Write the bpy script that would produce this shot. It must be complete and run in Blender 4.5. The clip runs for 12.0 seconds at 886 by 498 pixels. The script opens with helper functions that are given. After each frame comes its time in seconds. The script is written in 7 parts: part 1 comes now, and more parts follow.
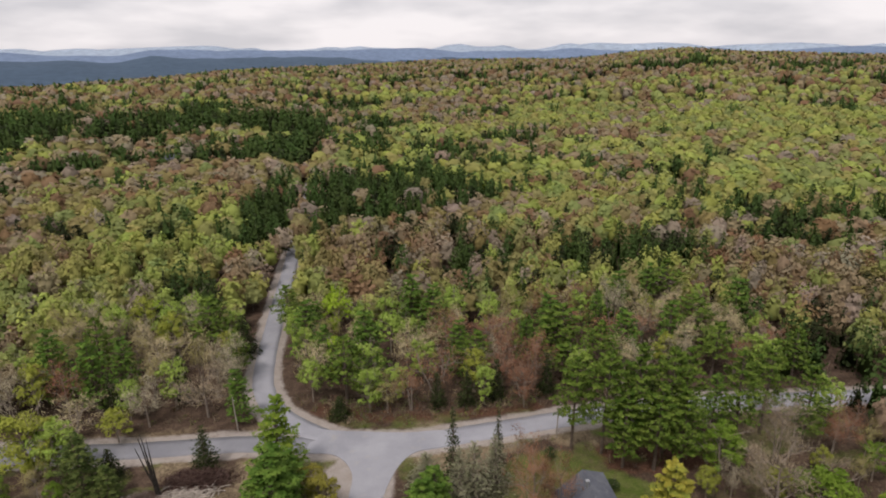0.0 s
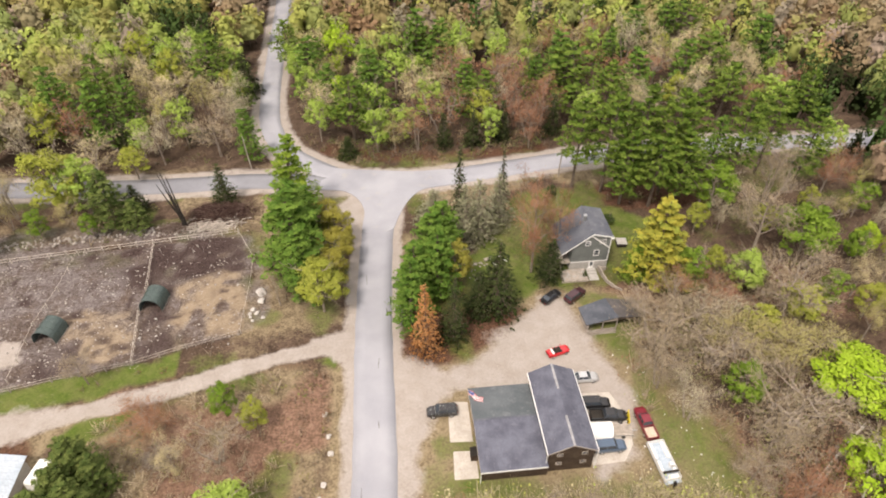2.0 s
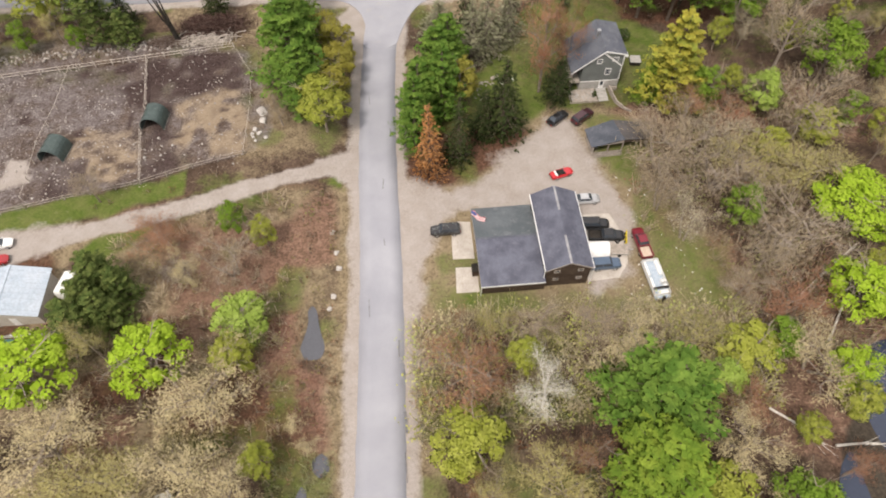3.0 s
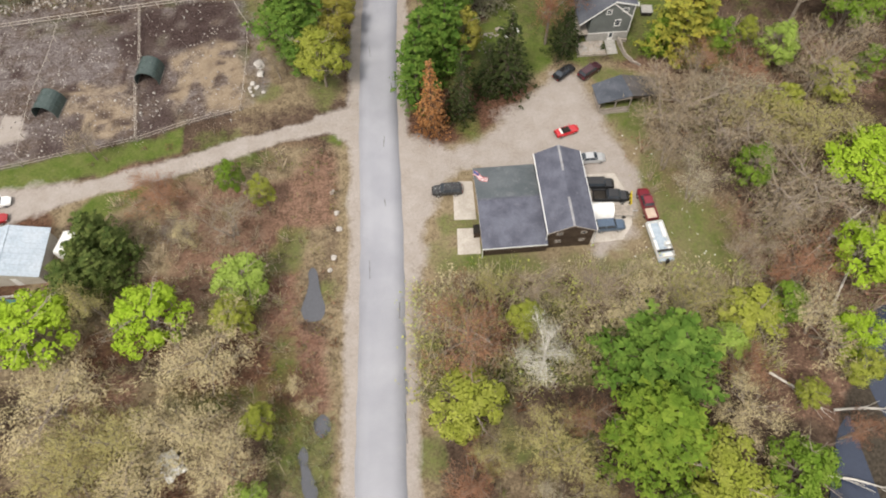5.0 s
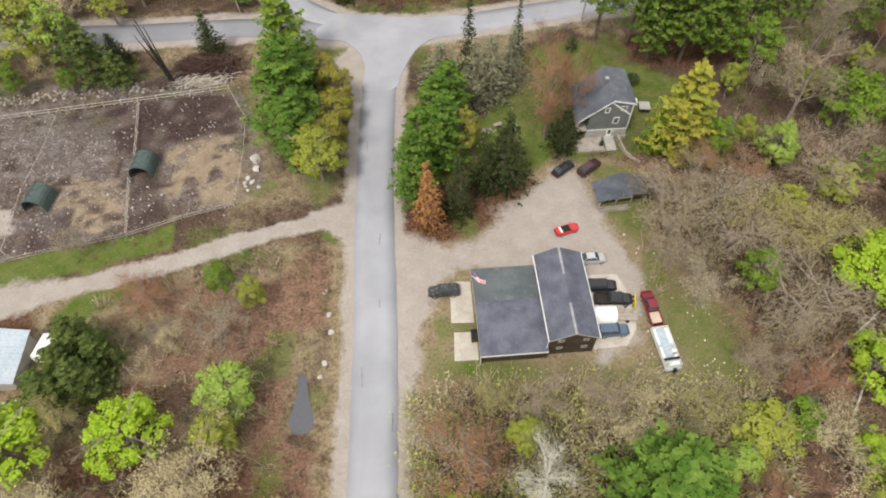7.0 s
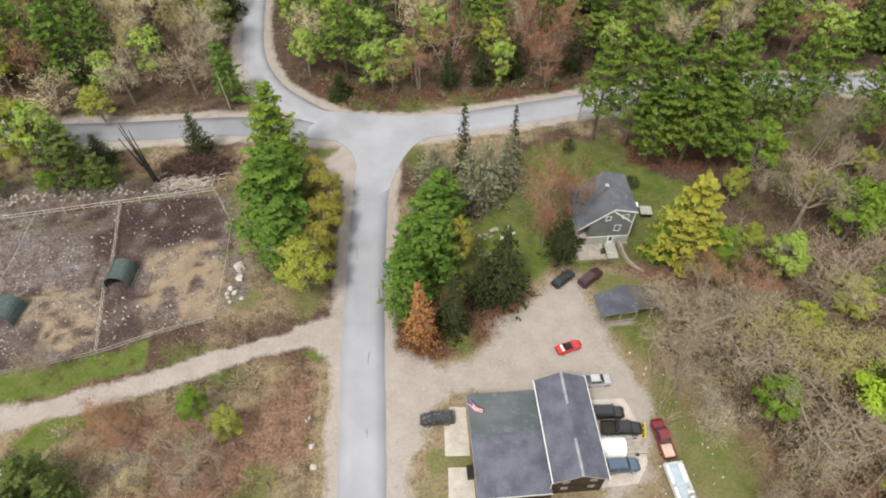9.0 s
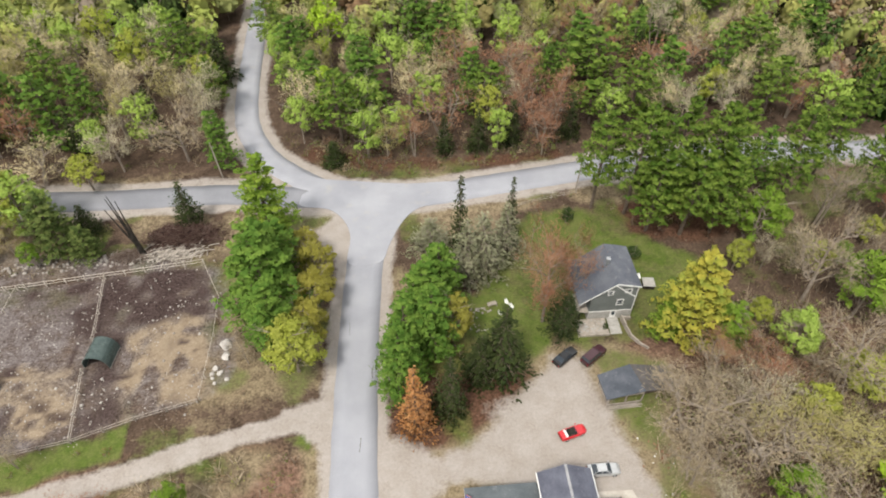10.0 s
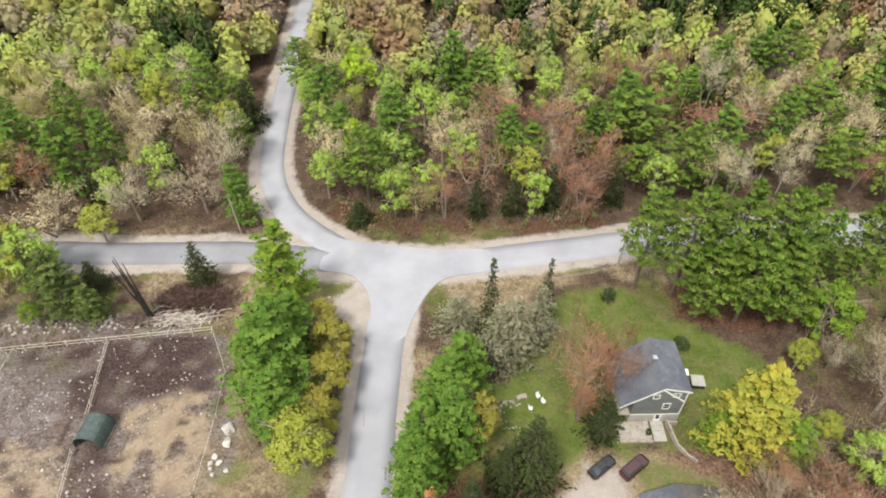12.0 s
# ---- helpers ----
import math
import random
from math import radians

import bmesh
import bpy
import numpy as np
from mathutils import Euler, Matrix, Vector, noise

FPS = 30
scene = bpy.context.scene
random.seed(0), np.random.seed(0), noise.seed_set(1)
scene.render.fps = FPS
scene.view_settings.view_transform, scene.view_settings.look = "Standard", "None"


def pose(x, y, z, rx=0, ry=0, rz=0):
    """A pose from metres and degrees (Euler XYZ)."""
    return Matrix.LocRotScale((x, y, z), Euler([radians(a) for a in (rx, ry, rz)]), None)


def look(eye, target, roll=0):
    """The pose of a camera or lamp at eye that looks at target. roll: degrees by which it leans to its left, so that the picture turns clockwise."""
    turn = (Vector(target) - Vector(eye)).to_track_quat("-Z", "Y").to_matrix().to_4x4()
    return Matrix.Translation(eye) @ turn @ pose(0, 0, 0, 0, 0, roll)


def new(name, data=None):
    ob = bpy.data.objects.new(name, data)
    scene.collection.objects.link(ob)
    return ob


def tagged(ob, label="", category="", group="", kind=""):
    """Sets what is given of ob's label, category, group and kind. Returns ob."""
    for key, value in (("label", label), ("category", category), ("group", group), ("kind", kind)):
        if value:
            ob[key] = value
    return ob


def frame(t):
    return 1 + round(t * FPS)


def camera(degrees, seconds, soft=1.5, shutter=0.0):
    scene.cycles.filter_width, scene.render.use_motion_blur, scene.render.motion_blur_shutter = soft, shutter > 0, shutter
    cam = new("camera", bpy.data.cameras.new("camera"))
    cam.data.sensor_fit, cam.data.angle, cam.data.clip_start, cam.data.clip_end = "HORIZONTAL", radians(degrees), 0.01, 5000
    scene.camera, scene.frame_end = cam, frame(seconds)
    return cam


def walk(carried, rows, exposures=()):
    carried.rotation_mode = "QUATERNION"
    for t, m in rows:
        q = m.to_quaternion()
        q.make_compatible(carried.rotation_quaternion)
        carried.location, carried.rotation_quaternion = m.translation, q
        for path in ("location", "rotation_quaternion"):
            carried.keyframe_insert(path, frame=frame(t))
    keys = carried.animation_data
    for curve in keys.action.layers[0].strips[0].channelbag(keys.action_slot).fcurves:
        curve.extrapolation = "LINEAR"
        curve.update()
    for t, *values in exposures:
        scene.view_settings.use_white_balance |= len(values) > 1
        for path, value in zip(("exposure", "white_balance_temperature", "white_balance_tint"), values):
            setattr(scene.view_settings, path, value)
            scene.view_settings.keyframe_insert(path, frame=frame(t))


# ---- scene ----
cam = camera(70.7, 12.0, 2.0)
PATH = [
    (0, (6.018, -56.534, 84.654), (6.214, -54.636, 84.055), -0.4),
    (0.5, (5.674, -56.738, 84.629), (5.869, -54.856, 83.98), -0.3),
    (1, (5.286, -56.88, 84.621), (5.475, -55.06, 83.814), -0.4),
    (1.5, (4.975, -56.978, 84.619), (5.145, -55.298, 83.547), -0.3),
    (2, (4.867, -57.032, 84.61), (5.013, -55.524, 83.305), -0.3),
    (2.5, (4.958, -57.05, 84.587), (5.07, -55.787, 83.041), -0.4),
    (3, (5.239, -56.998, 84.576), (5.324, -55.913, 82.898), -0.7),
    (3.5, (5.563, -56.686, 84.593), (5.629, -55.712, 82.848), -1.3),
    (5.5, (6.479, -53.342, 84.755), (6.529, -52.403, 82.989), -1.6),
    (6, (6.711, -51.893, 84.749), (6.765, -50.903, 83.012), -1.5),
    (6.5, (6.964, -49.932, 84.749), (7.025, -48.867, 83.057), -1.3),
    (8.5, (8.011, -40.194, 84.834), (8.097, -38.98, 83.247), -0.2),
    (9, (8.306, -37.455, 84.821), (8.401, -36.18, 83.282), -0.3),
    (9.5, (8.599, -34.55, 84.804), (8.705, -33.212, 83.321), -0.2),
    (10, (8.845, -31.589, 84.799), (8.961, -30.2, 83.364), -0.1),
    (10.5, (9.04, -28.492, 84.793), (9.166, -27.062, 83.4), 0.2),
    (11, (9.166, -25.136, 84.744), (9.21, -23.686, 83.367), -0.1),
    (11.5, (9.271, -21.784, 84.735), (9.319, -20.337, 83.354), 0.2),
    (12, (9.38, -18.481, 84.753), (9.412, -17.034, 83.372), 0.2),
]
walk(cam, [(t, look(eye, target, roll)) for t, eye, target, roll in PATH],
     exposures=[(0.0, -1.22, 6700, 17), (0.6, -1.1, 6750, 17), (1.0, -0.28, 7050, 22), (1.5, -0.07, 7400, 19), (2.5, -0.46, 7050, 16), (5.5, -0.56, 6800, 11), (10.5, -0.32, 6700, 9), (12.0, -0.15, 6750, 9)])

# ---- light: bright overcast sky, weak wide sun ----
SUN_AZ, SUN_EL = radians(215), radians(58)
world = bpy.data.worlds.new("overcast_sky")
scene.world = world
world.use_nodes = True
wt = world.node_tree
wn, wl = wt.nodes, wt.links
wn.clear()
sky = wn.new("ShaderNodeTexSky")
sky.sky_type = "NISHITA"
sky.sun_disc = False
sky.sun_elevation, sky.sun_rotation = SUN_EL, SUN_AZ
wco = wn.new("ShaderNodeTexCoord")
wmap = wn.new("ShaderNodeMapping")
wmap.inputs["Scale"].default_value = (2.2, 2.2, 9.0)
wnoise = wn.new("ShaderNodeTexNoise")
wnoise.inputs["Scale"].default_value = 2.2
wnoise.inputs["Detail"].default_value = 7
wramp = wn.new("ShaderNodeValToRGB")
wramp.color_ramp.elements[0].position, wramp.color_ramp.elements[0].color = 0.36, (17.0, 17.5, 18.2, 1)
wramp.color_ramp.elements[1].position, wramp.color_ramp.elements[1].color = 0.60, (24.5, 24.6, 24.7, 1)
wmix = wn.new("ShaderNodeMixRGB")
wmix.inputs[0].default_value = 0.86
wbg = wn.new("ShaderNodeBackground")
wbg.inputs["Strength"].default_value = 0.096
wout = wn.new("ShaderNodeOutputWorld")
wl.new(wco.outputs["Generated"], wmap.inputs[0])
wl.new(wmap.outputs[0], wnoise.inputs["Vector"])
wl.new(wnoise.outputs["Fac"], wramp.inputs[0])
wl.new(sky.outputs[0], wmix.inputs[1])
wl.new(wramp.outputs[0], wmix.inputs[2])
wl.new(wmix.outputs[0], wbg.inputs[0])
wl.new(wbg.outputs[0], wout.inputs[0])

sun_data = bpy.data.lights.new("sun", "SUN")
sun_data.energy, sun_data.angle, sun_data.color = 5.0, radians(11), (1.0, 0.957, 0.885)
sun = new("sun", sun_data)
sun.matrix_world = look((40 * math.sin(SUN_AZ), 40 * math.cos(SUN_AZ), 40 * math.tan(SUN_EL)), (0, 0, 0))

# ---- numbers and small helpers ----
rng = np.random.default_rng(7)


def vnoise(x, y, size, seed=0):
    """Smooth value noise 0..1 on arrays, cell size in metres."""
    u, v = np.asarray(x, float) / size, np.asarray(y, float) / size
    i, j = np.floor(u).astype(np.int64), np.floor(v).astype(np.int64)
    fu, fv = u - i, v - j
    fu, fv = fu * fu * (3 - 2 * fu), fv * fv * (3 - 2 * fv)

    def cell(a, b):
        n = (a * 374761393 + b * 668265263 + seed * 974711) & 0x7FFFFFFF
        n = ((n ^ (n >> 13)) * 1274126177) & 0x7FFFFFFF
        return ((n ^ (n >> 16)) & 0xFFFF) / 65535.0
    a = cell(i, j) * (1 - fu) + cell(i + 1, j) * fu
    b = cell(i, j + 1) * (1 - fu) + cell(i + 1, j + 1) * fu
    return a * (1 - fv) + b * fv


def smooth(a, b, x):
    u = np.clip((np.asarray(x, float) - a) / (b - a), 0, 1)
    return u * u * (3 - 2 * u)


def to_line(x, y, pts):
    """Distance of points to a polyline."""
    best = np.full(np.shape(x), 1e9)
    for (ax, ay), (bx, by) in zip(pts[:-1], pts[1:]):
        dx, dy = bx - ax, by - ay
        u = np.clip(((x - ax) * dx + (y - ay) * dy) / (dx * dx + dy * dy), 0, 1)
        best = np.minimum(best, np.hypot(x - ax - u * dx, y - ay - u * dy))
    return best


def inside(x, y, poly):
    """Signed distance to a polygon, positive inside."""
    x, y = np.asarray(x, float), np.asarray(y, float)
    odd = np.zeros(np.shape(x), bool)
    for (ax, ay), (bx, by) in zip(poly, poly[1:] + poly[:1]):
        if ay != by:
            odd ^= ((ay > y) != (by > y)) & (x < (bx - ax) * (y - ay) / (by - ay) + ax)
    d = to_line(x, y, poly + poly[:1])
    return np.where(odd, d, -d)


def curve_points(pts, n=10):
    """A Catmull-Rom line through points."""
    pts = [np.array(p, float) for p in pts]
    pts = [2 * pts[0] - pts[1]] + pts + [2 * pts[-1] - pts[-2]]
    out = []
    for a, b, c, d in zip(pts, pts[1:], pts[2:], pts[3:]):
        for k in range(n):
            u = k / n
            out.append(0.5 * (2 * b + (c - a) * u + (2 * a - 5 * b + 4 * c - d) * u * u + (3 * b - a - 3 * c + d) * u ** 3))
    out.append(pts[-2])
    return [tuple(p) for p in out]


# ---- plan of the place ----
MAIN = curve_points([(-3.4, -140), (-2.6, -80), (-2.0, -45), (-1.1, -23), (-0.55, -4), (-0.35, 19), (0.7, 44), (2.6, 60), (5.0, 70)])
WEST = curve_points([(-190, 76), (-120, 73.5), (-57, 70.2), (-29, 70.0), (-10, 67.5), (4, 66.5)])
EAST = curve_points([(0, 66.5), (14, 66.3), (26, 68.2), (42, 70.6), (62, 73.5), (86, 74.8), (120, 73.0), (200, 70)])
NORTH = curve_points([(-4, 67.5), (-13, 74), (-21, 82.5), (-26.5, 95), (-28.6, 112), (-29.6, 132), (-30.6, 157), (-32, 200), (-34, 250), (-36.5, 320), (-39, 400), (-41, 480)])
DRIVE = curve_points([(-2, 17.4), (-9, 16.6), (-19.4, 14.3), (-32, 10.4), (-43, 7.9), (-50, 6.2), (-57, 3.8), (-66, 0.5), (-80, -6)])
PADDOCK = [(-80, 9), (-60, 12.4), (-53.9, 13.8), (-41.5, 16), (-33, 18.9), (-24.1, 21), (-23.9, 33.4), (-24.3, 41.4), (-28.6, 50.4), (-45.8, 48.4), (-59, 46.9), (-80, 44.5)]
YARD = [(3, -22), (3, 12.5), (6.8, 11.2), (12, 10.0), (17, 12.0), (22.5, 17.5), (28.9, 21), (31.5, 24.5), (36.5, 24.5), (37, 18), (38, 13), (39.5, 9), (41, 4), (41, -2), (38.5, -10), (32.4, -12), (31, 3), (15, 5), (11.5, 4.5), (8.4, 0.8), (6.2, -6), (5.0, -22)]
LAWN = [(17, 30), (17, 36), (27, 50), (33, 60), (44, 61), (52, 52), (64, 44), (64, 24), (54, 22), (52, 26), (39, 27), (38, 24), (33, 28), (28, 24), (22, 26)]
FIELD = [(37, 26), (50, 23), (47.5, 12), (47.5, 6), (51.3, 0.3), (54.2, -5.2), (55.2, -13.3), (55, -19), (50, -21), (36, -17.5), (14, -15), (5, -16), (5, -4), (13, -9), (32, -12), (39, -11), (41, -4), (41, 6), (38, 13)]
CAMP = [(-90, -16), (-51, -13), (-46, -2), (-44, 7), (-56, 11), (-90, 12)]
POND = [(54, -50), (58, -42), (64, -33), (67, -28), (74, -24), (100, -30), (110, -60), (90, -72), (62, -66)]
PUDDLE = [(-12.9, -17.6), (-12.3, -19.2), (-11.2, -19.6), (-9.8, -19.3), (-9.3, -17.6), (-9.9, -15.4), (-10.3, -13.4), (-10.6, -11.6), (-11.3, -10.8), (-11.9, -11.6), (-11.8, -13.2), (-12.1, -15.0)]
BOG = [(-12.8, -38.4), (-12.0, -37.2), (-11.4, -38.0), (-11.3, -39.8), (-10.6, -41.2), (-9.8, -42.8), (-10.3, -44.6), (-11.6, -44.9), (-12.3, -42.8), (-12.2, -40.6)]
POOL = [(-10.7, -34.0), (-9.5, -33.2), (-8.6, -34.0), (-8.5, -35.6), (-9.6, -36.3), (-10.6, -35.4)]
GROUNDS = [(4, -14), (42, -14), (46, 6), (42, 26), (30, 27), (16, 14), (4, 13)]
BARE_EARTH = [PADDOCK, YARD, LAWN, FIELD, CAMP, GROUNDS]


RIDGE_AZ = np.radians([-90, -45, -29.4, -17.8, 1.6, 17, 26.5, 35, 60, 90])
RIDGE_H = np.array([10, 16, 22, 32, 44, 54, 80, 62, 50, 20.0])
RIDGE_R = np.array([900, 900, 950, 1200, 1800, 2000, 2000, 2000, 1900, 1500.0])


def relief(x, y):
    """Height of the ground."""
    x, y = np.asarray(x, float), np.asarray(y, float)
    az = np.arctan2(x - 5, np.maximum(y + 56, -1e6))
    r = np.hypot(x - 5, y + 56)
    top, far = np.interp(az, RIDGE_AZ, RIDGE_H), np.interp(az, RIDGE_AZ, RIDGE_R)
    ahead = smooth(-60, 120, y)
    up = top * smooth(0.1, 1.0, r / far) * (1 - 1.5 * smooth(1.02, 1.7, r / far)) * ahead
    bumps = ((vnoise(x, y, 210, 3) - 0.5) * 12 + (vnoise(x, y, 90, 4) - 0.5) * 4) * smooth(190, 420, r) * ahead
    calm = np.minimum(to_line(x, y, MAIN), np.minimum(to_line(x, y, WEST), np.minimum(to_line(x, y, EAST), to_line(x, y, NORTH))))
    for poly in BARE_EARTH:
        calm = np.minimum(calm, np.maximum(-inside(x, y, poly), 0) + 3)
    small = (vnoise(x, y, 9, 5) - 0.5) * 0.5 * smooth(4, 14, calm)
    wet = -0.30 * smooth(-1.2, 0.8, np.maximum(inside(x, y, POND), np.maximum(inside(x, y, PUDDLE), np.maximum(inside(x, y, BOG), inside(x, y, POOL)))))
    return up + bumps + small + wet


def gz(x, y):
    return float(relief(np.array([x]), np.array([y]))[0])


# ---- materials ----
def nodes_of(name):
    m = bpy.data.materials.new(name)
    m.use_nodes = True
    t = m.node_tree
    return m, t.nodes, t.links, t.nodes["Principled BSDF"]


def noise_node(N, L, scale, detail=4, rough=0.55, space="Object"):
    co = N.new("ShaderNodeTexCoord")
    n = N.new("ShaderNodeTexNoise")
    n.inputs["Scale"].default_value, n.inputs["Detail"].default_value, n.inputs["Roughness"].default_value = scale, detail, rough
    L.new(co.outputs[space], n.inputs["Vector"])
    return n


def ramp_node(N, L, fac, a, b, lo=0.35, hi=0.65):
    r = N.new("ShaderNodeValToRGB")
    r.color_ramp.elements[0].position, r.color_ramp.elements[1].position = lo, hi
    r.color_ramp.elements[0].color, r.color_ramp.elements[1].color = (*a, 1), (*b, 1)
    L.new(fac, r.inputs[0])
    return r


def mix_node(N, L, fac, a, b, how="MIX"):
    m = N.new("ShaderNodeMixRGB")
    m.blend_type = how
    for k, v in ((0, fac), (1, a), (2, b)):
        if isinstance(v, (int, float)):
            m.inputs[k].default_value = v
        elif isinstance(v, tuple):
            m.inputs[k].default_value = (*v, 1)
        else:
            L.new(v, m.inputs[k])
    return m.outputs[0]


def surface(name, a, b, scale=1.0, fine=8.0, rough=0.8, metal=0.0, bump=0.3, wear=None, coat=0.0):
    """A plain surface: two tones at a broad scale, grain at a fine one, optional worn tone."""
    m, N, L, P = nodes_of(name)
    broad, grain = noise_node(N, L, scale), noise_node(N, L, fine, 6, 0.65)
    col = ramp_node(N, L, broad.outputs["Fac"], a, b).outputs[0]
    g = ramp_node(N, L, grain.outputs["Fac"], (0.72, 0.72, 0.72), (1.2, 1.2, 1.2), 0.3, 0.7).outputs[0]
    col = mix_node(N, L, 0.7, col, g, "MULTIPLY")
    if wear:
        spots = noise_node(N, L, scale * 2.7, 8, 0.7)
        mask = ramp_node(N, L, spots.outputs["Fac"], (0, 0, 0), (1, 1, 1), 0.56, 0.68).outputs[0]
        col = mix_node(N, L, mask, col, wear)
    L.new(col, P.inputs["Base Color"])
    P.inputs["Roughness"].default_value, P.inputs["Metallic"].default_value = rough, metal
    P.inputs["Specular IOR Level"].default_value = 0.1 if rough > 0.7 else 0.45
    if coat:
        P.inputs["Coat Weight"].default_value = coat
        P.inputs["Coat Roughness"].default_value = 0.08
    if bump:
        bn = N.new("ShaderNodeBump")
        bn.inputs["Strength"].default_value, bn.inputs["Distance"].default_value = bump, 0.02
        L.new(grain.outputs["Fac"], bn.inputs["Height"])
        L.new(bn.outputs[0], P.inputs["Normal"])
    return m


def leafy(name, a, b, c, glow=0.3):
    """Foliage: tones differ from tree to tree, from bough to bough and a little from leaf to leaf; thin leaves let light through."""
    m, N, L, P = nodes_of(name)
    ob, geo = N.new("ShaderNodeObjectInfo"), N.new("ShaderNodeNewGeometry")
    c1 = mix_node(N, L, ob.outputs["Random"], a, b)
    n = noise_node(N, L, 0.75, 4, 0.6)
    c2 = mix_node(N, L, ramp_node(N, L, n.outputs["Fac"], (0, 0, 0), (1, 1, 1), 0.40, 0.68).outputs[0], c1, c)
    g = ramp_node(N, L, geo.outputs["Random Per Island"], (0.80, 0.80, 0.82), (1.16, 1.16, 1.10), 0.0, 1.0).outputs[0]
    c2 = mix_node(N, L, 1.0, c2, g, "MULTIPLY")
    L.new(c2, P.inputs["Base Color"])
    P.inputs["Roughness"].default_value = 0.65
    P.inputs["Specular IOR Level"].default_value = 0.04
    tr = N.new("ShaderNodeBsdfTranslucent")
    L.new(c2, tr.inputs[0])
    mx = N.new("ShaderNodeMixShader")
    mx.inputs[0].default_value = glow
    L.new(P.outputs[0], mx.inputs[1])
    L.new(tr.outputs[0], mx.inputs[2])
    L.new(mx.outputs[0], N["Material Output"].inputs[0])
    return m


LEAF = {
    "pine": leafy("pine_needles", (0.048, 0.092, 0.014), (0.062, 0.110, 0.017), (0.165, 0.225, 0.042), 0.12),
    "bright": leafy("bright_pine_needles", (0.058, 0.122, 0.020), (0.068, 0.132, 0.022), (0.155, 0.24, 0.045), 0.15),
    "goldgreen": leafy("light_pine_needles", (0.116, 0.194, 0.026), (0.116, 0.194, 0.026), (0.215, 0.292, 0.043), 0.25),
    "gold": leafy("golden_needles", (0.36, 0.325, 0.055), (0.36, 0.325, 0.055), (0.22, 0.26, 0.05), 0.25),
    "spruce": leafy("spruce_needles", (0.019, 0.032, 0.011), (0.024, 0.038, 0.012), (0.051, 0.062, 0.021), 0.08),
    "dead": leafy("rusty_needles", (0.34, 0.15, 0.055), (0.34, 0.15, 0.055), (0.46, 0.25, 0.11)),
    "lich": leafy("grey_green_needles", (0.166, 0.176, 0.103), (0.155, 0.166, 0.093), (0.310, 0.300, 0.207)),
    "lime": leafy("lime_leaves", (0.25, 0.385, 0.028), (0.27, 0.40, 0.03), (0.34, 0.46, 0.055), 0.25),
    "lgreen": leafy("fresh_green_leaves", (0.209, 0.319, 0.055), (0.242, 0.341, 0.066), (0.319, 0.407, 0.099), 0.2),
    "ygreen": leafy("yellow_green_leaves", (0.230, 0.267, 0.039), (0.258, 0.285, 0.046), (0.322, 0.340, 0.078), 0.2),
    "green": leafy("green_leaves", (0.105, 0.19, 0.022), (0.125, 0.21, 0.025), (0.19, 0.27, 0.045), 0.2),
    "olive": leafy("olive_buds", (0.275, 0.237, 0.094), (0.308, 0.275, 0.105), (0.385, 0.352, 0.165), 0.2),
    "rust": leafy("rusty_buds", (0.235, 0.105, 0.066), (0.25, 0.135, 0.08), (0.31, 0.185, 0.118), 0.2),
    "tan": leafy("tan_buds", (0.387, 0.321, 0.188), (0.423, 0.356, 0.212), (0.496, 0.435, 0.266), 0.2),
    "gray": leafy("grey_buds", (0.387, 0.339, 0.235), (0.417, 0.375, 0.260), (0.496, 0.454, 0.321), 0.2),
    "ochre": leafy("ochre_green_leaves", (0.238, 0.216, 0.040), (0.246, 0.229, 0.044), (0.290, 0.273, 0.066), 0.2),
    "cedar": leafy("cedar_sprays", (0.045, 0.072, 0.02), (0.06, 0.09, 0.024), (0.15, 0.18, 0.055), 0.1),
    "pale": leafy("pale_lichen_twigs", (0.46, 0.45, 0.37), (0.46, 0.45, 0.37), (0.55, 0.54, 0.46), 0.2),
    "shrub": leafy("dark_shrub_leaves", (0.035, 0.059, 0.021), (0.035, 0.059, 0.021), (0.063, 0.084, 0.028), 0.15),
    "bare": leafy("bare_twig_buds", (0.281, 0.220, 0.149), (0.308, 0.248, 0.165), (0.374, 0.314, 0.220), 0.2),
}
BARK = surface("grey_brown_bark", (0.174, 0.145, 0.116), (0.302, 0.255, 0.214), 2, 14, 0.95, bump=0.6)
PALE_BARK = surface("pale_birch_bark", (0.5, 0.47, 0.42), (0.66, 0.63, 0.58), 2, 12, 0.85, wear=(0.12, 0.1, 0.09))
DARK_BARK = surface("dark_pine_bark", (0.09, 0.07, 0.055), (0.16, 0.125, 0.10), 2, 12, 0.95, bump=0.6)


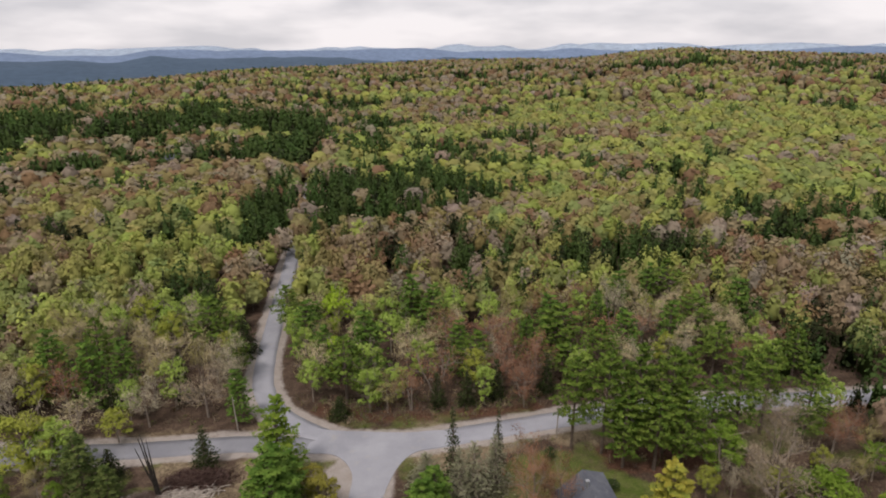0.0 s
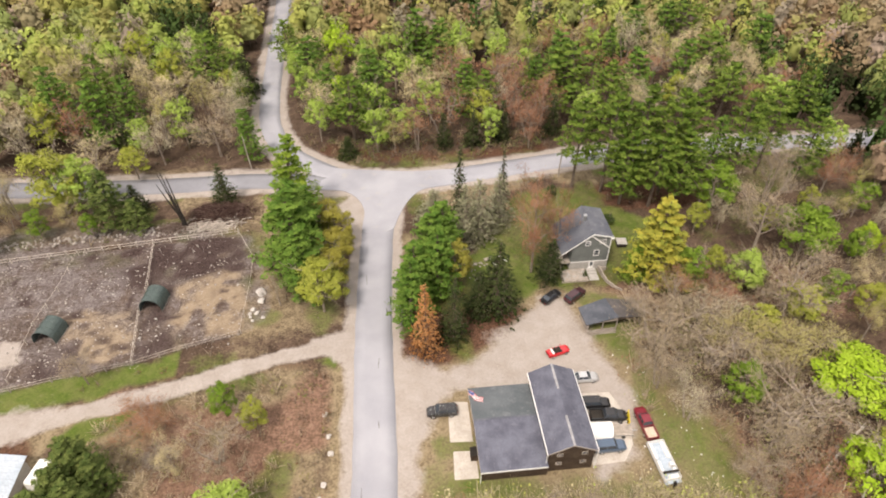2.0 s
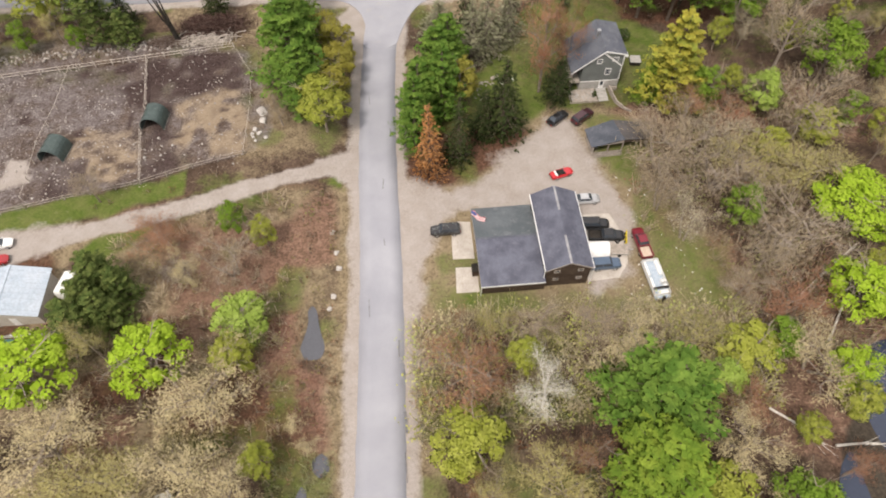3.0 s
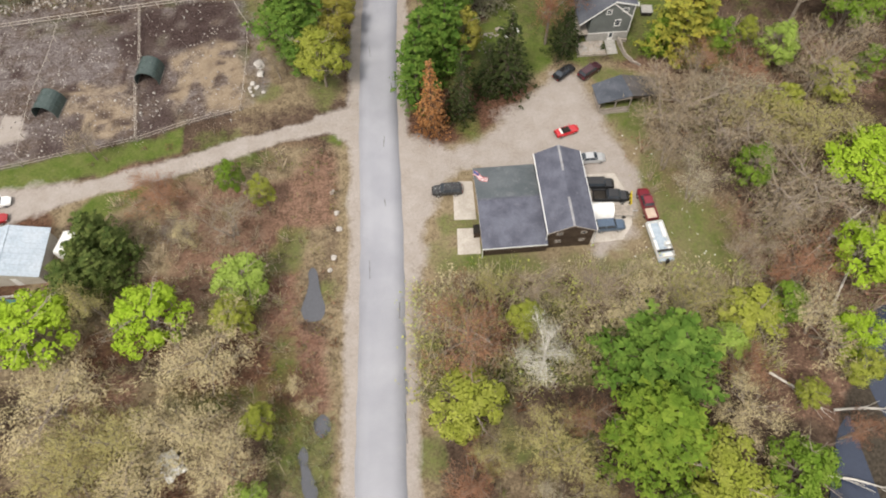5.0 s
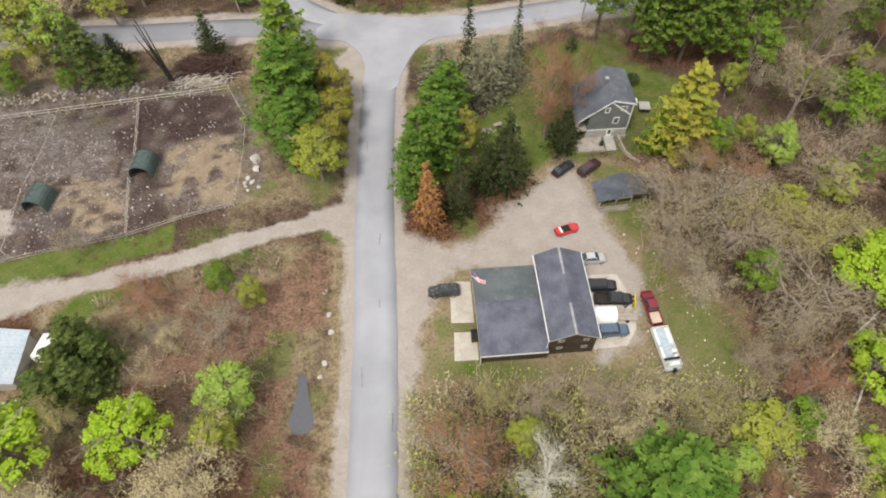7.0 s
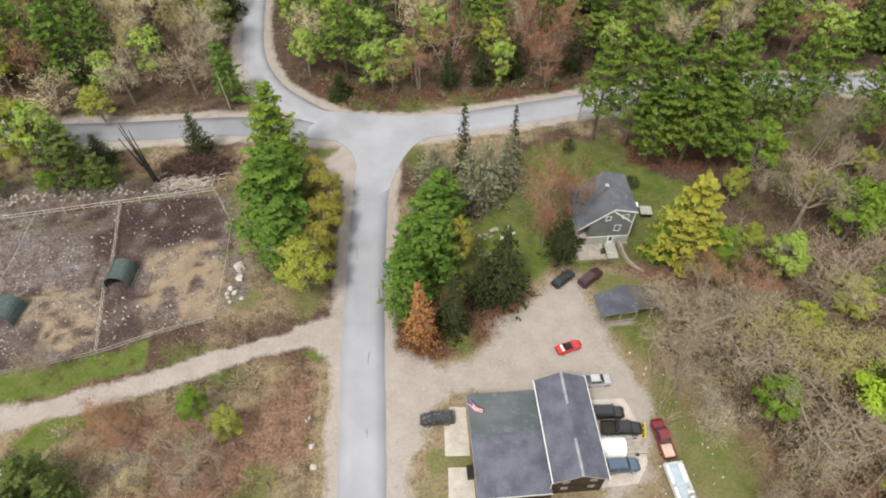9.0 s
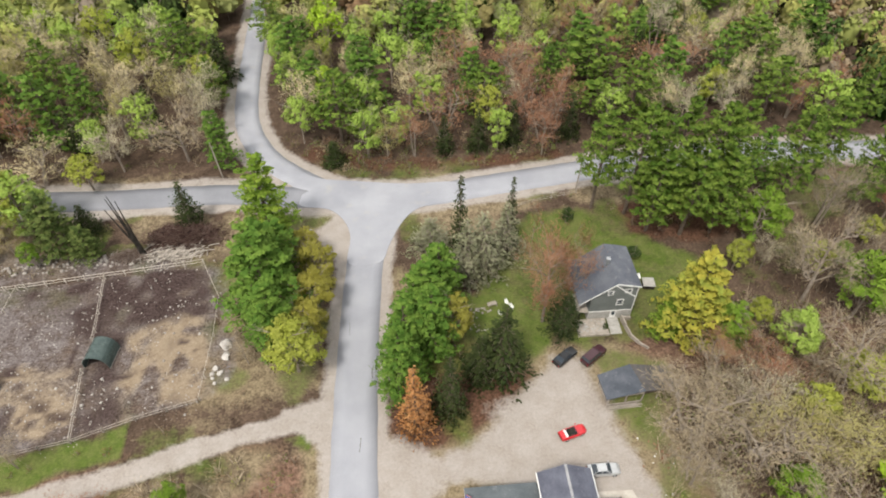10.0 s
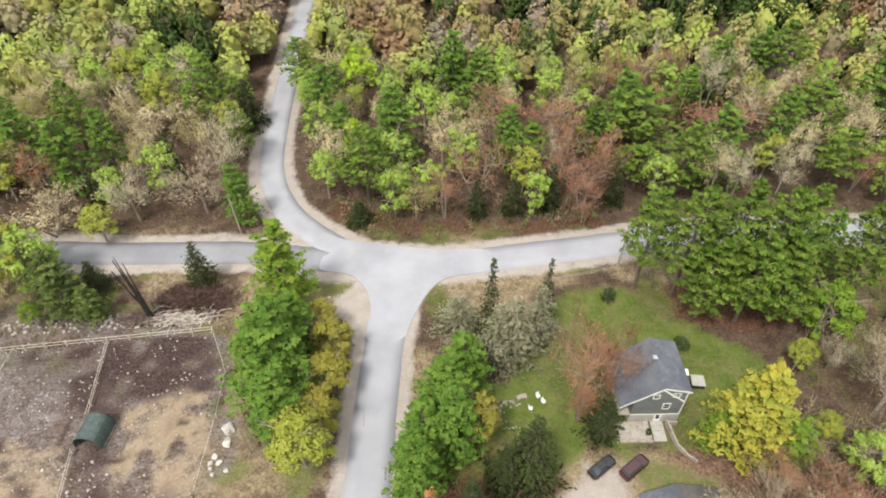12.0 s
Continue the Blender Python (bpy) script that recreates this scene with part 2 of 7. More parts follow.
def ground_material():
    m, N, L, P = nodes_of("earth_grass_and_gravel")
    one, two = N.new("ShaderNodeVertexColor"), N.new("ShaderNodeVertexColor")
    one.layer_name, two.layer_name = "cover", "cover_b"
    s1, s2, s3 = N.new("ShaderNodeSeparateColor"), N.new("ShaderNodeSeparateColor"), N.new("ShaderNodeSeparateColor")
    three = N.new("ShaderNodeVertexColor")
    three.layer_name = "cover_c"
    L.new(three.outputs[0], s3.inputs[0])
    L.new(one.outputs[0], s1.inputs[0])
    L.new(two.outputs[0], s2.inputs[0])
    n1 = noise_node(N, L, 0.35, 6, 0.6)
    n2 = noise_node(N, L, 2.4, 6, 0.7)
    n3 = noise_node(N, L, 9.0, 4, 0.7)
    n4 = noise_node(N, L, 0.6, 9, 0.72)

    def tone(a, b, n=n2, lo=0.36, hi=0.64):
        return ramp_node(N, L, n.outputs["Fac"], a, b, lo, hi).outputs[0]

    def worn(mask):
        """The cover's edge, broken up by noise."""
        add = N.new("ShaderNodeMath")
        add.operation = "MULTIPLY_ADD"
        L.new(n4.outputs["Fac"], add.inputs[0])
        add.inputs[1].default_value = 1.5
        L.new(mask, add.inputs[2])
        sub = N.new("ShaderNodeMapRange")
        sub.inputs[1].default_value, sub.inputs[2].default_value = 0.95, 1.6
        L.new(add.outputs[0], sub.inputs[0])
        return sub.outputs[0]
    litter = mix_node(N, L, 0.5, tone((0.021, 0.014, 0.011), (0.143, 0.101, 0.075)), tone((0.030, 0.020, 0.014), (0.120, 0.083, 0.060), n1))
    dry = mix_node(N, L, 0.4, tone((0.105, 0.084, 0.047), (0.284, 0.231, 0.137)), tone((0.137, 0.100, 0.071), (0.304, 0.236, 0.168), n4))
    grass = mix_node(N, L, 0.45, tone((0.044, 0.072, 0.014), (0.112, 0.148, 0.032)), tone((0.064, 0.096, 0.019), (0.160, 0.152, 0.064), n1))
    sand = mix_node(N, L, 0.5, tone((0.250, 0.221, 0.196), (0.359, 0.322, 0.295)), tone((0.264, 0.230, 0.202), (0.344, 0.312, 0.289), n1))
    mud = mix_node(N, L, 0.5, tone((0.014, 0.009, 0.009), (0.115, 0.083, 0.076), n2, 0.40, 0.68), tone((0.022, 0.014, 0.013), (0.086, 0.061, 0.056), n4, 0.38, 0.64))
    needles = tone((0.038, 0.020, 0.013), (0.147, 0.081, 0.054))
    wet = tone((0.03, 0.027, 0.022), (0.08, 0.065, 0.05))
    pen = mix_node(N, L, 0.5, tone((0.198, 0.150, 0.103), (0.284, 0.228, 0.163)), tone((0.146, 0.103, 0.073), (0.292, 0.237, 0.176), n4))
    bracken = mix_node(N, L, 0.5, tone((0.054, 0.024, 0.018), (0.255, 0.149, 0.106), n2, 0.38, 0.62), tone((0.095, 0.048, 0.034), (0.255, 0.175, 0.128), n4))
    stony = mix_node(N, L, 0.5, tone((0.047, 0.036, 0.034), (0.264, 0.234, 0.225), n2, 0.38, 0.68), tone((0.064, 0.048, 0.046), (0.212, 0.187, 0.183), n4, 0.38, 0.64))
    col = litter
    for mask, c in ((s2.outputs[2], dry), (s3.outputs[1], bracken), (s2.outputs[0], needles), (s1.outputs[0], grass), (s3.outputs[2], stony), (s3.outputs[0], pen), (s1.outputs[2], mud), (s1.outputs[1], sand), (s2.outputs[1], wet)):
        col = mix_node(N, L, worn(mask), col, c)
    grit = ramp_node(N, L, n3.outputs["Fac"], (0.70, 0.70, 0.70), (1.22, 1.22, 1.22), 0.3, 0.7).outputs[0]
    L.new(mix_node(N, L, 0.8, col, grit, "MULTIPLY"), P.inputs["Base Color"])
    P.inputs["Roughness"].default_value = 0.95
    P.inputs["Specular IOR Level"].default_value = 0.03
    bn = N.new("ShaderNodeBump")
    bn.inputs["Strength"].default_value, bn.inputs["Distance"].default_value = 0.6, 0.12
    L.new(n2.outputs["Fac"], bn.inputs["Height"])
    L.new(bn.outputs[0], P.inputs["Normal"])
    return m


def asphalt_material(name, sandy, lift=1.0):
    m, N, L, P = nodes_of(name)
    broad, mid, fine = noise_node(N, L, 0.12, 5), noise_node(N, L, 0.35, 8, 0.6), noise_node(N, L, 14, 3, 0.7)
    col = ramp_node(N, L, broad.outputs["Fac"], tuple(c * lift for c in (0.255, 0.260, 0.289)), tuple(c * lift for c in (0.320, 0.325, 0.353)), 0.35, 0.65).outputs[0]
    dust = ramp_node(N, L, mid.outputs["Fac"], (0, 0, 0), (1, 1, 1), sandy, sandy + 0.25).outputs[0]
    col = mix_node(N, L, dust, col, (0.35, 0.335, 0.312))
    g = ramp_node(N, L, fine.outputs["Fac"], (0.82, 0.82, 0.82), (1.12, 1.12, 1.12), 0.3, 0.7).outputs[0]
    L.new(mix_node(N, L, 0.8, col, g, "MULTIPLY"), P.inputs["Base Color"])
    P.inputs["Roughness"].default_value = 0.85
    P.inputs["Specular IOR Level"].default_value = 0.15
    bn = N.new("ShaderNodeBump")
    bn.inputs["Strength"].default_value, bn.inputs["Distance"].default_value = 0.3, 0.02
    L.new(fine.outputs["Fac"], bn.inputs["Height"])
    L.new(bn.outputs[0], P.inputs["Normal"])
    return m


def woods_material(name):
    """Woods further off: every tree has its own leaf colour, every clump its own shade."""
    m, N, L, P = nodes_of(name)
    tint, geo = N.new("ShaderNodeVertexColor"), N.new("ShaderNodeNewGeometry")
    tint.layer_name = "leaf_colour"
    g = ramp_node(N, L, geo.outputs["Random Per Island"], (0.94, 0.94, 0.94), (1.06, 1.06, 1.05), 0.0, 1.0).outputs[0]
    col = mix_node(N, L, 1.0, tint.outputs[0], g, "MULTIPLY")
    L.new(col, P.inputs["Base Color"])
    P.inputs["Roughness"].default_value = 0.7
    P.inputs["Specular IOR Level"].default_value = 0.03
    tr = N.new("ShaderNodeBsdfTranslucent")
    L.new(col, tr.inputs[0])
    mx = N.new("ShaderNodeMixShader")
    mx.inputs[0].default_value = 0.2
    L.new(P.outputs[0], mx.inputs[1])
    L.new(tr.outputs[0], mx.inputs[2])
    L.new(mx.outputs[0], N["Material Output"].inputs[0])
    return m


def glossy(name, colour, rough=0.1, metal=0.0):
    m, N, L, P = nodes_of(name)
    n = noise_node(N, L, 3, 4)
    L.new(ramp_node(N, L, n.outputs["Fac"], tuple(c * 0.85 for c in colour), colour).outputs[0], P.inputs["Base Color"])
    P.inputs["Roughness"].default_value, P.inputs["Metallic"].default_value = rough, metal
    return m


GROUND, ASPHALT, ASPHALT_JUNCTION = ground_material(), asphalt_material("worn_asphalt", 0.64, 1.0), asphalt_material("sandy_asphalt", 0.57, 1.0)
ASPHALT_WEST = asphalt_material("grey_asphalt", 0.68, 0.72)
WATER = glossy("dark_water", (0.03, 0.04, 0.068), 0.06)
MUD_WATER = glossy("muddy_water", (0.085, 0.088, 0.10), 0.12)
WOODS = woods_material("distant_foliage")


# ---- mesh helpers ----
class Form:
    """Collects vertices and faces of one mesh."""

    def __init__(self):
        self.v, self.f = [], []

    def add(self, verts, faces):
        k = len(self.v)
        self.v += [tuple(float(c) for c in p) for p in verts]
        self.f += [tuple(i + k for i in face) for face in faces]
        return self

    def box(self, x0, x1, y0, y1, z0, z1):
        p = [(x, y, z) for z in (z0, z1) for x, y in ((x0, y0), (x1, y0), (x1, y1), (x0, y1))]
        return self.add(p, [(3, 2, 1, 0), (4, 5, 6, 7), (0, 1, 5, 4), (1, 2, 6, 5), (2, 3, 7, 6), (3, 0, 4, 7)])

    def slab(self, pts, up):
        """A convex outline, thickened by the vector up."""
        n = len(pts)
        low = [tuple(p) for p in pts]
        high = [tuple(a + b for a, b in zip(p, up)) for p in pts]
        return self.add(low + high, [tuple(range(n))[::-1], tuple(range(n, 2 * n))] + [(i, (i + 1) % n, n + (i + 1) % n, n + i) for i in range(n)])

    def tube(self, pts, radii, n=6, caps=True):
        pts = [Vector(p) for p in pts]
        rings, faces = [], []
        for i, p in enumerate(pts):
            d = (pts[min(i + 1, len(pts) - 1)] - pts[max(i - 1, 0)]).normalized()
            a = d.orthogonal().normalized()
            if abs(d.z) < 0.9:
                a = d.cross(Vector((0, 0, 1))).normalized()
            b = d.cross(a)
            rings += [p + (a * math.cos(2 * math.pi * k / n) + b * math.sin(2 * math.pi * k / n)) * radii[i] for k in range(n)]
        for i in range(len(pts) - 1):
            for k in range(n):
                faces.append((i * n + k, i * n + (k + 1) % n, (i + 1) * n + (k + 1) % n, (i + 1) * n + k))
        if caps:
            faces += [tuple(range(n))[::-1], tuple(range((len(pts) - 1) * n, len(pts) * n))]
        return self.add(rings, faces)

    def loft(self, rings):
        """Closed rings of equal count joined end to end, with caps."""
        n, flat, faces = len(rings[0]), [p for r in rings for p in r], []
        for i in range(len(rings) - 1):
            for k in range(n):
                faces.append((i * n + k, i * n + (k + 1) % n, (i + 1) * n + (k + 1) % n, (i + 1) * n + k))
        faces += [tuple(range(n))[::-1], tuple(range((len(rings) - 1) * n, len(rings) * n))]
        return self.add(flat, faces)

    def mesh(self, name, material, bevel=0.0, even=True):
        me = bpy.data.meshes.new(name)
        me.from_pydata(self.v, [], self.f)
        bm = bmesh.new()
        bm.from_mesh(me)
        if even:
            bmesh.ops.recalc_face_normals(bm, faces=bm.faces)
        if bevel:
            bmesh.ops.bevel(bm, geom=list(bm.edges), offset=bevel, segments=1, affect="EDGES", clamp_overlap=True)
        bm.to_mesh(me)
        bm.free()
        me.materials.append(material)
        return me


def part(name, form, material, parent, label="", bevel=0.0):
    me = form if isinstance(form, bpy.types.Mesh) else form.mesh(name, material, bevel)
    ob = new(name, me)
    ob.parent = parent
    return tagged(ob, label)


def thing(name, m, label, category, group="", kind=""):
    ob = new(name)
    ob.matrix_basis = m
    ob.empty_display_size = 0.2
    return tagged(ob, label, category, group, kind)


def solid(name, form, material, label, category, bevel=0.0, group="", kind="", m=None):
    ob = new(name, form.mesh(name, material, bevel))
    if m is not None:
        ob.matrix_basis = m
    return tagged(ob, label, category, group, kind)


def raw_mesh(name, verts, faces, material, colours=None, normals=None):
    """A large mesh from arrays; all faces with the same number of corners."""
    me = bpy.data.meshes.new(name)
    k = faces.shape[1]
    me.vertices.add(len(verts))
    me.vertices.foreach_set("co", np.ascontiguousarray(verts, np.float32).ravel())
    me.loops.add(faces.size)
    me.loops.foreach_set("vertex_index", np.ascontiguousarray(faces, np.int32).ravel())
    me.polygons.add(len(faces))
    me.polygons.foreach_set("loop_start", np.arange(0, faces.size, k, dtype=np.int32))
    for key, col in (colours or {}).items():
        at = me.attributes.new(key, "FLOAT_COLOR", "POINT")
        full = np.ones((len(verts), 4), np.float32)
        full[:, :3] = col
        at.data.foreach_set("color", full.ravel())
    me.update(calc_edges=True)
    me.validate()
    if normals is not None:
        me.polygons.foreach_set("use_smooth", np.ones(len(me.polygons), bool))
        me.normals_split_custom_set_from_vertices(normals)
    me.materials.append(material)
    return me


# ---- ground ----
def spaced(lo, hi, step, edge, grow):
    mid = np.arange(lo, hi + step, step)
    out, s = [], step
    x = hi
    while x < edge:
        s *= grow
        x += s
        out.append(x)
    low, s, x = [], step, lo
    while x > -edge:
        s *= grow
        x -= s
        low.append(x)
    return np.array(low[::-1] + list(mid) + out)


def build_ground():
    xs, ys = spaced(-70, 76, 0.85, 4300, 1.08), spaced(-60, 88, 0.85, 4300, 1.08)
    X, Y = np.meshgrid(xs, ys)
    x, y = X.ravel(), Y.ravel()
    wob = (vnoise(x, y, 2.3, 11) - 0.5) * 1.6 + (vnoise(x, y, 6, 12) - 0.5) * 2.2
    dm, dw, de, dn = (to_line(x, y, p) for p in (MAIN, WEST, EAST, NORTH))
    road = np.minimum(np.minimum(dm, dw), np.minimum(de, dn))
    sand = smooth(6.2, 4.3, dm + wob * 0.35 + 2 * np.maximum(0, y - 67))
    sand = np.maximum(sand, smooth(6.4, 4.4, np.minimum(dw, de) + wob * 0.4) * 0.9)
    sand = np.maximum(sand, smooth(6.0, 4.2, dn + wob * 0.4))
    sand = np.maximum(sand, smooth(2.3, 1.2, to_line(x, y, DRIVE) + wob * 0.3))
    sand = np.maximum(sand, smooth(-0.8, 0.8, inside(x, y, [(-4, 21), (-11, 18.4), (-12, 15.4), (-8, 14.3), (-5, 11.5), (-2, 12), (-2, 20)]) + wob * 0.4))
    sand = np.maximum(sand, smooth(-1, 1, inside(x, y, [(-66, 23.5), (-63, 23.2), (-61, 18), (-66, 17)]) + wob * 0.5))
    sand = np.maximum(sand, smooth(-2.0, 1.8, inside(x, y, YARD) + wob * 0.9))
    sand = np.maximum(sand, smooth(-1, 1, inside(x, y, [(-9, 57), (-3, 66), (4, 66), (1, 50), (-3.4, 40), (-5, 50)]) + wob * 0.5))
    sand = np.maximum(sand, smooth(-1, 1, inside(x, y, [(-24, 84), (-12, 76), (-2, 73), (12, 71), (26, 71.5), (26, 66), (-6, 66), (-20, 80)]) + wob * 0.2) * 0.9)
    sand = np.maximum(sand, smooth(-1, 2, inside(x, y, [(-90, -3), (-52, 3), (-50, 9), (-60, 8), (-90, 5)]) + wob) * 0.9)
    fenced = smooth(-0.8, 0.8, inside(x, y, PADDOCK))
    pen = smooth(-2, 2, inside(x, y, [(-38.3, 34.2), (-30.7, 41), (-24.5, 37), (-24.1, 21.5), (-33.4, 18.5), (-37.5, 25)]) + wob * 1.6)
    pen = np.maximum(pen, smooth(-2, 2, inside(x, y, [(-58, 28), (-44.5, 31), (-43, 18), (-50, 15.5), (-53, 21), (-58, 21)]) + wob * 1.6) * (0.5 + 0.5 * vnoise(x, y, 5, 29)))
    mottle = vnoise(x, y, 2.2, 34) * 0.6 + vnoise(x, y, 5.5, 35) * 0.4
    pen = pen * fenced * smooth(0.22, 0.55, mottle)
    stony = np.maximum(smooth(-2, 3, inside(x, y, [(-84, 48), (-60, 47), (-48, 46), (-45, 30), (-58, 29), (-84, 22)]) + wob * 2), 0.75 * fenced) * (0.55 + 0.45 * vnoise(x, y, 4, 30))
    stony = np.maximum(stony, smooth(-2, 2, inside(x, y, [(-84, 56), (-40, 55), (-28, 52), (-22, 42), (-19, 26), (-24, 22), (-25, 42), (-30, 50), (-46, 48), (-84, 44)]) + wob * 1.5) * (0.35 + 0.5 * vnoise(x, y, 4, 31)))
    grass = smooth(-1, 2, inside(x, y, LAWN) + wob) * (0.55 + 0.45 * vnoise(x, y, 6, 20))
    grass = np.maximum(grass, smooth(-1, 3, inside(x, y, FIELD) + wob * 1.5) * (0.30 + 0.55 * vnoise(x, y, 7, 22)))
    grass = np.maximum(grass, smooth(-1, 1.2, inside(x, y, [(-90, 9), (-62, 12.2), (-43, 15.2), (-34, 17.6), (-34, 12.6), (-44, 9.8), (-62, 7.4), (-90, 2)]) + wob))
    grass = np.maximum(grass, smooth(-1, 1.2, inside(x, y, [(-50, 2.2), (-47, 5.0), (-42, 6.6), (-38, 6.6), (-41, 2.4), (-46.7, 0.0)]) + wob))
    grass = np.maximum(grass, smooth(-0.5, 1.0, inside(x, y, [(-6.2, 11), (-7, 15), (-13, 13.5), (-10, 13)]) + wob * 0.5))
    grass = np.maximum(grass, smooth(0.45, 0.8, vnoise(x, y, 5, 23)) * smooth(60, 15, road) * 0.6)
    mud = smooth(-2, 2.5, inside(x, y, [(-60, 47), (-29, 50.5), (-25.2, 42), (-28, 37.7), (-39, 36.5), (-45.5, 38.0), (-56, 37.5)]) + wob * 1.4) * (0.72 + 0.35 * vnoise(x, y, 4, 28))
    mud = np.maximum(mud, smooth(-1.5, 2, inside(x, y, [(-43.4, 37), (-38.3, 36), (-37.0, 24), (-35, 19.5), (-41.6, 17.5)]) + wob * 1.3) * 0.75)
    mud = np.maximum(mud, smooth(-1.5, 2, inside(x, y, [(-59.5, 20.5), (-52.5, 21), (-50, 15.5), (-58.5, 13.2)]) + wob) * 0.85)
    mud = np.maximum(mud, 0.8 * smooth(0.60, 0.74, mottle)) * fenced * (0.45 + 0.55 * smooth(0.75, 0.5, vnoise(x, y, 3.1, 36)))
    mud = np.maximum(mud, smooth(-1, 2, inside(x, y, [(-42, 52), (-29, 54), (-27, 62), (-38, 63)]) + wob) * 0.8)
    needles = smooth(-1, 2, inside(x, y, [(3.5, 14), (9, 9), (16, 10), (24, 15), (28, 22), (20, 28), (8, 36), (4, 30)]) + wob) * 0.95
    needles = np.maximum(needles, smooth(-1.5, 2, inside(x, y, [(-14, 80), (8, 74), (30, 74.5), (45, 76), (45, 79), (28, 79), (6, 78), (-12, 86)]) + wob))
    needles = np.maximum(needles, smooth(-1.5, 2, inside(x, y, [(50, 59), (53, 51), (62, 48.5), (72, 49), (80, 52), (78, 58), (60, 62)]) + wob))
    needles = np.maximum(needles, smooth(0.55, 0.75, vnoise(x, y, 7, 25)) * smooth(-2, -18, x) * smooth(20, 8, y) * 0.8)
    bracken = smooth(-1.5, 2, inside(x, y, [(-18, -12), (-13, -10), (-12.5, -20), (-9, -22), (-8.5, -33), (-13, -37), (-18, -34)]) + wob * 1.3)
    bracken = np.maximum(bracken, smooth(0.45, 0.7, vnoise(x, y, 10, 32)) * smooth(-6, -9, x) * smooth(14, 8, y) * 0.8)
    bracken = np.maximum(bracken, smooth(0.5, 0.72, vnoise(x, y, 9, 33)) * smooth(40, 46, x) * smooth(40, 25, y) * 0.6)
    wet = smooth(-0.5, 0.4, np.maximum(inside(x, y, POND), np.maximum(inside(x, y, PUDDLE), np.maximum(inside(x, y, BOG), inside(x, y, POOL)))) + wob * 0.5)
    dry = smooth(0.42, 0.66, vnoise(x, y, 8, 26)) * smooth(40, 10, road) * 0.7
    dry = np.maximum(dry, smooth(0.30, 0.55, vnoise(x, y, 6, 37)) * smooth(-7, -10, x) * smooth(12, 6, y) * smooth(-62, -50, y) * 0.8)
    dry = np.maximum(dry, smooth(-2.5, 2, np.maximum(inside(x, y, FIELD), inside(x, y, GROUNDS)) + wob * 1.5) * 0.95)
    dry = np.maximum(dry, smooth(10.5, 7, dm + wob) * smooth(20, 10, y) * 0.8)
    dry = np.maximum(dry, smooth(-2, 2, inside(x, y, [(-27, 64), (-9, 62), (-6, 45), (-6, 22), (-26, 19), (-24, 42)]) + wob) * 0.75)
    deep = smooth(80, 74, y) + smooth(5.5, 4, road)
    grass, dry = grass * np.minimum(deep, 1), dry * np.minimum(deep, 1)
    V = np.stack([x, y, relief(x, y)], 1)
    nx, ny = len(xs), len(ys)
    i = (np.arange(ny - 1)[:, None] * nx + np.arange(nx - 1)[None, :]).ravel()
    F4 = np.stack([i, i + 1, i + nx + 1, i + nx], 1)
    me = raw_mesh("ground", V, F4, GROUND, {"cover": np.stack([grass, sand, mud], 1), "cover_b": np.stack([needles, wet, dry], 1), "cover_c": np.stack([pen, bracken, stony], 1)})
    me.polygons.foreach_set("use_smooth", np.ones(len(F4), bool))
    tagged(new("ground", me), "leaf-littered earth with sandy shoulders, spring grass and mud", "ground", kind="structure")


build_ground()


def ribbon(name, line, width, lift, material, label):
    pts = [np.array(p) for p in line]
    rows = []
    for i, p in enumerate(pts):
        d = pts[min(i + 1, len(pts) - 1)] - pts[max(i - 1, 0)]
        d = d / np.linalg.norm(d)
        s = np.array([-d[1], d[0]])
        w = width / 2 + 0.05 * math.sin(i * 1.7) + 0.05 * math.sin(i * 4.1)
        w2 = width / 2 + 0.05 * math.sin(i * 1.3 + 2) + 0.05 * math.sin(i * 3.7 + 1)
        rows.append([p + s * w, p + s * w * 0.4, p - s * w2 * 0.4, p - s * w2])
    V, F4 = [], []
    for r in rows:
        zs = [gz(*q) for q in r]
        top = max(zs)
        for q, crown in zip(r, (0, 0.05, 0.05, 0)):
            V.append((q[0], q[1], top + lift + crown))
        V += [(r[0][0], r[0][1], top - 0.25), (r[3][0], r[3][1], top - 0.25)]
    for i in range(len(rows) - 1):
        a, b = i * 6, i * 6 + 6
        for k in range(3):
            F4.append((a + k, a + k + 1, b + k + 1, b + k))
        F4 += [(a + 4, a, b, b + 4), (a + 3, a + 5, b + 5, b + 3)]
    me = raw_mesh(name, np.array(V), np.array(F4), material)
    return tagged(new(name, me), label, "road", kind="structure")


def finer(line, step):
    out = [line[0]]
    for a, b in zip(line[:-1], line[1:]):
        n = max(1, int(math.hypot(b[0] - a[0], b[1] - a[1]) / step))
        out += [(a[0] + (b[0] - a[0]) * k / n, a[1] + (b[1] - a[1]) * k / n) for k in range(1, n + 1)]
    return out


ribbon("road", finer(MAIN, 2.5), 6.7, 0.030, ASPHALT, "straight worn grey asphalt country road")
ribbon("road", finer(EAST, 2.5), 6.6, 0.036, ASPHALT, "curving grey asphalt road along the wood's edge")
ribbon("road", finer(WEST, 2.5), 6.2, 0.042, ASPHALT_WEST, "grey asphalt road beside the paddock")
ribbon("road", finer(NORTH, 2.5), 5.6, 0.048, ASPHALT_JUNCTION, "narrow sandy road running straight into the woods")


def flat_patch(name, poly, z, material, label, category):
    """A rounded flat sheet with a skirt."""
    n = len(poly)
    f = Form().slab([(x, y, z - 0.2) for x, y in poly], (0, 0, 0.2))
    return solid(name, f, material, label, category, kind="structure")


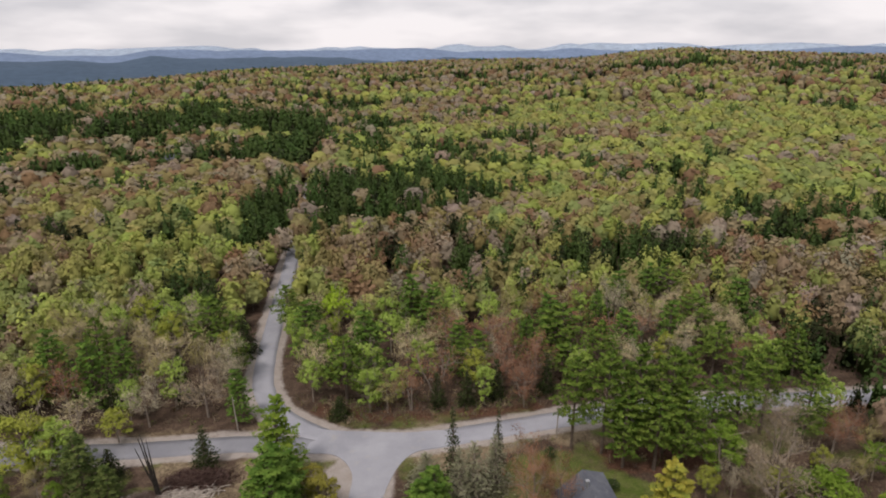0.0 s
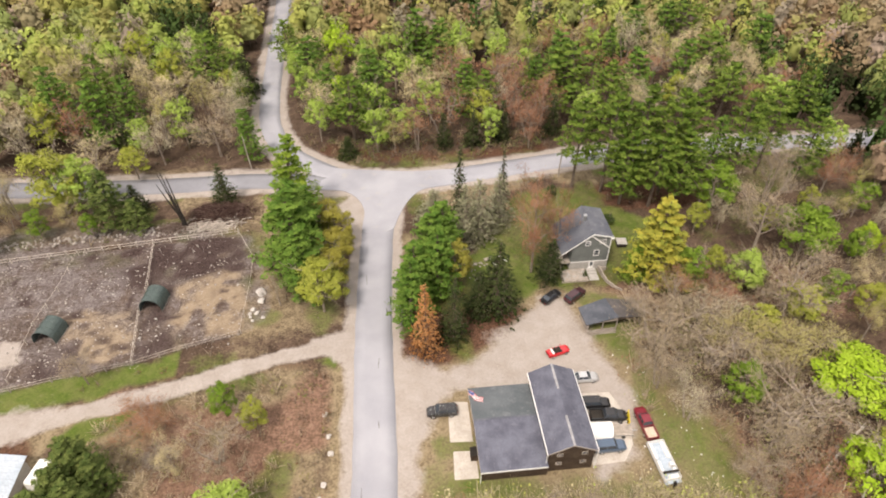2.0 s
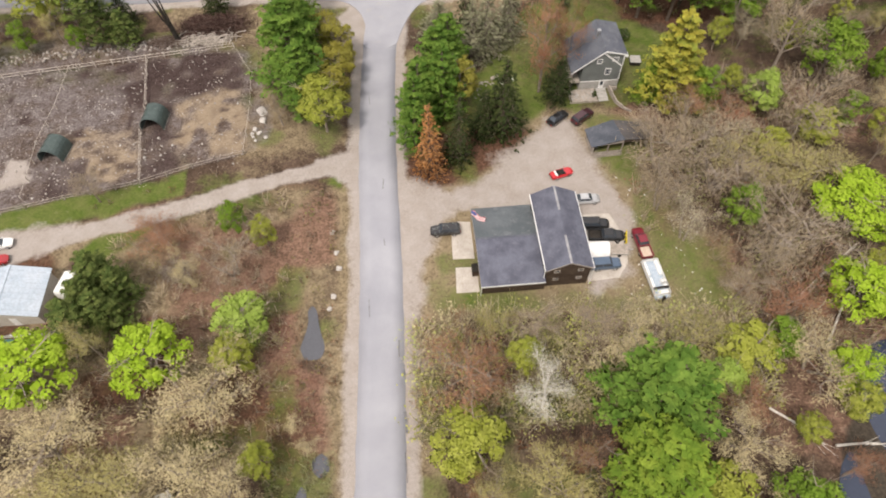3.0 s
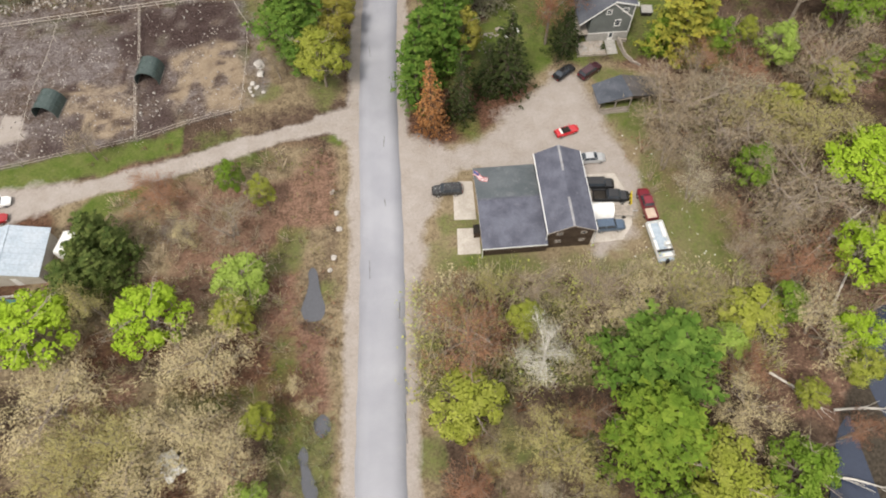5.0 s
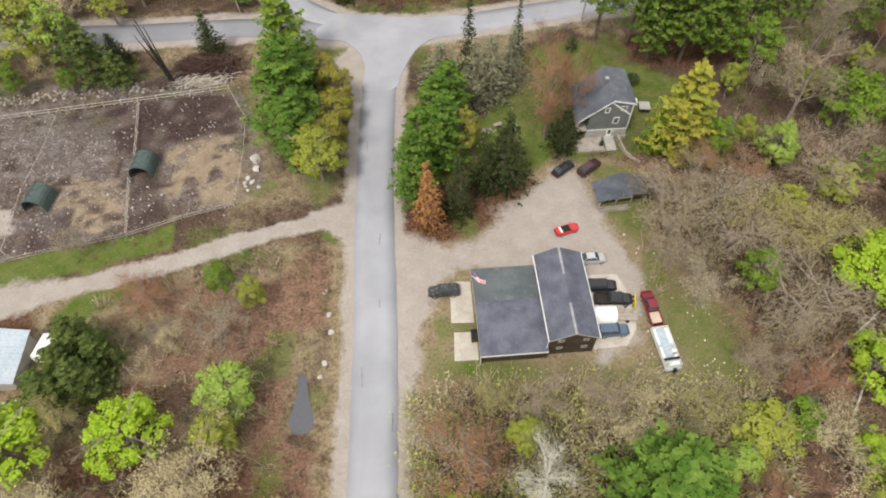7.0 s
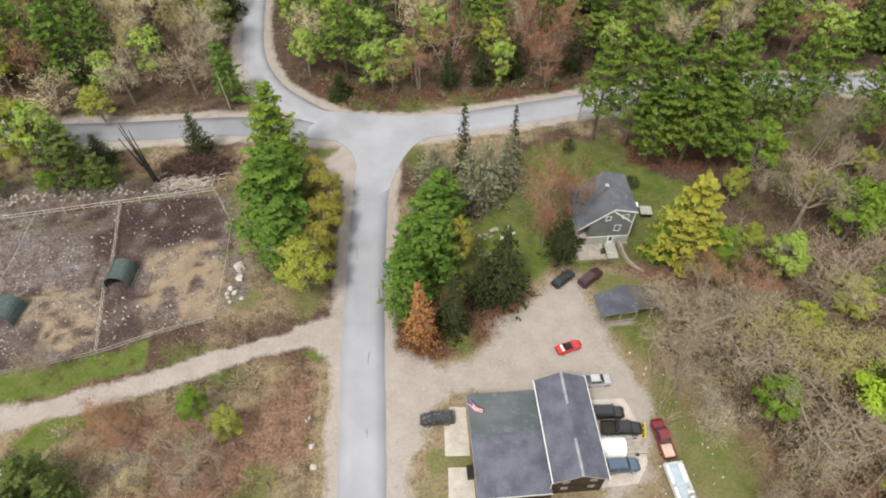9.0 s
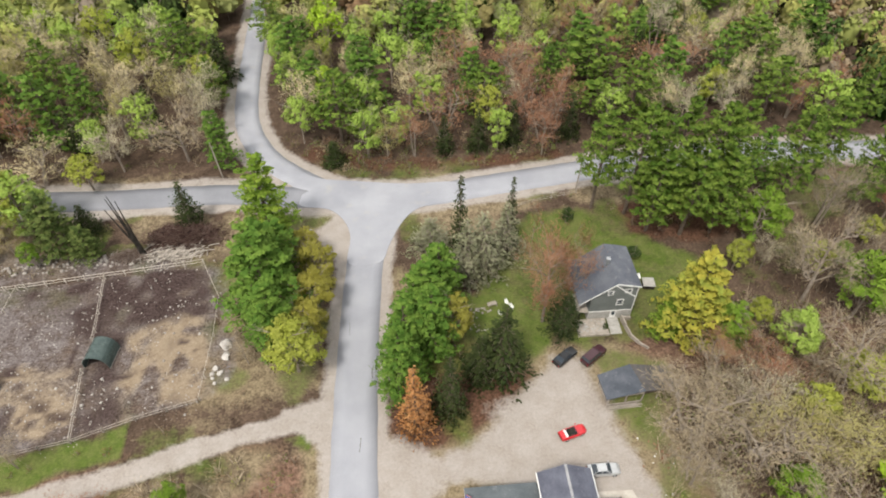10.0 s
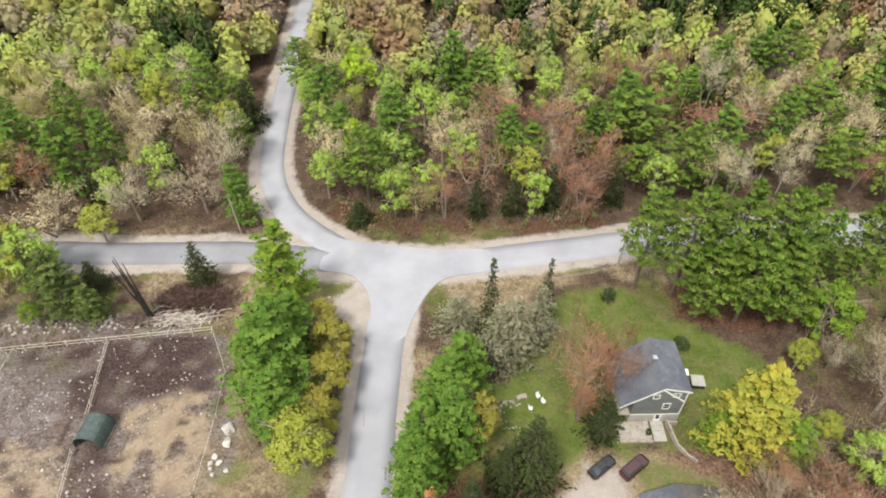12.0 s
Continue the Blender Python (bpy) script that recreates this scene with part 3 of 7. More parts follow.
flat_patch("road", curve_points([(-8.5, 71.2), (-15, 77), (-9, 73.6), (0, 71.8), (10, 70.2), (20, 69.8), (20, 64.5), (12, 62.5), (8, 58), (5.5, 52), (3.8, 48), (-2.0, 48), (-1.8, 55), (-3.2, 60), (-6.5, 63.6), (-12, 65.0), (-12, 68.5)], 4),
           0.10, ASPHALT_JUNCTION, "sandy asphalt of the road junction", "road")
flat_patch("water", curve_points(POND + POND[:1], 5)[:-1], -0.12, WATER, "dark pond water at the wood's edge", "pond")
flat_patch("water", curve_points(PUDDLE + PUDDLE[:1], 4)[:-1], -0.16, MUD_WATER, "long dark puddle in the roadside ditch", "puddle")
flat_patch("water", curve_points(POOL + POOL[:1], 4)[:-1], -0.16, MUD_WATER, "small pool in the boggy ditch", "puddle")
flat_patch("water", curve_points(BOG + BOG[:1], 4)[:-1], -0.16, MUD_WATER, "boggy ditch water among brush", "puddle")


TAR = surface("dark_tar_patch", (0.12, 0.12, 0.125), (0.19, 0.19, 0.195), 2, 10, 0.8)
for x, y, w, l, a in ((0.15, -0.2, 0.14, 1.3, 4), (1.6, -19, 0.18, 2.6, -3), (2.0, -30, 0.35, 3.0, 2), (1.7, -36, 0.12, 4.0, 1), (-2.6, -12, 0.1, 3.0, 0), (0.4, 12, 0.12, 2.2, -5), (2.2, 24, 0.2, 2.0, 3), (-1.5, 33, 0.1, 2.6, 2)):
    wob = [0.02, -0.03, 0.03, -0.02, 0.02]
    side = [(w / 2 + q, -l / 2 + l * i / 4) for i, q in enumerate(wob)]
    f = Form().slab([(px, py, 0) for px, py in side] + [(-px, py, 0) for px, py in side[::-1]], (0, 0, 0.012))
    solid("road_patch", f, TAR, "dark sealed crack in the asphalt", "road patch", kind="structure", m=pose(x, y, gz(x, y) + 0.088, 0, 0, a))


# ---- trees ----
def leaf_quads(c, size, r, flat=0.0, stretch=1.0, axis=None, out=None, rough=0.45):
    """Small four-cornered leaf clumps round the centres c; flat: how level they lie."""
    n = len(c)
    nrm = r.normal(size=(n, 3))
    nrm[:, 2] += flat * 3
    if out is not None:
        nrm = nrm * rough + out
    nrm /= np.linalg.norm(nrm, axis=1)[:, None]
    t = r.normal(size=(n, 3)) if axis is None else axis + r.normal(size=(n, 3)) * 0.25
    u = np.cross(nrm, t)
    u /= np.linalg.norm(u, axis=1)[:, None] + 1e-9
    v = np.cross(nrm, u)
    s = (size * r.uniform(0.6, 1.35, n))[:, None]
    a, b = u * s * 0.5, v * s * 0.5 * stretch
    k = r.uniform(0.45, 1.0, (n, 4, 1))
    V = np.stack([c - a * k[:, 0] - b * 0.35, c + a * 0.3 - b * k[:, 1], c + a * k[:, 2] + b * 0.4, c - a * 0.25 + b * k[:, 3]], 1).reshape(-1, 3)
    return V, np.arange(n * 4).reshape(-1, 4)


def rounded(V, F4, centre, own=0.35, up=0.0):
    """Leaf faces turned outwards, and soft normals that follow the crown's round form."""
    q = V.reshape(-1, 4, 3)
    n = np.cross(q[:, 2] - q[:, 0], q[:, 3] - q[:, 1])
    n /= np.linalg.norm(n, axis=1)[:, None] + 1e-9
    away = q.mean(1) - centre
    away /= np.linalg.norm(away, axis=1)[:, None] + 1e-9
    away[:, 2] += up
    turn = (n * away).sum(1) < 0
    F4 = F4.copy()
    F4[turn] = F4[turn][:, ::-1]
    n[turn] *= -1
    n = n * own + away * (1 - own)
    n /= np.linalg.norm(n, axis=1)[:, None] + 1e-9
    return V, F4, np.repeat(n, 4, 0)


def clump_leaves(C, R, D, count, size, stretch, r, rough=0.3):
    """Leaf faces over the outer shell of many small clumps: centres C, radii R, the way D to which each clump is open."""
    k = np.repeat(np.arange(len(C)), count)
    n = len(k)
    d = r.normal(size=(n, 3)) * 0.75 + D[k]
    d /= np.linalg.norm(d, axis=1)[:, None] + 1e-9
    c = C[k] + d * R[k] * r.uniform(0.55, 1.08, (n, 1))
    nrm = d / R[k]
    nrm /= np.linalg.norm(nrm, axis=1)[:, None] + 1e-9
    V, F4 = leaf_quads(c, size, r, 0.0, stretch, D[k] + d * 0.5 if stretch > 1 else None, nrm, rough)
    N = nrm * 0.65 + D[k] * 0.35 + r.normal(size=(n, 3)) * 0.10
    N /= np.linalg.norm(N, axis=1)[:, None] + 1e-9
    return V, F4, np.repeat(N, 4, 0)


def with_inner(crown, C, count, size, r):
    """The crown with larger leaf faces added inside it to keep the light out."""
    V, F4, N = crown
    c = np.repeat(C, count, 0) + r.normal(size=(len(C) * count, 3)) * 0.25
    V2, F2 = leaf_quads(c, size, r, 0.8)
    q = V2.reshape(-1, 4, 3)
    n = np.cross(q[:, 2] - q[:, 0], q[:, 3] - q[:, 1])
    n /= np.linalg.norm(n, axis=1)[:, None] + 1e-9
    F2 = F2.copy()
    F2[n[:, 2] < 0] = F2[n[:, 2] < 0][:, ::-1]
    n[n[:, 2] < 0] *= -1
    return np.concatenate([V, V2]), np.concatenate([F4, F2 + len(V)]), np.concatenate([N, np.repeat(n, 4, 0)])


def twigs(form, starts, ends, w, r):
    """Fine twigs: slender three-cornered slips."""
    for a, b in zip(starts, ends):
        d = b - a
        s = np.cross(d, r.normal(size=3))
        s = s / (np.linalg.norm(s) + 1e-9) * w
        form.add([a - s, a + s, b], [(0, 1, 2)])


def broad_shape(seed, leaves, leaf, fine, base=0.28, spread=1.0, stems=1, haze=0, slip=(0.09, 9.0), lobes=0):
    """Broadleaf tree 10 m high with a crown of 4 m radius: wood and crown meshes' data."""
    r = np.random.default_rng(seed)
    wood, tips = Form(), []
    for s in range(stems):
        off = r.normal(size=2) * (0.5 if stems > 1 else 0.05)
        lean = r.normal(size=2) * (0.9 if stems > 1 else 0.25)
        trunk = [np.array([off[0] * 0.5, off[1] * 0.5, -0.3]), np.array([off[0] + lean[0] * 0.3, off[1] + lean[1] * 0.3, 3.0]), np.array([off[0] + lean[0] * 0.7, off[1] + lean[1] * 0.7, 5.6]), np.array([off[0] + lean[0], off[1] + lean[1], 8.6])]
        wood.tube(trunk, [0.2, 0.15, 0.1, 0.03], 6, False)
        limbs = 9 if stems == 1 else 5
        for i in range(limbs):
            u = base + (0.80 - base) * (i + r.uniform(0, 0.8)) / limbs
            z = 10 * u
            k = min(2, int(z / 3.0))
            a = trunk[1] + (trunk[2] - trunk[1]) * np.clip((z - 3) / 2.6, 0, 1) if z < 5.6 else trunk[2] + (trunk[3] - trunk[2]) * (z - 5.6) / 3.0
            az = i * 2.4 + r.uniform(-0.5, 0.5)
            reach = spread * 4.0 * math.sqrt(max(0.12, 1 - ((z + 1.2 - 6.2) / 4.2) ** 2)) * r.uniform(0.65, 1.0)
            e = a + np.array([math.cos(az) * reach, math.sin(az) * reach, r.uniform(0.8, 2.4)])
            mid = (a + e) / 2 + np.array([0, 0, 0.35]) + r.normal(size=3) * 0.2
            wood.tube([a, mid, e], [0.075, 0.05, 0.018], 4, False)
            for j in range(6):
                q = r.uniform(0.3, 1.0)
                p0 = a + (mid - a) * q * 2 if q < 0.5 else mid + (e - mid) * (q * 2 - 1)
                d = r.normal(size=3) * 0.75 + (e - a) * 0.16 + np.array([0, 0, 0.5])
                p1 = p0 + d * r.uniform(0.7, 1.3)
                wood.tube([p0, p1], [0.03, 0.008], 3, False)
                tips.append((p0, p1))
        for j in range(5):
            p0 = trunk[2] + (trunk[3] - trunk[2]) * r.uniform(0.4, 1)
            p1 = p0 + r.normal(size=3) * 0.7 + np.array([0, 0, 0.8])
            wood.tube([p0, p1], [0.03, 0.008], 3, False)
            tips.append((p0, p1))
    P0, P1 = np.array([t[0] for t in tips]), np.array([t[1] for t in tips])
    k = r.integers(0, len(tips), fine)
    st = P0[k] + (P1[k] - P0[k]) * r.uniform(0.2, 1, (fine, 1))
    en = st + (P1[k] - P0[k]) * 0.35 + r.normal(size=(fine, 3)) * 0.42 + [0, 0, 0.18]
    twigs(wood, st, en, 0.02, r)
    ends = np.concatenate([en, P1])
    if lobes:
        d = r.normal(size=(lobes, 3)) + [0, 0, 0.35]
        d /= np.linalg.norm(d, axis=1)[:, None]
        d[:, 2] = np.maximum(d[:, 2], -0.8)
        size = r.uniform(0.65, 1.35, lobes)
        lump = 1 + 0.16 * np.sin(d[:, 0] * 4 + seed) * np.cos(d[:, 1] * 3 + seed)
        c = np.array([0, 0, 5.5]) + d * ([3.75 * spread, 3.75 * spread, 4.3] - size[:, None] * 0.75) * (lump * r.uniform(0.5, 1.0, lobes) ** 0.45)[:, None]
        way = d * 0.55 + [0, 0, 0.6]
        way /= np.linalg.norm(way, axis=1)[:, None]
        R = np.stack([size, size, size * 0.72], 1)
        for p in c[::3]:
            wood.tube([(p[0] * 0.15, p[1] * 0.15, max(2.0, p[2] - 2.2)), p], [0.06, 0.02], 4, False)
        return (wood,) + with_inner(clump_leaves(c, R, way, max(4, leaves // lobes), leaf, 1.0, r, 0.45), c * [0.72, 0.72, 1] - [0, 0, 0.35], 3, 0.95, r)
    c = ends[r.integers(0, len(ends), leaves)] + r.normal(size=(leaves, 3)) * 0.28
    away = c - [0, 0, 4.0]
    away /= np.linalg.norm(away, axis=1)[:, None]
    V, F4 = leaf_quads(c, leaf, r, 0.1, out=away)
    if haze:
        c = ends[r.integers(0, len(ends), haze)] + r.normal(size=(haze, 3)) * 0.36
        away = c - [0, 0, 2.6]
        away /= np.linalg.norm(away, axis=1)[:, None]
        V2, F2 = leaf_quads(c, slip[0], r, 0.0, slip[1], away * 1.6 + r.normal(size=(haze, 3)) * 0.3)
        V, F4 = np.concatenate([V, V2]), np.concatenate([F4, F2 + len(V)])
    return (wood,) + rounded(V, F4, (0, 0, 4.6), 0.2, 0.1)


def pine_shape(seed, low=0.32, layers=11, cone=False, pads=5, tuft=9, needle=0.34):
    """White pine 20 m high, crown radius 5 m: separate tiers of level boughs that carry flat, upturned plumes."""
    r = np.random.default_rng(seed)
    wood = Form()
    bend = r.normal(size=2) * 0.35
    wood.tube([(0, 0, -0.3), (bend[0] * 0.3, bend[1] * 0.3, 8), (bend[0], bend[1], 15), (bend[0] * 1.2, bend[1] * 1.2, 19.6)], [0.33, 0.25, 0.14, 0.03], 7, False)
    C, R, D = [], [], []
    for i in range(layers):
        s = min(1.0, max(0.0, (i + r.uniform(-0.15, 0.15)) / (layers - 1)))
        z = 20 * (low + (0.955 - low) * s)
        width = 5.0 * max(0.10, 1 - s ** 2.4) ** 0.7 * (0.78 + 0.22 * min(1, s * 5 + 0.2))
        if cone:
            width = 5.0 * max(0.05, 1 - s) ** 0.46
        for j in range(6 if s < 0.85 else 4):
            az = j * 1.05 + i * 0.55 + r.uniform(-0.3, 0.3)
            ln = width * r.uniform(0.62, 1.1)
            rise = r.uniform(-0.05, 0.14) + 0.9 * max(0, s - 0.65)
            d = np.array([math.cos(az), math.sin(az), rise])
            side = np.array([-math.sin(az), math.cos(az), 0])
            o = np.array([bend[0] * s, bend[1] * s, z])
            tip = o + d * ln + np.array([0, 0, 0.12 * ln])
            wood.tube([o, o + d * ln * 0.6, tip], [0.06, 0.035, 0.012], 3, False)
            for k in range(pads):
                q = 0.36 + 0.64 * (k + r.uniform(0.2, 0.8)) / pads
                C.append(o + (tip - o) * q + side * (0.20 * ln * (1.25 - q) * (1 if k % 2 else -1) + r.normal() * 0.08 * ln) + [0, 0, r.uniform(-0.1, 0.2)])
                w = (0.38 + 0.085 * ln) * r.uniform(0.75, 1.2)
                R.append((w, w, w * 0.36))
                D.append(d * 0.45 + np.array([0, 0, 0.75]))
    C, R, D = np.array(C), np.array(R), np.array(D)
    D /= np.linalg.norm(D, axis=1)[:, None]
    inner = C * [0.62, 0.62, 1] - [0, 0, 0.25]
    return (wood,) + with_inner(clump_leaves(C, R, D, tuft, needle, 1.9, r, 0.4), inner[::2], 1, 0.85, r)


def spruce_shape(seed, low=0.05, layers=24, sparse=1.0, needle=0.40):
    """Spruce 12 m high, base radius 3 m: dense drooping tiers, pointed top."""
    r = np.random.default_rng(seed)
    wood = Form()
    wood.tube([(0, 0, -0.3), (0, 0, 6), (0, 0, 11.9)], [0.2, 0.12, 0.02], 6, False)
    C, A = [], []
    for i in range(layers):
        s = (i + r.uniform(-0.3, 0.3)) / layers
        s = min(max(s, 0), 0.985)
        z = 12 * (low + (1 - low) * s)
        width = 3.0 * (1 - s) ** 0.85 + 0.1
        n = max(4, int(11 * (1 - s) + 3))
        for j in range(n):
            az = j * 2 * math.pi / n + i * 0.9 + r.uniform(-0.25, 0.25)
            ln = width * r.uniform(0.72, 1.1)
            d = np.array([math.cos(az), math.sin(az), -0.22])
            o = np.array([0, 0, z])
            wood.tube([o, o + d * ln * 0.85], [0.03, 0.008], 3, False)
            for k in range(max(3, int(5 * sparse * (0.5 + ln / 3)))):
                q = r.uniform(0.25, 1.0)
                C.append(o + d * ln * q + r.normal(size=3) * [0.16, 0.16, 0.07] * (0.6 + q))
                A.append(d + r.normal(size=3) * 0.4)
    C, A = np.array(C), np.array(A)
    V, F4 = leaf_quads(C, needle, r, 0.5, 2.0, A)
    return (wood,) + rounded(V, F4, (0, 0, 3.0), 0.5, 0.2)


SHAPES = {
    "leafy": [broad_shape(s, 1300, 0.44, 60, 0.2, lobes=36) for s in (1, 2, 3, 4)],
    "budding": [broad_shape(s, 350, 0.30, 120, 0.2, stems=k, haze=1300) for s, k in ((11, 1), (12, 2), (13, 1), (14, 3))],
    "bare": [broad_shape(s, 200, 0.24, 400, 0.2, stems=k, haze=1500) for s, k in ((21, 1), (22, 2), (23, 3))],
    "pine": [pine_shape(s, low, n, False, 4, 6, 0.52) for s, low, n in ((31, 0.34, 9), (32, 0.40, 8), (33, 0.26, 10), (34, 0.45, 8))],
    "spruce": [spruce_shape(s) for s in (41, 42, 43)],
    "lichen": [spruce_shape(s, 0.04, 22, 0.9) for s in (45, 46)],
    "low_pine": [pine_shape(s, 0.08, 12, True, 4, 6, 0.50) for s in (35, 36, 37)],
}
FINE = {
    "leafy": [broad_shape(s, 4300, 0.31, 60, 0.2, lobes=46) for s in (1, 2, 3, 4)],
    "budding": [broad_shape(s, 1500, 0.17, 260, 0.2, stems=k, haze=3000, slip=(0.05, 14.0)) for s, k in ((11, 1), (12, 2), (13, 1), (14, 3))],
    "bare": [broad_shape(s, 160, 0.15, 700, 0.2, stems=k, haze=3200, slip=(0.042, 16.0)) for s, k in ((21, 1), (22, 2), (23, 3))],
    "pine": [pine_shape(s, low, n, False, 6, 16, 0.30) for s, low, n in ((31, 0.28, 10), (32, 0.34, 9), (33, 0.24, 11), (34, 0.36, 9))],
    "spruce": [spruce_shape(s, 0.05, 26, 1.5, 0.28) for s in (41, 42, 43)],
    "lichen": [spruce_shape(s, 0.04, 26, 1.2, 0.26) for s in (45, 46)],
    "low_pine": [pine_shape(s, 0.08, 13, True, 6, 16, 0.30) for s in (35, 36, 37)],
}
SIZE = {"leafy": (10, 4.3), "budding": (10, 4.3), "bare": (10, 4.3), "pine": (20, 5), "spruce": (12, 3), "lichen": (12, 3), "low_pine": (20, 5)}
KINDS = {
    "pine": ("pine", "pine_tree", "tall white pine with level plumed green boughs", "pine tree"),
    "low_pine": ("low_pine", "pine_tree", "bushy green roadside pine branched to the ground", "pine tree"),
    "bright": ("low_pine", "pine_tree", "fresh green pine with dense upturned plumes", "pine tree"),
    "goldgreen": ("low_pine", "pine_tree", "light yellow-green pine with dense plumes", "pine tree"),
    "gold": ("low_pine", "pine_tree", "golden yellow pine standing by the house", "pine tree"),
    "spruce": ("spruce", "spruce_tree", "dark green conical spruce with drooping tiers", "spruce tree"),
    "dead": ("spruce", "spruce_tree", "dead rusty orange spruce at the yard's edge", "spruce tree"),
    "lich": ("lichen", "spruce_tree", "thin grey-green spruce grown with lichen", "spruce tree"),
    "lime": ("leafy", "maple_tree", "broad tree in vivid lime spring leaf", "tree"),
    "lgreen": ("leafy", "birch_tree", "airy tree in fresh light green leaf", "tree"),
    "ygreen": ("leafy", "poplar_tree", "tree in yellow-green spring leaf", "tree"),
    "green": ("leafy", "maple_tree", "rounded tree in fresh green leaf", "tree"),
    "cedar": ("low_pine", "cedar_tree", "dense dark olive cedar with lighter spray tips", "cedar tree"),
    "ochre": ("leafy", "willow_tree", "dense tree in ochre-yellow young leaf", "tree"),
    "olive": ("budding", "oak_tree", "olive-brown budding tree with open twigs", "tree"),
    "rust": ("budding", "maple_tree", "rusty red-brown budding maple tree", "tree"),
    "tan": ("budding", "oak_tree", "tan budding tree with fine grey twigs", "tree"),
    "gray": ("bare", "birch_tree", "grey nearly bare tree with fine twigs", "tree"),
    "pale": ("bare", "apple_tree", "pale lichen-covered bare tree", "tree"),
    "shrub": ("leafy", "shrub", "low rounded dark evergreen shrub", "shrub"),
    "bare": ("bare", "ash_tree", "leafless grey-brown tree with fine twigs", "tree"),
}
TREE_MESH = {}
PLANTED = []


def tree(kind, x, y, h, r, label=""):
    shape, name, text, category = KINDS[kind]
    k = random.randrange(len(SHAPES[shape]))
    fine = y < 64 and abs(x - 12) < 92
    if (kind, k, fine) not in TREE_MESH:
        wood, V, F4, soft = (FINE if fine else SHAPES)[shape][k]
        bark = DARK_BARK if shape in ("pine", "spruce", "low_pine") else PALE_BARK if kind in ("pale",) else BARK
        TREE_MESH[kind, k, fine] = (wood.mesh("trunk", bark, even=False), raw_mesh("crown", V, F4, LEAF["bright" if kind == "low_pine" else kind], None, soft))
    h0, r0 = SIZE[shape]
    base = thing(name, pose(x, y, gz(x, y), 0, 0, random.uniform(0, 360)), label or text, category, "trees of the wood")
    base.scale = (r / r0, r / r0, h / h0)
    part("trunk", TREE_MESH[kind, k, fine][0], None, base)
    part("crown", TREE_MESH[kind, k, fine][1], None, base)
    PLANTED.append((x, y, r))
    return base


# the trees that stand out
tree("spruce", -33.0, 61.6, 10.9, 3.7)
tree("spruce", -51.9, 60.5, 7.3, 3.4)
tree("lgreen", -61.8, 60.4, 15.0, 6.4)
tree("cedar", -55.1, 55.7, 14.0, 5.4)
tree("ygreen", -67.4, 61.0, 17.0, 7.6)
tree("cedar", -49.6, 53.6, 8.5, 3.4)
tree("low_pine", 14.0, 37.0, 15.1, 5.3)
tree("low_pine", 10.7, 32.5, 16.5, 5.8)
tree("low_pine", 8.2, 26.3, 14.1, 5.4)
tree("low_pine", 6.5, 20.3, 16.0, 4.6)
tree("low_pine", 11.8, 26.8, 16.9, 5.0)
tree("dead", 8.7, 13.8, 16.5, 3.4)
tree("spruce", 13.8, 16.1, 15.2, 3.3)
tree("spruce", 22.5, 22.5, 16.5, 5.5)
tree("spruce", 19.1, 22.2, 10.5, 4.0)
tree("ochre", 15.6, 28.5, 12.5, 3.8)
tree("spruce", 18.3, 46.2, 21.5, 3.0)
tree("lich", 19.2, 43.4, 14.0, 5.2)
tree("lich", 22.2, 44.4, 14.6, 5.9)
tree("spruce", 27.9, 49.9, 17.5, 2.4)
tree("lich", 27.0, 48.2, 13.0, 4.6)
tree("lich", 13.4, 50.2, 8.5, 5.5)
tree("rust", 31.0, 32.0, 21.0, 6.2)
tree("rust", 36.7, 36.4, 13.8, 4.4)
tree("spruce", 34.0, 29.9, 10.2, 3.7)
tree("gold", 53.8, 27.0, 20.0, 7.0)
tree("goldgreen", 50.4, 27.6, 9.0, 3.2)
tree("pine", 46.4, 59.6, 23.5, 5.4)
tree("pine", 52.6, 57.4, 25.5, 6.2)
tree("pine", 59.2, 56.4, 27.0, 6.4)
tree("pine", 65.8, 55.8, 26.5, 6.2)
tree("pine", 71.4, 58.4, 25.0, 5.6)
tree("pine", 55.4, 52.2, 19.0, 5.6)
tree("pine", 61.6, 50.6, 20.0, 6.0)
tree("pine", 67.6, 50.8, 19.0, 5.6)
tree("green", 74.2, 47.4, 12.5, 6.4)
tree("pine", 81.6, 54.6, 24.5, 6.0)
tree("pine", 91.8, 61.0, 24.0, 5.6)
tree("pine", 96.5, 53.2, 21.0, 4.8)
tree("bare", 88.5, 50.5, 15.0, 4.6)
tree("rust", 101.5, 50.0, 12.0, 5.0)
tree("bare", 76.6, 32.0, 17.3, 8.0)
tree("green", 83.1, 27.9, 15.6, 6.4)
tree("cedar", -44.5, -12.5, 10.0, 4.2)
tree("cedar", -40.5, -11.0, 9.5, 3.8)
tree("cedar", -43.5, -8.5, 9.0, 3.6)
tree("cedar", -42.8, -4.6, 10.0, 4.0)
tree("cedar", -39.5, -6.8, 8.0, 3.2)
tree("lime", -32.3, -19.6, 10.0, 6.7)
tree("lime", -48.5, -20.2, 10.0, 7.9)
tree("lgreen", -20.4, -14.0, 8.0, 5.3)
tree("tan", -23.8, -26.6, 9.0, 7.7)
tree("bare", -23.6, -4.1, 8.0, 5.2)
tree("rust", -34.5, 2.8, 5.0, 5.4)
tree("tan", -43.1, -31.1, 10.0, 8.2)
tree("olive", -34.6, -35.4, 10.0, 7.0)
tree("tan", -25.9, -34.6, 9.0, 6.8)
tree("tan", -31.8, -41.5, 9.0, 6.4)
tree("olive", -40.9, -40.1, 9.0, 6.8)
tree("tan", -19.7, -40.6, 9.0, 5.7)
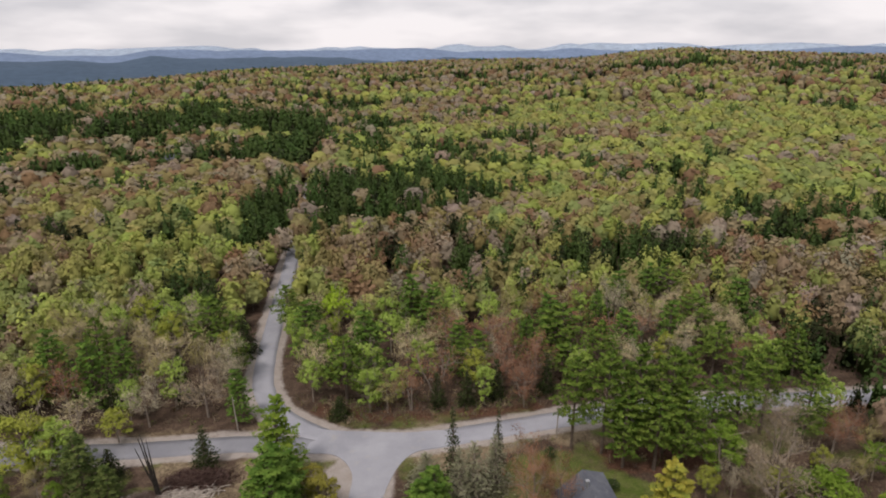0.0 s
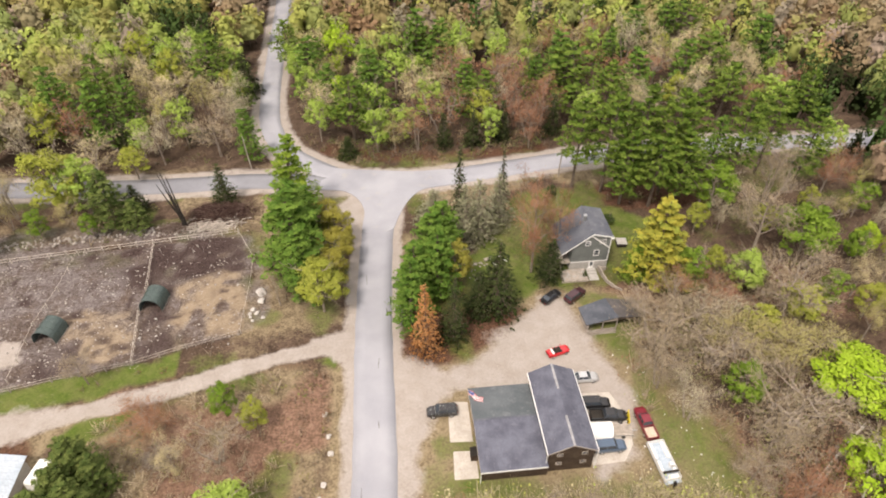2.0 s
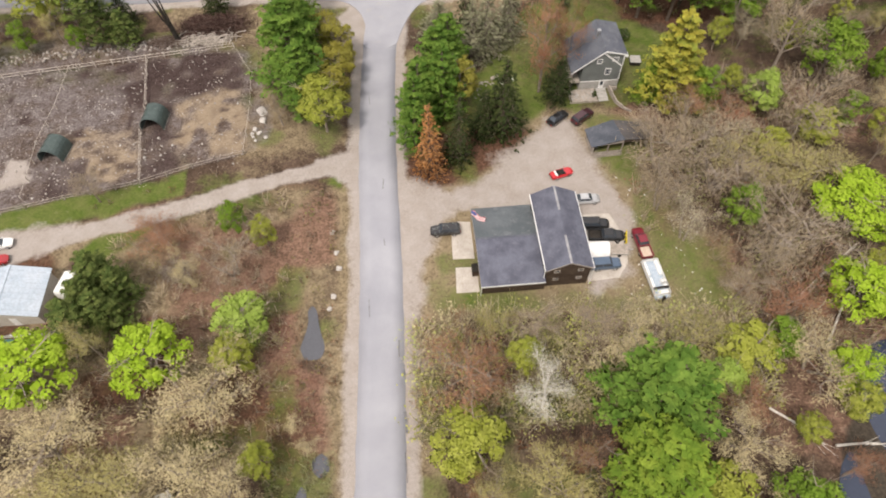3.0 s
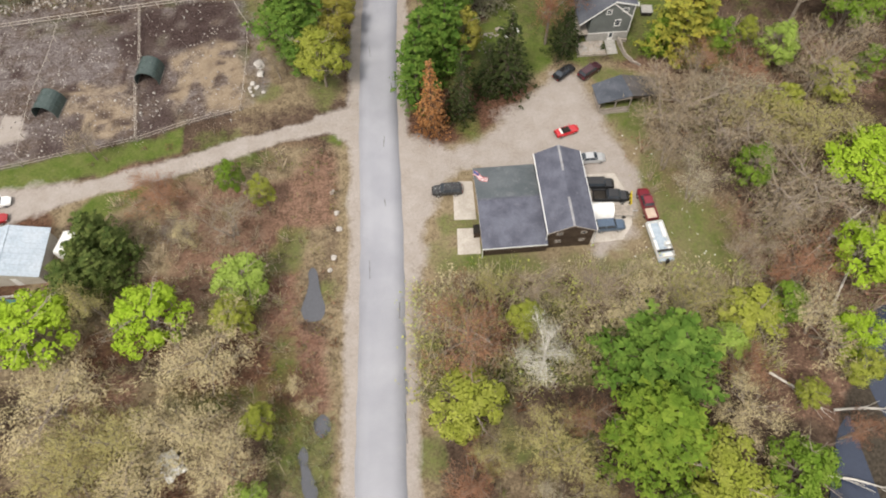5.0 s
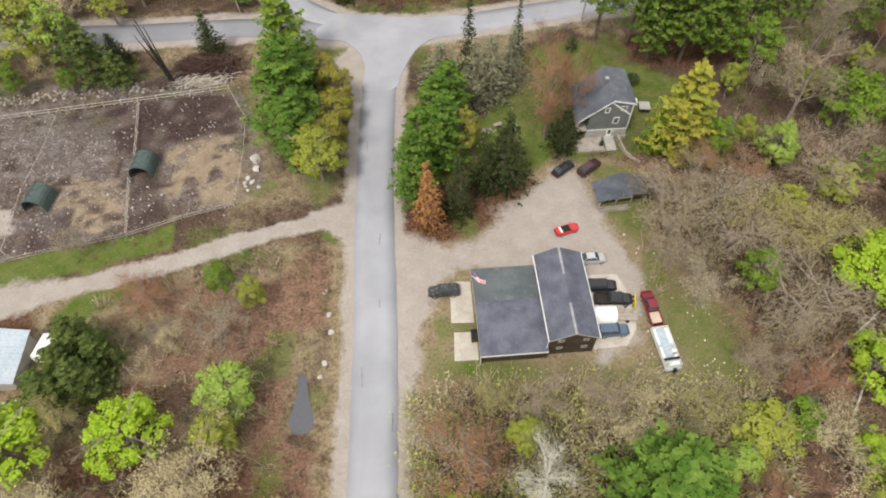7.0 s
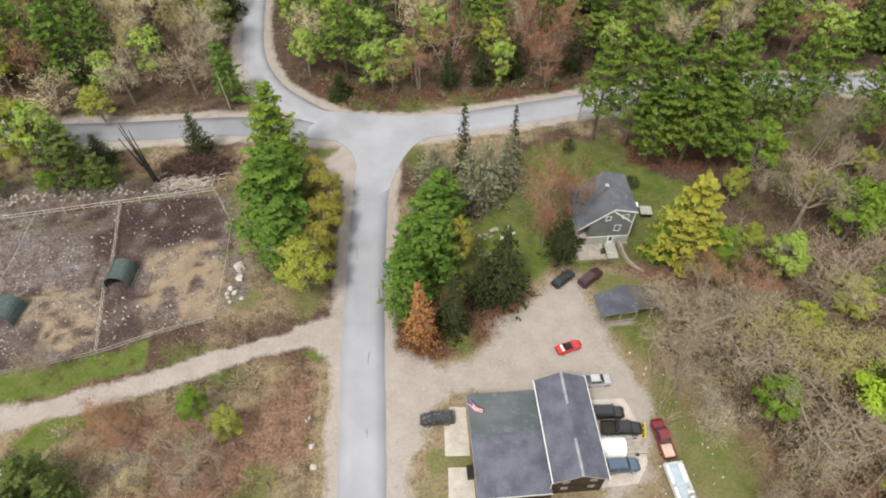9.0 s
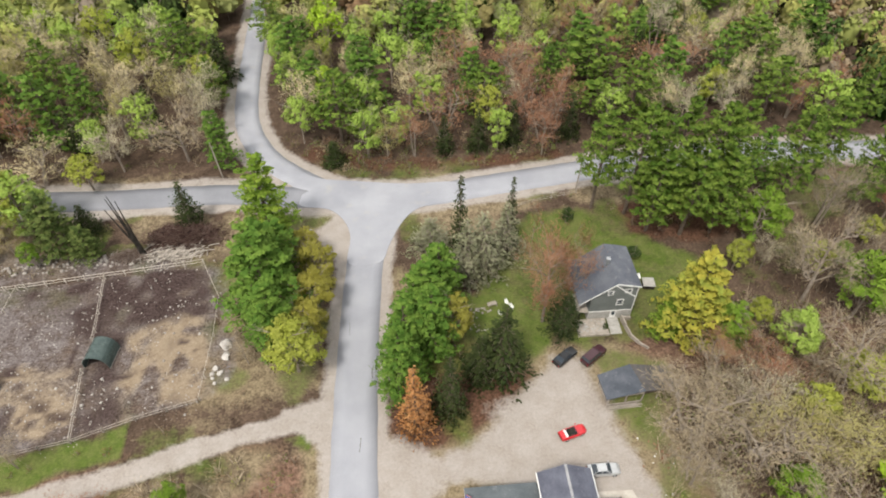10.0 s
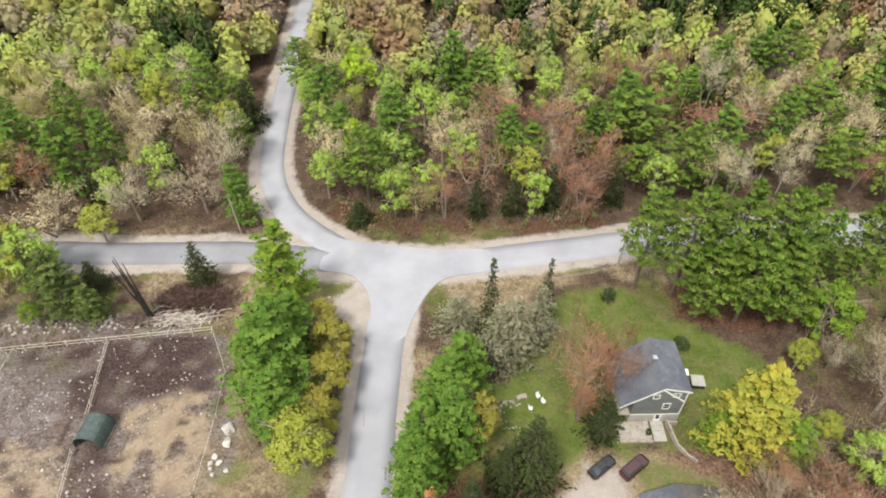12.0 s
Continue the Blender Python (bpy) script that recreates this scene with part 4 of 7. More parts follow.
tree("lgreen", -18.0, -43.8, 6.0, 3.1)
tree("tan", -13.3, -29.2, 2.6, 1.7, "round straw-coloured bush in the bracken")
tree("tan", -11.2, -32.6, 2.2, 1.8, "round straw-coloured bush in the bracken")
tree("rust", 11.0, -25.2, 10.0, 6.9)
tree("pale", 21.1, -29.5, 9.0, 5.0)
tree("ygreen", 9.9, -34.8, 10.0, 5.9)
tree("olive", 19.0, -41.2, 10.0, 6.2)
tree("bright", 34.9, -31.6, 18.0, 8.7)
tree("goldgreen", 32.5, -41.0, 17.0, 7.7)
tree("rust", 9.6, -44.5, 8.0, 4.4)
tree("ygreen", 40.3, -46.0, 9.0, 6.7)
tree("green", 49.4, -46.2, 9.0, 5.4)
tree("tan", 45.1, -38.7, 8.0, 5.3)
tree("rust", 47.8, -33.5, 7.0, 3.8)
tree("tan", 59.1, -27.5, 8.0, 5.9)
tree("lime", 73.9, -3.1, 11.0, 7.9)
tree("lime", 68.6, -18.3, 10.0, 6.3)
tree("lime", 62.6, -29.7, 9.0, 4.1)
tree("bare", 49.0, 9.7, 11.0, 8.6)
tree("bare", 56.5, 5.9, 10.0, 7.6)
tree("bare", 62.1, -6.9, 10.0, 8.4)
tree("olive", 62.3, 6.5, 10.0, 7.3)
tree("olive", 69.1, 2.3, 10.0, 6.9)
tree("bare", 75.1, 16.0, 11.0, 9.2)
tree("rust", 62.7, 17.0, 7.0, 6.1)
tree("ygreen", 77.1, 15.0, 8.0, 5.3)
tree("bare", 21.6, -18.2, 6.0, 4.5)
tree("bare", 31.3, -19.1, 6.0, 4.6)
tree("tan", 35.3, -23.0, 6.0, 5.4)
tree("olive", 42.4, -23.7, 6.0, 5.2)
tree("ygreen", 50.9, -24.9, 6.0, 5.8)
tree("rust", 59.6, -19.6, 8.0, 6.1)
tree("olive", 15.1, -17.8, 5.0, 2.9)
tree("bare", 57.8, -10.8, 8.0, 5.7)
tree("lime", -8.1, 120.5, 19.0, 6.3)
tree("lime", -7.3, 96.3, 14.0, 3.7)
tree("pine", -23.8, 130.1, 16.0, 5.8)
tree("tan", -13.2, 94.0, 12.0, 6.9)
tree("spruce", -5.5, 78.4, 6.0, 3.2)
tree("lgreen", 1.2, 84.5, 9.0, 4.5)
tree("lgreen", 8.6, 85.1, 10.0, 5.0)
tree("rust", 24.8, 104.1, 16.0, 6.9)
tree("rust", 36.6, 101.9, 16.0, 6.9)
tree("ygreen", 28.7, 87.3, 13.0, 4.8)
tree("rust", 18.6, 86.0, 13.0, 6.3)
tree("tan", 11.7, 97.1, 14.0, 6.7)
tree("rust", 35.9, 85.4, 12.0, 6.4)
tree("pine", 55.8, 100.8, 18.0, 9.2)
tree("pine", 53.2, 88.5, 12.0, 6.7)
tree("pine", 95.3, 102.9, 18.0, 9.1)
tree("rust", 76.0, 102.1, 14.0, 9.0)
tree("bright", -61.9, 98.7, 15.0, 5.0)
tree("ygreen", -37.5, 106.9, 12.0, 5.6)
tree("ygreen", -55.3, 73.7, 9.0, 4.7)
tree("bare", -37.5, 81.9, 11.0, 7.8)
tree("tan", -65.7, 75.5, 9.0, 6.8)
tree("tan", -53.1, 107.0, 12.0, 7.6)
tree("gray", -50.4, 79.1, 11.0, 5.3)
tree("spruce", -34.8, 115.0, 13.0, 4.9)
tree("lime", -84.0, 133.5, 12.0, 5.5)
tree("lime", -65.8, 133.0, 12.0, 5.3)
tree("shrub", 40.4, 55.6, 4.0, 1.7, "rounded dark evergreen shrub on the lawn")
tree("shrub", 50.6, 45.2, 2.6, 1.8, "low dark evergreen shrub behind the house")
tree("shrub", 48.6, 43.0, 2.2, 1.4)
tree("shrub", 41.2, 29.4, 1.6, 0.6, "small dark potted shrub on the patio")
tree("goldgreen", -16.4, 55.6, 20.0, 6.4)
tree("bright", -15.0, 37.8, 20.0, 8.4)
tree("bright", -14.0, 45.6, 14.5, 5.6)
tree("bright", -12.6, 30.6, 16.0, 5.6)
tree("ygreen", -9.4, 25.4, 13.0, 5.8)
tree("ochre", -7.6, 31.0, 10.5, 4.6)
tree("ochre", -6.9, 37.5, 10.0, 4.6)
tree("ochre", -7.2, 44.5, 9.5, 4.4)
tree("ochre", -9.5, 49.5, 8.0, 4.0)
tree("spruce", 26.0, 80.5, 11.0, 3.0)
tree("spruce", 33.5, 82.0, 12.0, 3.2)
tree("rust", 40.5, 82.5, 13.0, 4.6)
tree("spruce", 47.0, 83.5, 12.0, 3.2)
tree("pine", 61.5, 86.0, 19.0, 6.0)
tree("rust", 12.0, 79.5, 11.0, 4.4)
tree("spruce", 18.5, 80.0, 10.0, 2.8)
tree("tan", 68.0, 84.5, 14.0, 5.0)
tree("olive", 6.0, 79.0, 10.0, 4.0)

tree("bare", 46.0, 2.5, 9.0, 4.6)
tree("gray", 48.5, -4.0, 8.5, 4.2)
tree("bare", 52.5, 14.5, 10.0, 5.0)
tree("rust", 56.0, 20.5, 8.5, 4.4)
tree("gray", 58.5, 12.5, 9.5, 4.8)
tree("ygreen", 66.5, 10.5, 9.0, 4.0)
tree("bare", 53.0, -15.5, 8.0, 4.2)
tree("green", 60.5, 26.0, 9.0, 4.2)
tree("green", 58.0, -1.5, 9.0, 4.0)
tree("lgreen", 69.5, 22.5, 10.0, 4.4)
tree("green", 55.5, -24.0, 7.5, 3.8)
tree("lgreen", 45.5, -29.0, 7.0, 3.6)


def wooded(x, y):
    """Where trees may stand: clear of roads, yards and water."""
    ok = to_line(x, y, MAIN) > 7.5
    ok &= (to_line(x, y, WEST) > 8) & (to_line(x, y, EAST) > 7.2) & (to_line(x, y, NORTH) > np.where(y > 185, 1.6, 6.0)) & (to_line(x, y, DRIVE) > 4)
    for poly in BARE_EARTH:
        ok &= inside(x, y, poly) < -2.0
    ok &= ~((x > 11) & (x < 42) & (y > -14) & (y < 8)) & ~((x > 34) & (x < 54) & (y > 13) & (y < 45))
    for poly in (POND, PUDDLE, BOG, POOL):
        ok &= inside(x, y, poly) < 0.5
    ok &= ~((x > -17) & (x < 0) & (y < 16))          # ditch
    ok &= ~((x > -48) & (x < 34) & (y > 44) & (y < 64))
    ok &= ~((x > -16) & (x < 0) & (y > 14) & (y < 66))
    return ok


def scatter(x0, x1, y0, y1, step, seed):
    r = np.random.default_rng(seed)
    X, Y = np.meshgrid(np.arange(x0, x1, step), np.arange(y0, y1, step))
    x = X.ravel() + r.uniform(-0.42, 0.42, X.size) * step
    y = Y.ravel() + r.uniform(-0.42, 0.42, X.size) * step
    return x, y, r


# woods near the roads, tree by tree
NEAR = (-84, 112, -62, 128)
wx, wy, wr = scatter(NEAR[0], NEAR[1], NEAR[2], 60, 6.8, 101)
wx2, wy2, wr = scatter(NEAR[0], NEAR[1], 60, NEAR[3], 6.1, 102)
wx, wy = np.concatenate([wx, wx2]), np.concatenate([wy, wy2])
keep = wooded(wx, wy)
for x, y in zip(wx[keep], wy[keep]):
    if any(math.hypot(x - a, y - b) < 0.66 * c + 1.6 for a, b, c in PLANTED):
        continue
    if x < -16 and y < -4 and wr.uniform() < 0.45:
        continue
    u = wr.uniform()
    green = float(vnoise(x, y, 38, 61))
    if y > 60:
        names = [("low_pine", "bright", "bright", "pine")[int(wr.integers(4))], "spruce", "lgreen", "ygreen", "rust", "tan", "olive", "gray"]
        odds = [0.30, 0.04, 0.24 + 0.25 * green, 0.06, 0.09, 0.12, 0.12, 0.10] if x > -24 else [0.12, 0.03, 0.22 + 0.2 * green, 0.10, 0.02, 0.22, 0.20, 0.18]
        tall = wr.uniform(11, 16)
    else:
        names = ["bare", "tan", "olive", "gray", "ygreen", "green", "rust", "lime"]
        odds = [0.14, 0.08, 0.20, 0.05, 0.20 + 0.2 * green, 0.20, 0.10, 0.08] if x > 44 else [0.16, 0.18, 0.2, 0.08, 0.12 + 0.2 * green, 0.12, 0.12, 0.05]
        tall = wr.uniform(6.5, 10.5)
    kind = names[int(np.searchsorted(np.cumsum(odds) / sum(odds), u))]
    if kind in ("pine", "low_pine", "bright"):
        tall *= 1.25
    tree(kind, round(float(x), 1), round(float(y), 1), tall, tall * wr.uniform(0.30, 0.40) if kind not in ("spruce",) else tall * 0.24)


# ---- woods further off: too many to count ----
TINT = {"pine": (0.055, 0.090, 0.026), "spruce": (0.030, 0.040, 0.017), "lime": (0.302, 0.342, 0.090), "ygreen": (0.291, 0.291, 0.095), "lgreen": (0.224, 0.263, 0.090),
        "olive": (0.246, 0.213, 0.090), "rust": (0.224, 0.146, 0.084), "tan": (0.280, 0.224, 0.140), "gray": (0.280, 0.235, 0.174)}


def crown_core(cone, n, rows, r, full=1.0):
    """Dense, lumpy core added under a crown's outer leaf clumps to block light."""
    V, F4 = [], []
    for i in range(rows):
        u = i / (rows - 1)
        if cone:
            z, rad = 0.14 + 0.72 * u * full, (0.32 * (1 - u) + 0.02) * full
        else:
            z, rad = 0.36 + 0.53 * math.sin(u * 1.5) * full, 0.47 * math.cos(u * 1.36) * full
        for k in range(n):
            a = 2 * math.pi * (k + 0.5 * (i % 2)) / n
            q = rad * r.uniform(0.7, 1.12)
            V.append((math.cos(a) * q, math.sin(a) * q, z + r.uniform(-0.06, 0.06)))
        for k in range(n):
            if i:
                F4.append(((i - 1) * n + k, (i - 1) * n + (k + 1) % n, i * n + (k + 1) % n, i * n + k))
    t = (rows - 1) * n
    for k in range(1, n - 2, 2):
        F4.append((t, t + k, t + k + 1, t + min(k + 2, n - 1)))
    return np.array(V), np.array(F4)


def outward(V, soft):
    """Normals for a whole crown: the clumps' soft ones, the rest away from its middle."""
    n = V - [0, 0, 0.5]
    n = n / (np.linalg.norm(n, axis=1)[:, None] + 1e-9)
    n[:len(soft)] = soft
    return n


def clump_crown(seed, quads, size, cone):
    """A crown 1 m high and 1 m wide (radius 0.5) of loose leaf clumps, with a trunk slip."""
    r = np.random.default_rng(seed)
    if cone:
        z = 1 - np.sqrt(r.uniform(0, 1, quads)) * 0.85
        az = r.uniform(0, 2 * math.pi, quads)
        rad = 0.5 * (1 - z) ** 0.8 * r.uniform(0.6, 1.08, quads) + 0.02
        c = np.stack([np.cos(az) * rad, np.sin(az) * rad, z], 1)
        away = np.stack([np.cos(az), np.sin(az), az * 0 + 0.5], 1)
    else:
        lobes = r.normal(size=(11, 3))
        lobes /= np.linalg.norm(lobes, axis=1)[:, None]
        lobes[:, 2] = np.abs(lobes[:, 2]) * 0.9 - 0.25
        k = r.integers(0, 11, quads)
        d = r.normal(size=(quads, 3))
        d[:, 2] = np.abs(d[:, 2]) * 1.0 - 0.35 * (r.uniform(0, 1, quads) < 0.5)
        d /= np.linalg.norm(d, axis=1)[:, None]
        c = lobes[k] * [0.30, 0.30, 0.17] + d * [0.20, 0.20, 0.15] * r.uniform(0.85, 1.05, (quads, 1))
        c[:, 2] += 0.70
        away = lobes[k] * 0.6 + d * 0.9
    V, F4, soft = rounded(*leaf_quads(c, size, r, 0.1, out=away, rough=0.28), (0, 0, 0.45), 0.12)
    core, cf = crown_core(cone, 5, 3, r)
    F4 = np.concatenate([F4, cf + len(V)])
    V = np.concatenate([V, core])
    w = 0.02
    stem = np.array([(-w, 0, 0), (w, 0, 0), (w * 0.6, 0, 0.75), (-w * 0.6, 0, 0.75), (0, -w, 0), (0, w, 0), (0, w * 0.6, 0.75), (0, -w * 0.6, 0.75)])
    n = len(V)
    return np.concatenate([V, stem]), np.concatenate([F4, [[n, n + 1, n + 2, n + 3], [n + 4, n + 5, n + 6, n + 7]]]), n, outward(np.concatenate([V, stem]), soft)


def thinned(shape, k, quads, size, seed):
    """A crown 1 m high and 1 m wide, thinned from one of the nearer trees to fewer, larger clumps."""
    r = np.random.default_rng(seed)
    V, soft = SHAPES[shape][k][1], SHAPES[shape][k][3]
    h0, r0 = SIZE[shape]
    c, away = V.reshape(-1, 4, 3).mean(1), soft.reshape(-1, 4, 3)[:, 0]
    if h0 == 10:
        away, c = away[c[:, 2] > 4.2], c[c[:, 2] > 4.2]
    pick = r.choice(len(c), quads, replace=False)
    c, away = c[pick] / [2 * r0, 2 * r0, h0], away[pick]
    V, F4 = leaf_quads(c, size, r, 0.1, out=away, rough=0.3)
    soft = np.repeat(away, 4, 0)
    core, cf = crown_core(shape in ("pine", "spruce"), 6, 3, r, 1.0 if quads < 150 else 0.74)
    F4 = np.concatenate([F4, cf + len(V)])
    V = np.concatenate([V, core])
    w = 0.014
    stem = np.array([(-w, 0, 0), (w, 0, 0), (w * 0.6, 0, 0.8), (-w * 0.6, 0, 0.8), (0, -w, 0), (0, w, 0), (0, w * 0.6, 0.8), (0, -w * 0.6, 0.8)])
    n = len(V)
    return np.concatenate([V, stem]), np.concatenate([F4, [[n, n + 1, n + 2, n + 3], [n + 4, n + 5, n + 6, n + 7]]]), n, outward(np.concatenate([V, stem]), soft)


def choose(x, y, r):
    """Kind of tree by place: stands of pine, bands of fresh green, brown maples and oaks between."""
    rad = np.hypot(x - 5, y + 56)
    az = np.degrees(np.arctan2(x - 5, y + 56))
    dark = vnoise(x, y, 60, 71) * 0.6 + vnoise(x, y, 21, 72) * 0.4
    fresh = vnoise(x, y, 85, 73) * 0.65 + vnoise(x, y, 27, 74) * 0.35
    dark = dark + 0.45 * np.exp(-((rad - 640 - 4 * (az + 18)) / 110) ** 2) * smooth(2, -8, az)
    dark = dark + 0.34 * np.exp(-((x + 52 - (y - 261) * -0.04) / 11) ** 2) * smooth(160, 220, y) * smooth(700, 500, y)
    dark = dark + 0.26 * np.exp(-((x - 4 - 0.02 * y) / 30) ** 2) * smooth(190, 240, y) * smooth(480, 380, y)
    dark = dark + 0.2 * np.exp(-((rad - 1420) / 160) ** 2) * smooth(8, 14, az)
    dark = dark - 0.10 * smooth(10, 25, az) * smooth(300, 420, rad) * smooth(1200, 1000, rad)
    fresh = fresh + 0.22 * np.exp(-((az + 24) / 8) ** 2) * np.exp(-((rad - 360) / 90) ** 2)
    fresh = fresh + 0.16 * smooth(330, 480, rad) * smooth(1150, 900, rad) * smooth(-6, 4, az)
    # haze put into the far ridge's colours: fewer fresh greens past 1 km
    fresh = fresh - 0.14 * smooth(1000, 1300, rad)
    u = r.uniform(0, 1, len(x))
    kind = np.full(len(x), 5)
    kind[u < 0.22] = 6
    kind[(u > 0.22) & (u < 0.50)] = 7
    kind[(u > 0.50) & (u < 0.68)] = 8
    g = (fresh + r.normal(size=len(x)) * 0.14) > 0.60
    kind[g] = np.where(u[g] < 0.35, 2, np.where(u[g] < 0.7, 3, 4))
    d = (dark + r.normal(size=len(x)) * 0.10) > 0.655
    kind[d] = np.where(u[d] < 0.75, 0, 1)
    kind[(r.uniform(0, 1, len(x)) < 0.03 + 0.10 * smooth(0.55, 0.75, vnoise(x, y, 70, 75))) & (az > 0)] = 1
    return kind


KEY = ["pine", "spruce", "lime", "ygreen", "lgreen", "olive", "rust", "tan", "gray"]


def woods(name, x, y, r, quads, size, tall, wide, label, haze=0.0):
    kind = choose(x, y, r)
    z = relief(x, y) - 0.3
    tint = np.array([TINT[k] for k in KEY])[kind]
    tint = tint * r.uniform(0.88, 1.12, (len(x), 1)) * r.uniform(0.94, 1.06, (len(x), 3))
    vs, fs, cs, ns, count = [], [], [], [], 0
    for variant in range(8):
        cone = variant >= 6
        if quads < 30:
            V, F4, n, soft = clump_crown(300 + variant, quads, size, cone)
        elif cone:
            V, F4, n, soft = thinned("pine" if variant == 6 else "spruce", variant % 2, quads, size, variant)
        else:
            V, F4, n, soft = thinned(("leafy", "budding", "leafy", "leafy", "budding", "leafy")[variant], variant % 4, quads, size, variant)
        conifer = kind <= 1
        mine = np.where(conifer if cone else ~conifer)[0]
        mine = mine[(mine % (2 if cone else 6)) == (variant - 6 if cone else variant)]
        if not len(mine):
            continue
        h = tall * r.uniform(0.75, 1.2, len(mine)) * np.where(kind[mine] == 0, 1.25, np.where(kind[mine] == 1, 0.95, 1.0))
        w = wide * r.uniform(0.8, 1.25, len(mine)) * np.where(conifer[mine], 0.85, 1.0)
        a = r.uniform(0, 2 * math.pi, len(mine))
        ca, sa = np.cos(a)[:, None], np.sin(a)[:, None]
        P = np.empty((len(mine), len(V), 3), np.float32)
        P[:, :, 0] = (V[:, 0] * ca - V[:, 1] * sa) * w[:, None] + x[mine][:, None]
        P[:, :, 1] = (V[:, 0] * sa + V[:, 1] * ca) * w[:, None] + y[mine][:, None]
        P[:, :, 2] = V[:, 2] * h[:, None] + z[mine][:, None]
        Q = np.stack([soft[:, 0] * ca - soft[:, 1] * sa, soft[:, 0] * sa + soft[:, 1] * ca, soft[:, 2] + 0 * ca], 2)
        ns.append(Q.reshape(-1, 3))
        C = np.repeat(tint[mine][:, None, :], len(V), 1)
        # inner shade put into the core's colour: leaf tint taken 15% darker
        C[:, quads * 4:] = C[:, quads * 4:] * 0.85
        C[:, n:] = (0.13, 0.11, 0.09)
        vs.append(P.reshape(-1, 3))
        cs.append(C.reshape(-1, 3))
        fs.append((F4[None] + (np.arange(len(mine)) * len(V))[:, None, None] + count).reshape(-1, 4))
        count += len(mine) * len(V)
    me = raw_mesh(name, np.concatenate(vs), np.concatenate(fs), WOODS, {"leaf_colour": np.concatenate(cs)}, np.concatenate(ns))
    return tagged(new(name, me), label, "woods", kind="stuff")


def sector(x, y, near, far, margin=0.0):
    rad = np.hypot(x - 5, y + 56)
    az = np.degrees(np.arctan2(x - 5, y + 56))
    return (rad > near) & (rad < far) & (az > -38 - margin) & (az < 50 + margin)


def outside_near(x, y):
    return ~((x > NEAR[0]) & (x < NEAR[1]) & (y > NEAR[2]) & (y < NEAR[3]))


x, y, r = scatter(-330, 430, -120, 330, 7.0, 201)
k = wooded(x, y) & outside_near(x, y) & (sector(x, y, 0, 390) | ((np.abs(x) < 190) & (y < 190)))
close = k & sector(x, y, 0, 275)
woods("woods", x[close], y[close], r, 260, 0.105, 13.5, 9.6, "mixed spring woods of budding maples, oaks and pines")
close = k & sector(x, y, 275, 390)
woods("woods", x[close], y[close], r, 110, 0.145, 13, 11.6, "mixed spring woods behind the first trees")
close = k & ~sector(x, y, 0, 390)
woods("woods", x[close], y[close], r, 30, 0.24, 14, 8.8, "mixed woods closing the clearing round the houses")
x, y, r = scatter(-620, 840, 180, 800, 8.8, 202)
k = wooded(x, y) & sector(x, y, 390, 800)
woods("woods", x[k], y[k], r, 30, 0.24, 13, 14.0, "mixed woods rising towards the ridge")
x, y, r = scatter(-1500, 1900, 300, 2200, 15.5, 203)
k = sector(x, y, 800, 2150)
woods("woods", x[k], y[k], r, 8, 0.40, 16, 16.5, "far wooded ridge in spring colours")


# ---- hills on the horizon ----
def far_hills(name, dist, depth, base, height, seed, colour, label):
    r = np.random.default_rng(seed)
    az = np.radians(np.linspace(-75, 85, 220))
    top = base + height * (0.25 + 0.75 * (vnoise(az * 180, az * 0, 11, seed) * 0.7 + vnoise(az * 180, az * 0, 4, seed + 1) * 0.3))
    rows = []
    for q, zf in ((-0.7, -1), (-0.35, 0.15), (0.0, 0.75), (0.2, 1.0), (0.3, 0.9)):
        d = dist + q * depth
        z = np.where(zf < 0, -90, top * zf) + 0 * az
        rows.append(np.stack([5 + np.sin(az) * d, -56 + np.cos(az) * d, z], 1))
    V = np.concatenate(rows)
    n = len(az)
    i = (np.arange(4)[:, None] * n + np.arange(n - 1)[None, :]).ravel()
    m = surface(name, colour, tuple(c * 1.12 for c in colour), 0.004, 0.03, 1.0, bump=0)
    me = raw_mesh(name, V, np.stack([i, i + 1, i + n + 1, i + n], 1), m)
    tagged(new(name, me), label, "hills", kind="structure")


# aerial haze put into the base colours: blue, and paler with each further range
far_hills("backdrop", 3000, 1150, 22, 62, 81, (0.055, 0.085, 0.125), "dark wooded hills in the distance, tinted blue-green for haze")
far_hills("backdrop", 3750, 500, 60, 60, 84, (0.14, 0.19, 0.28), "hills on the horizon, tinted blue for haze")
far_hills("backdrop", 4350, 400, 75, 75, 88, (0.28, 0.34, 0.42), "mountains on the horizon, tinted pale blue for haze")


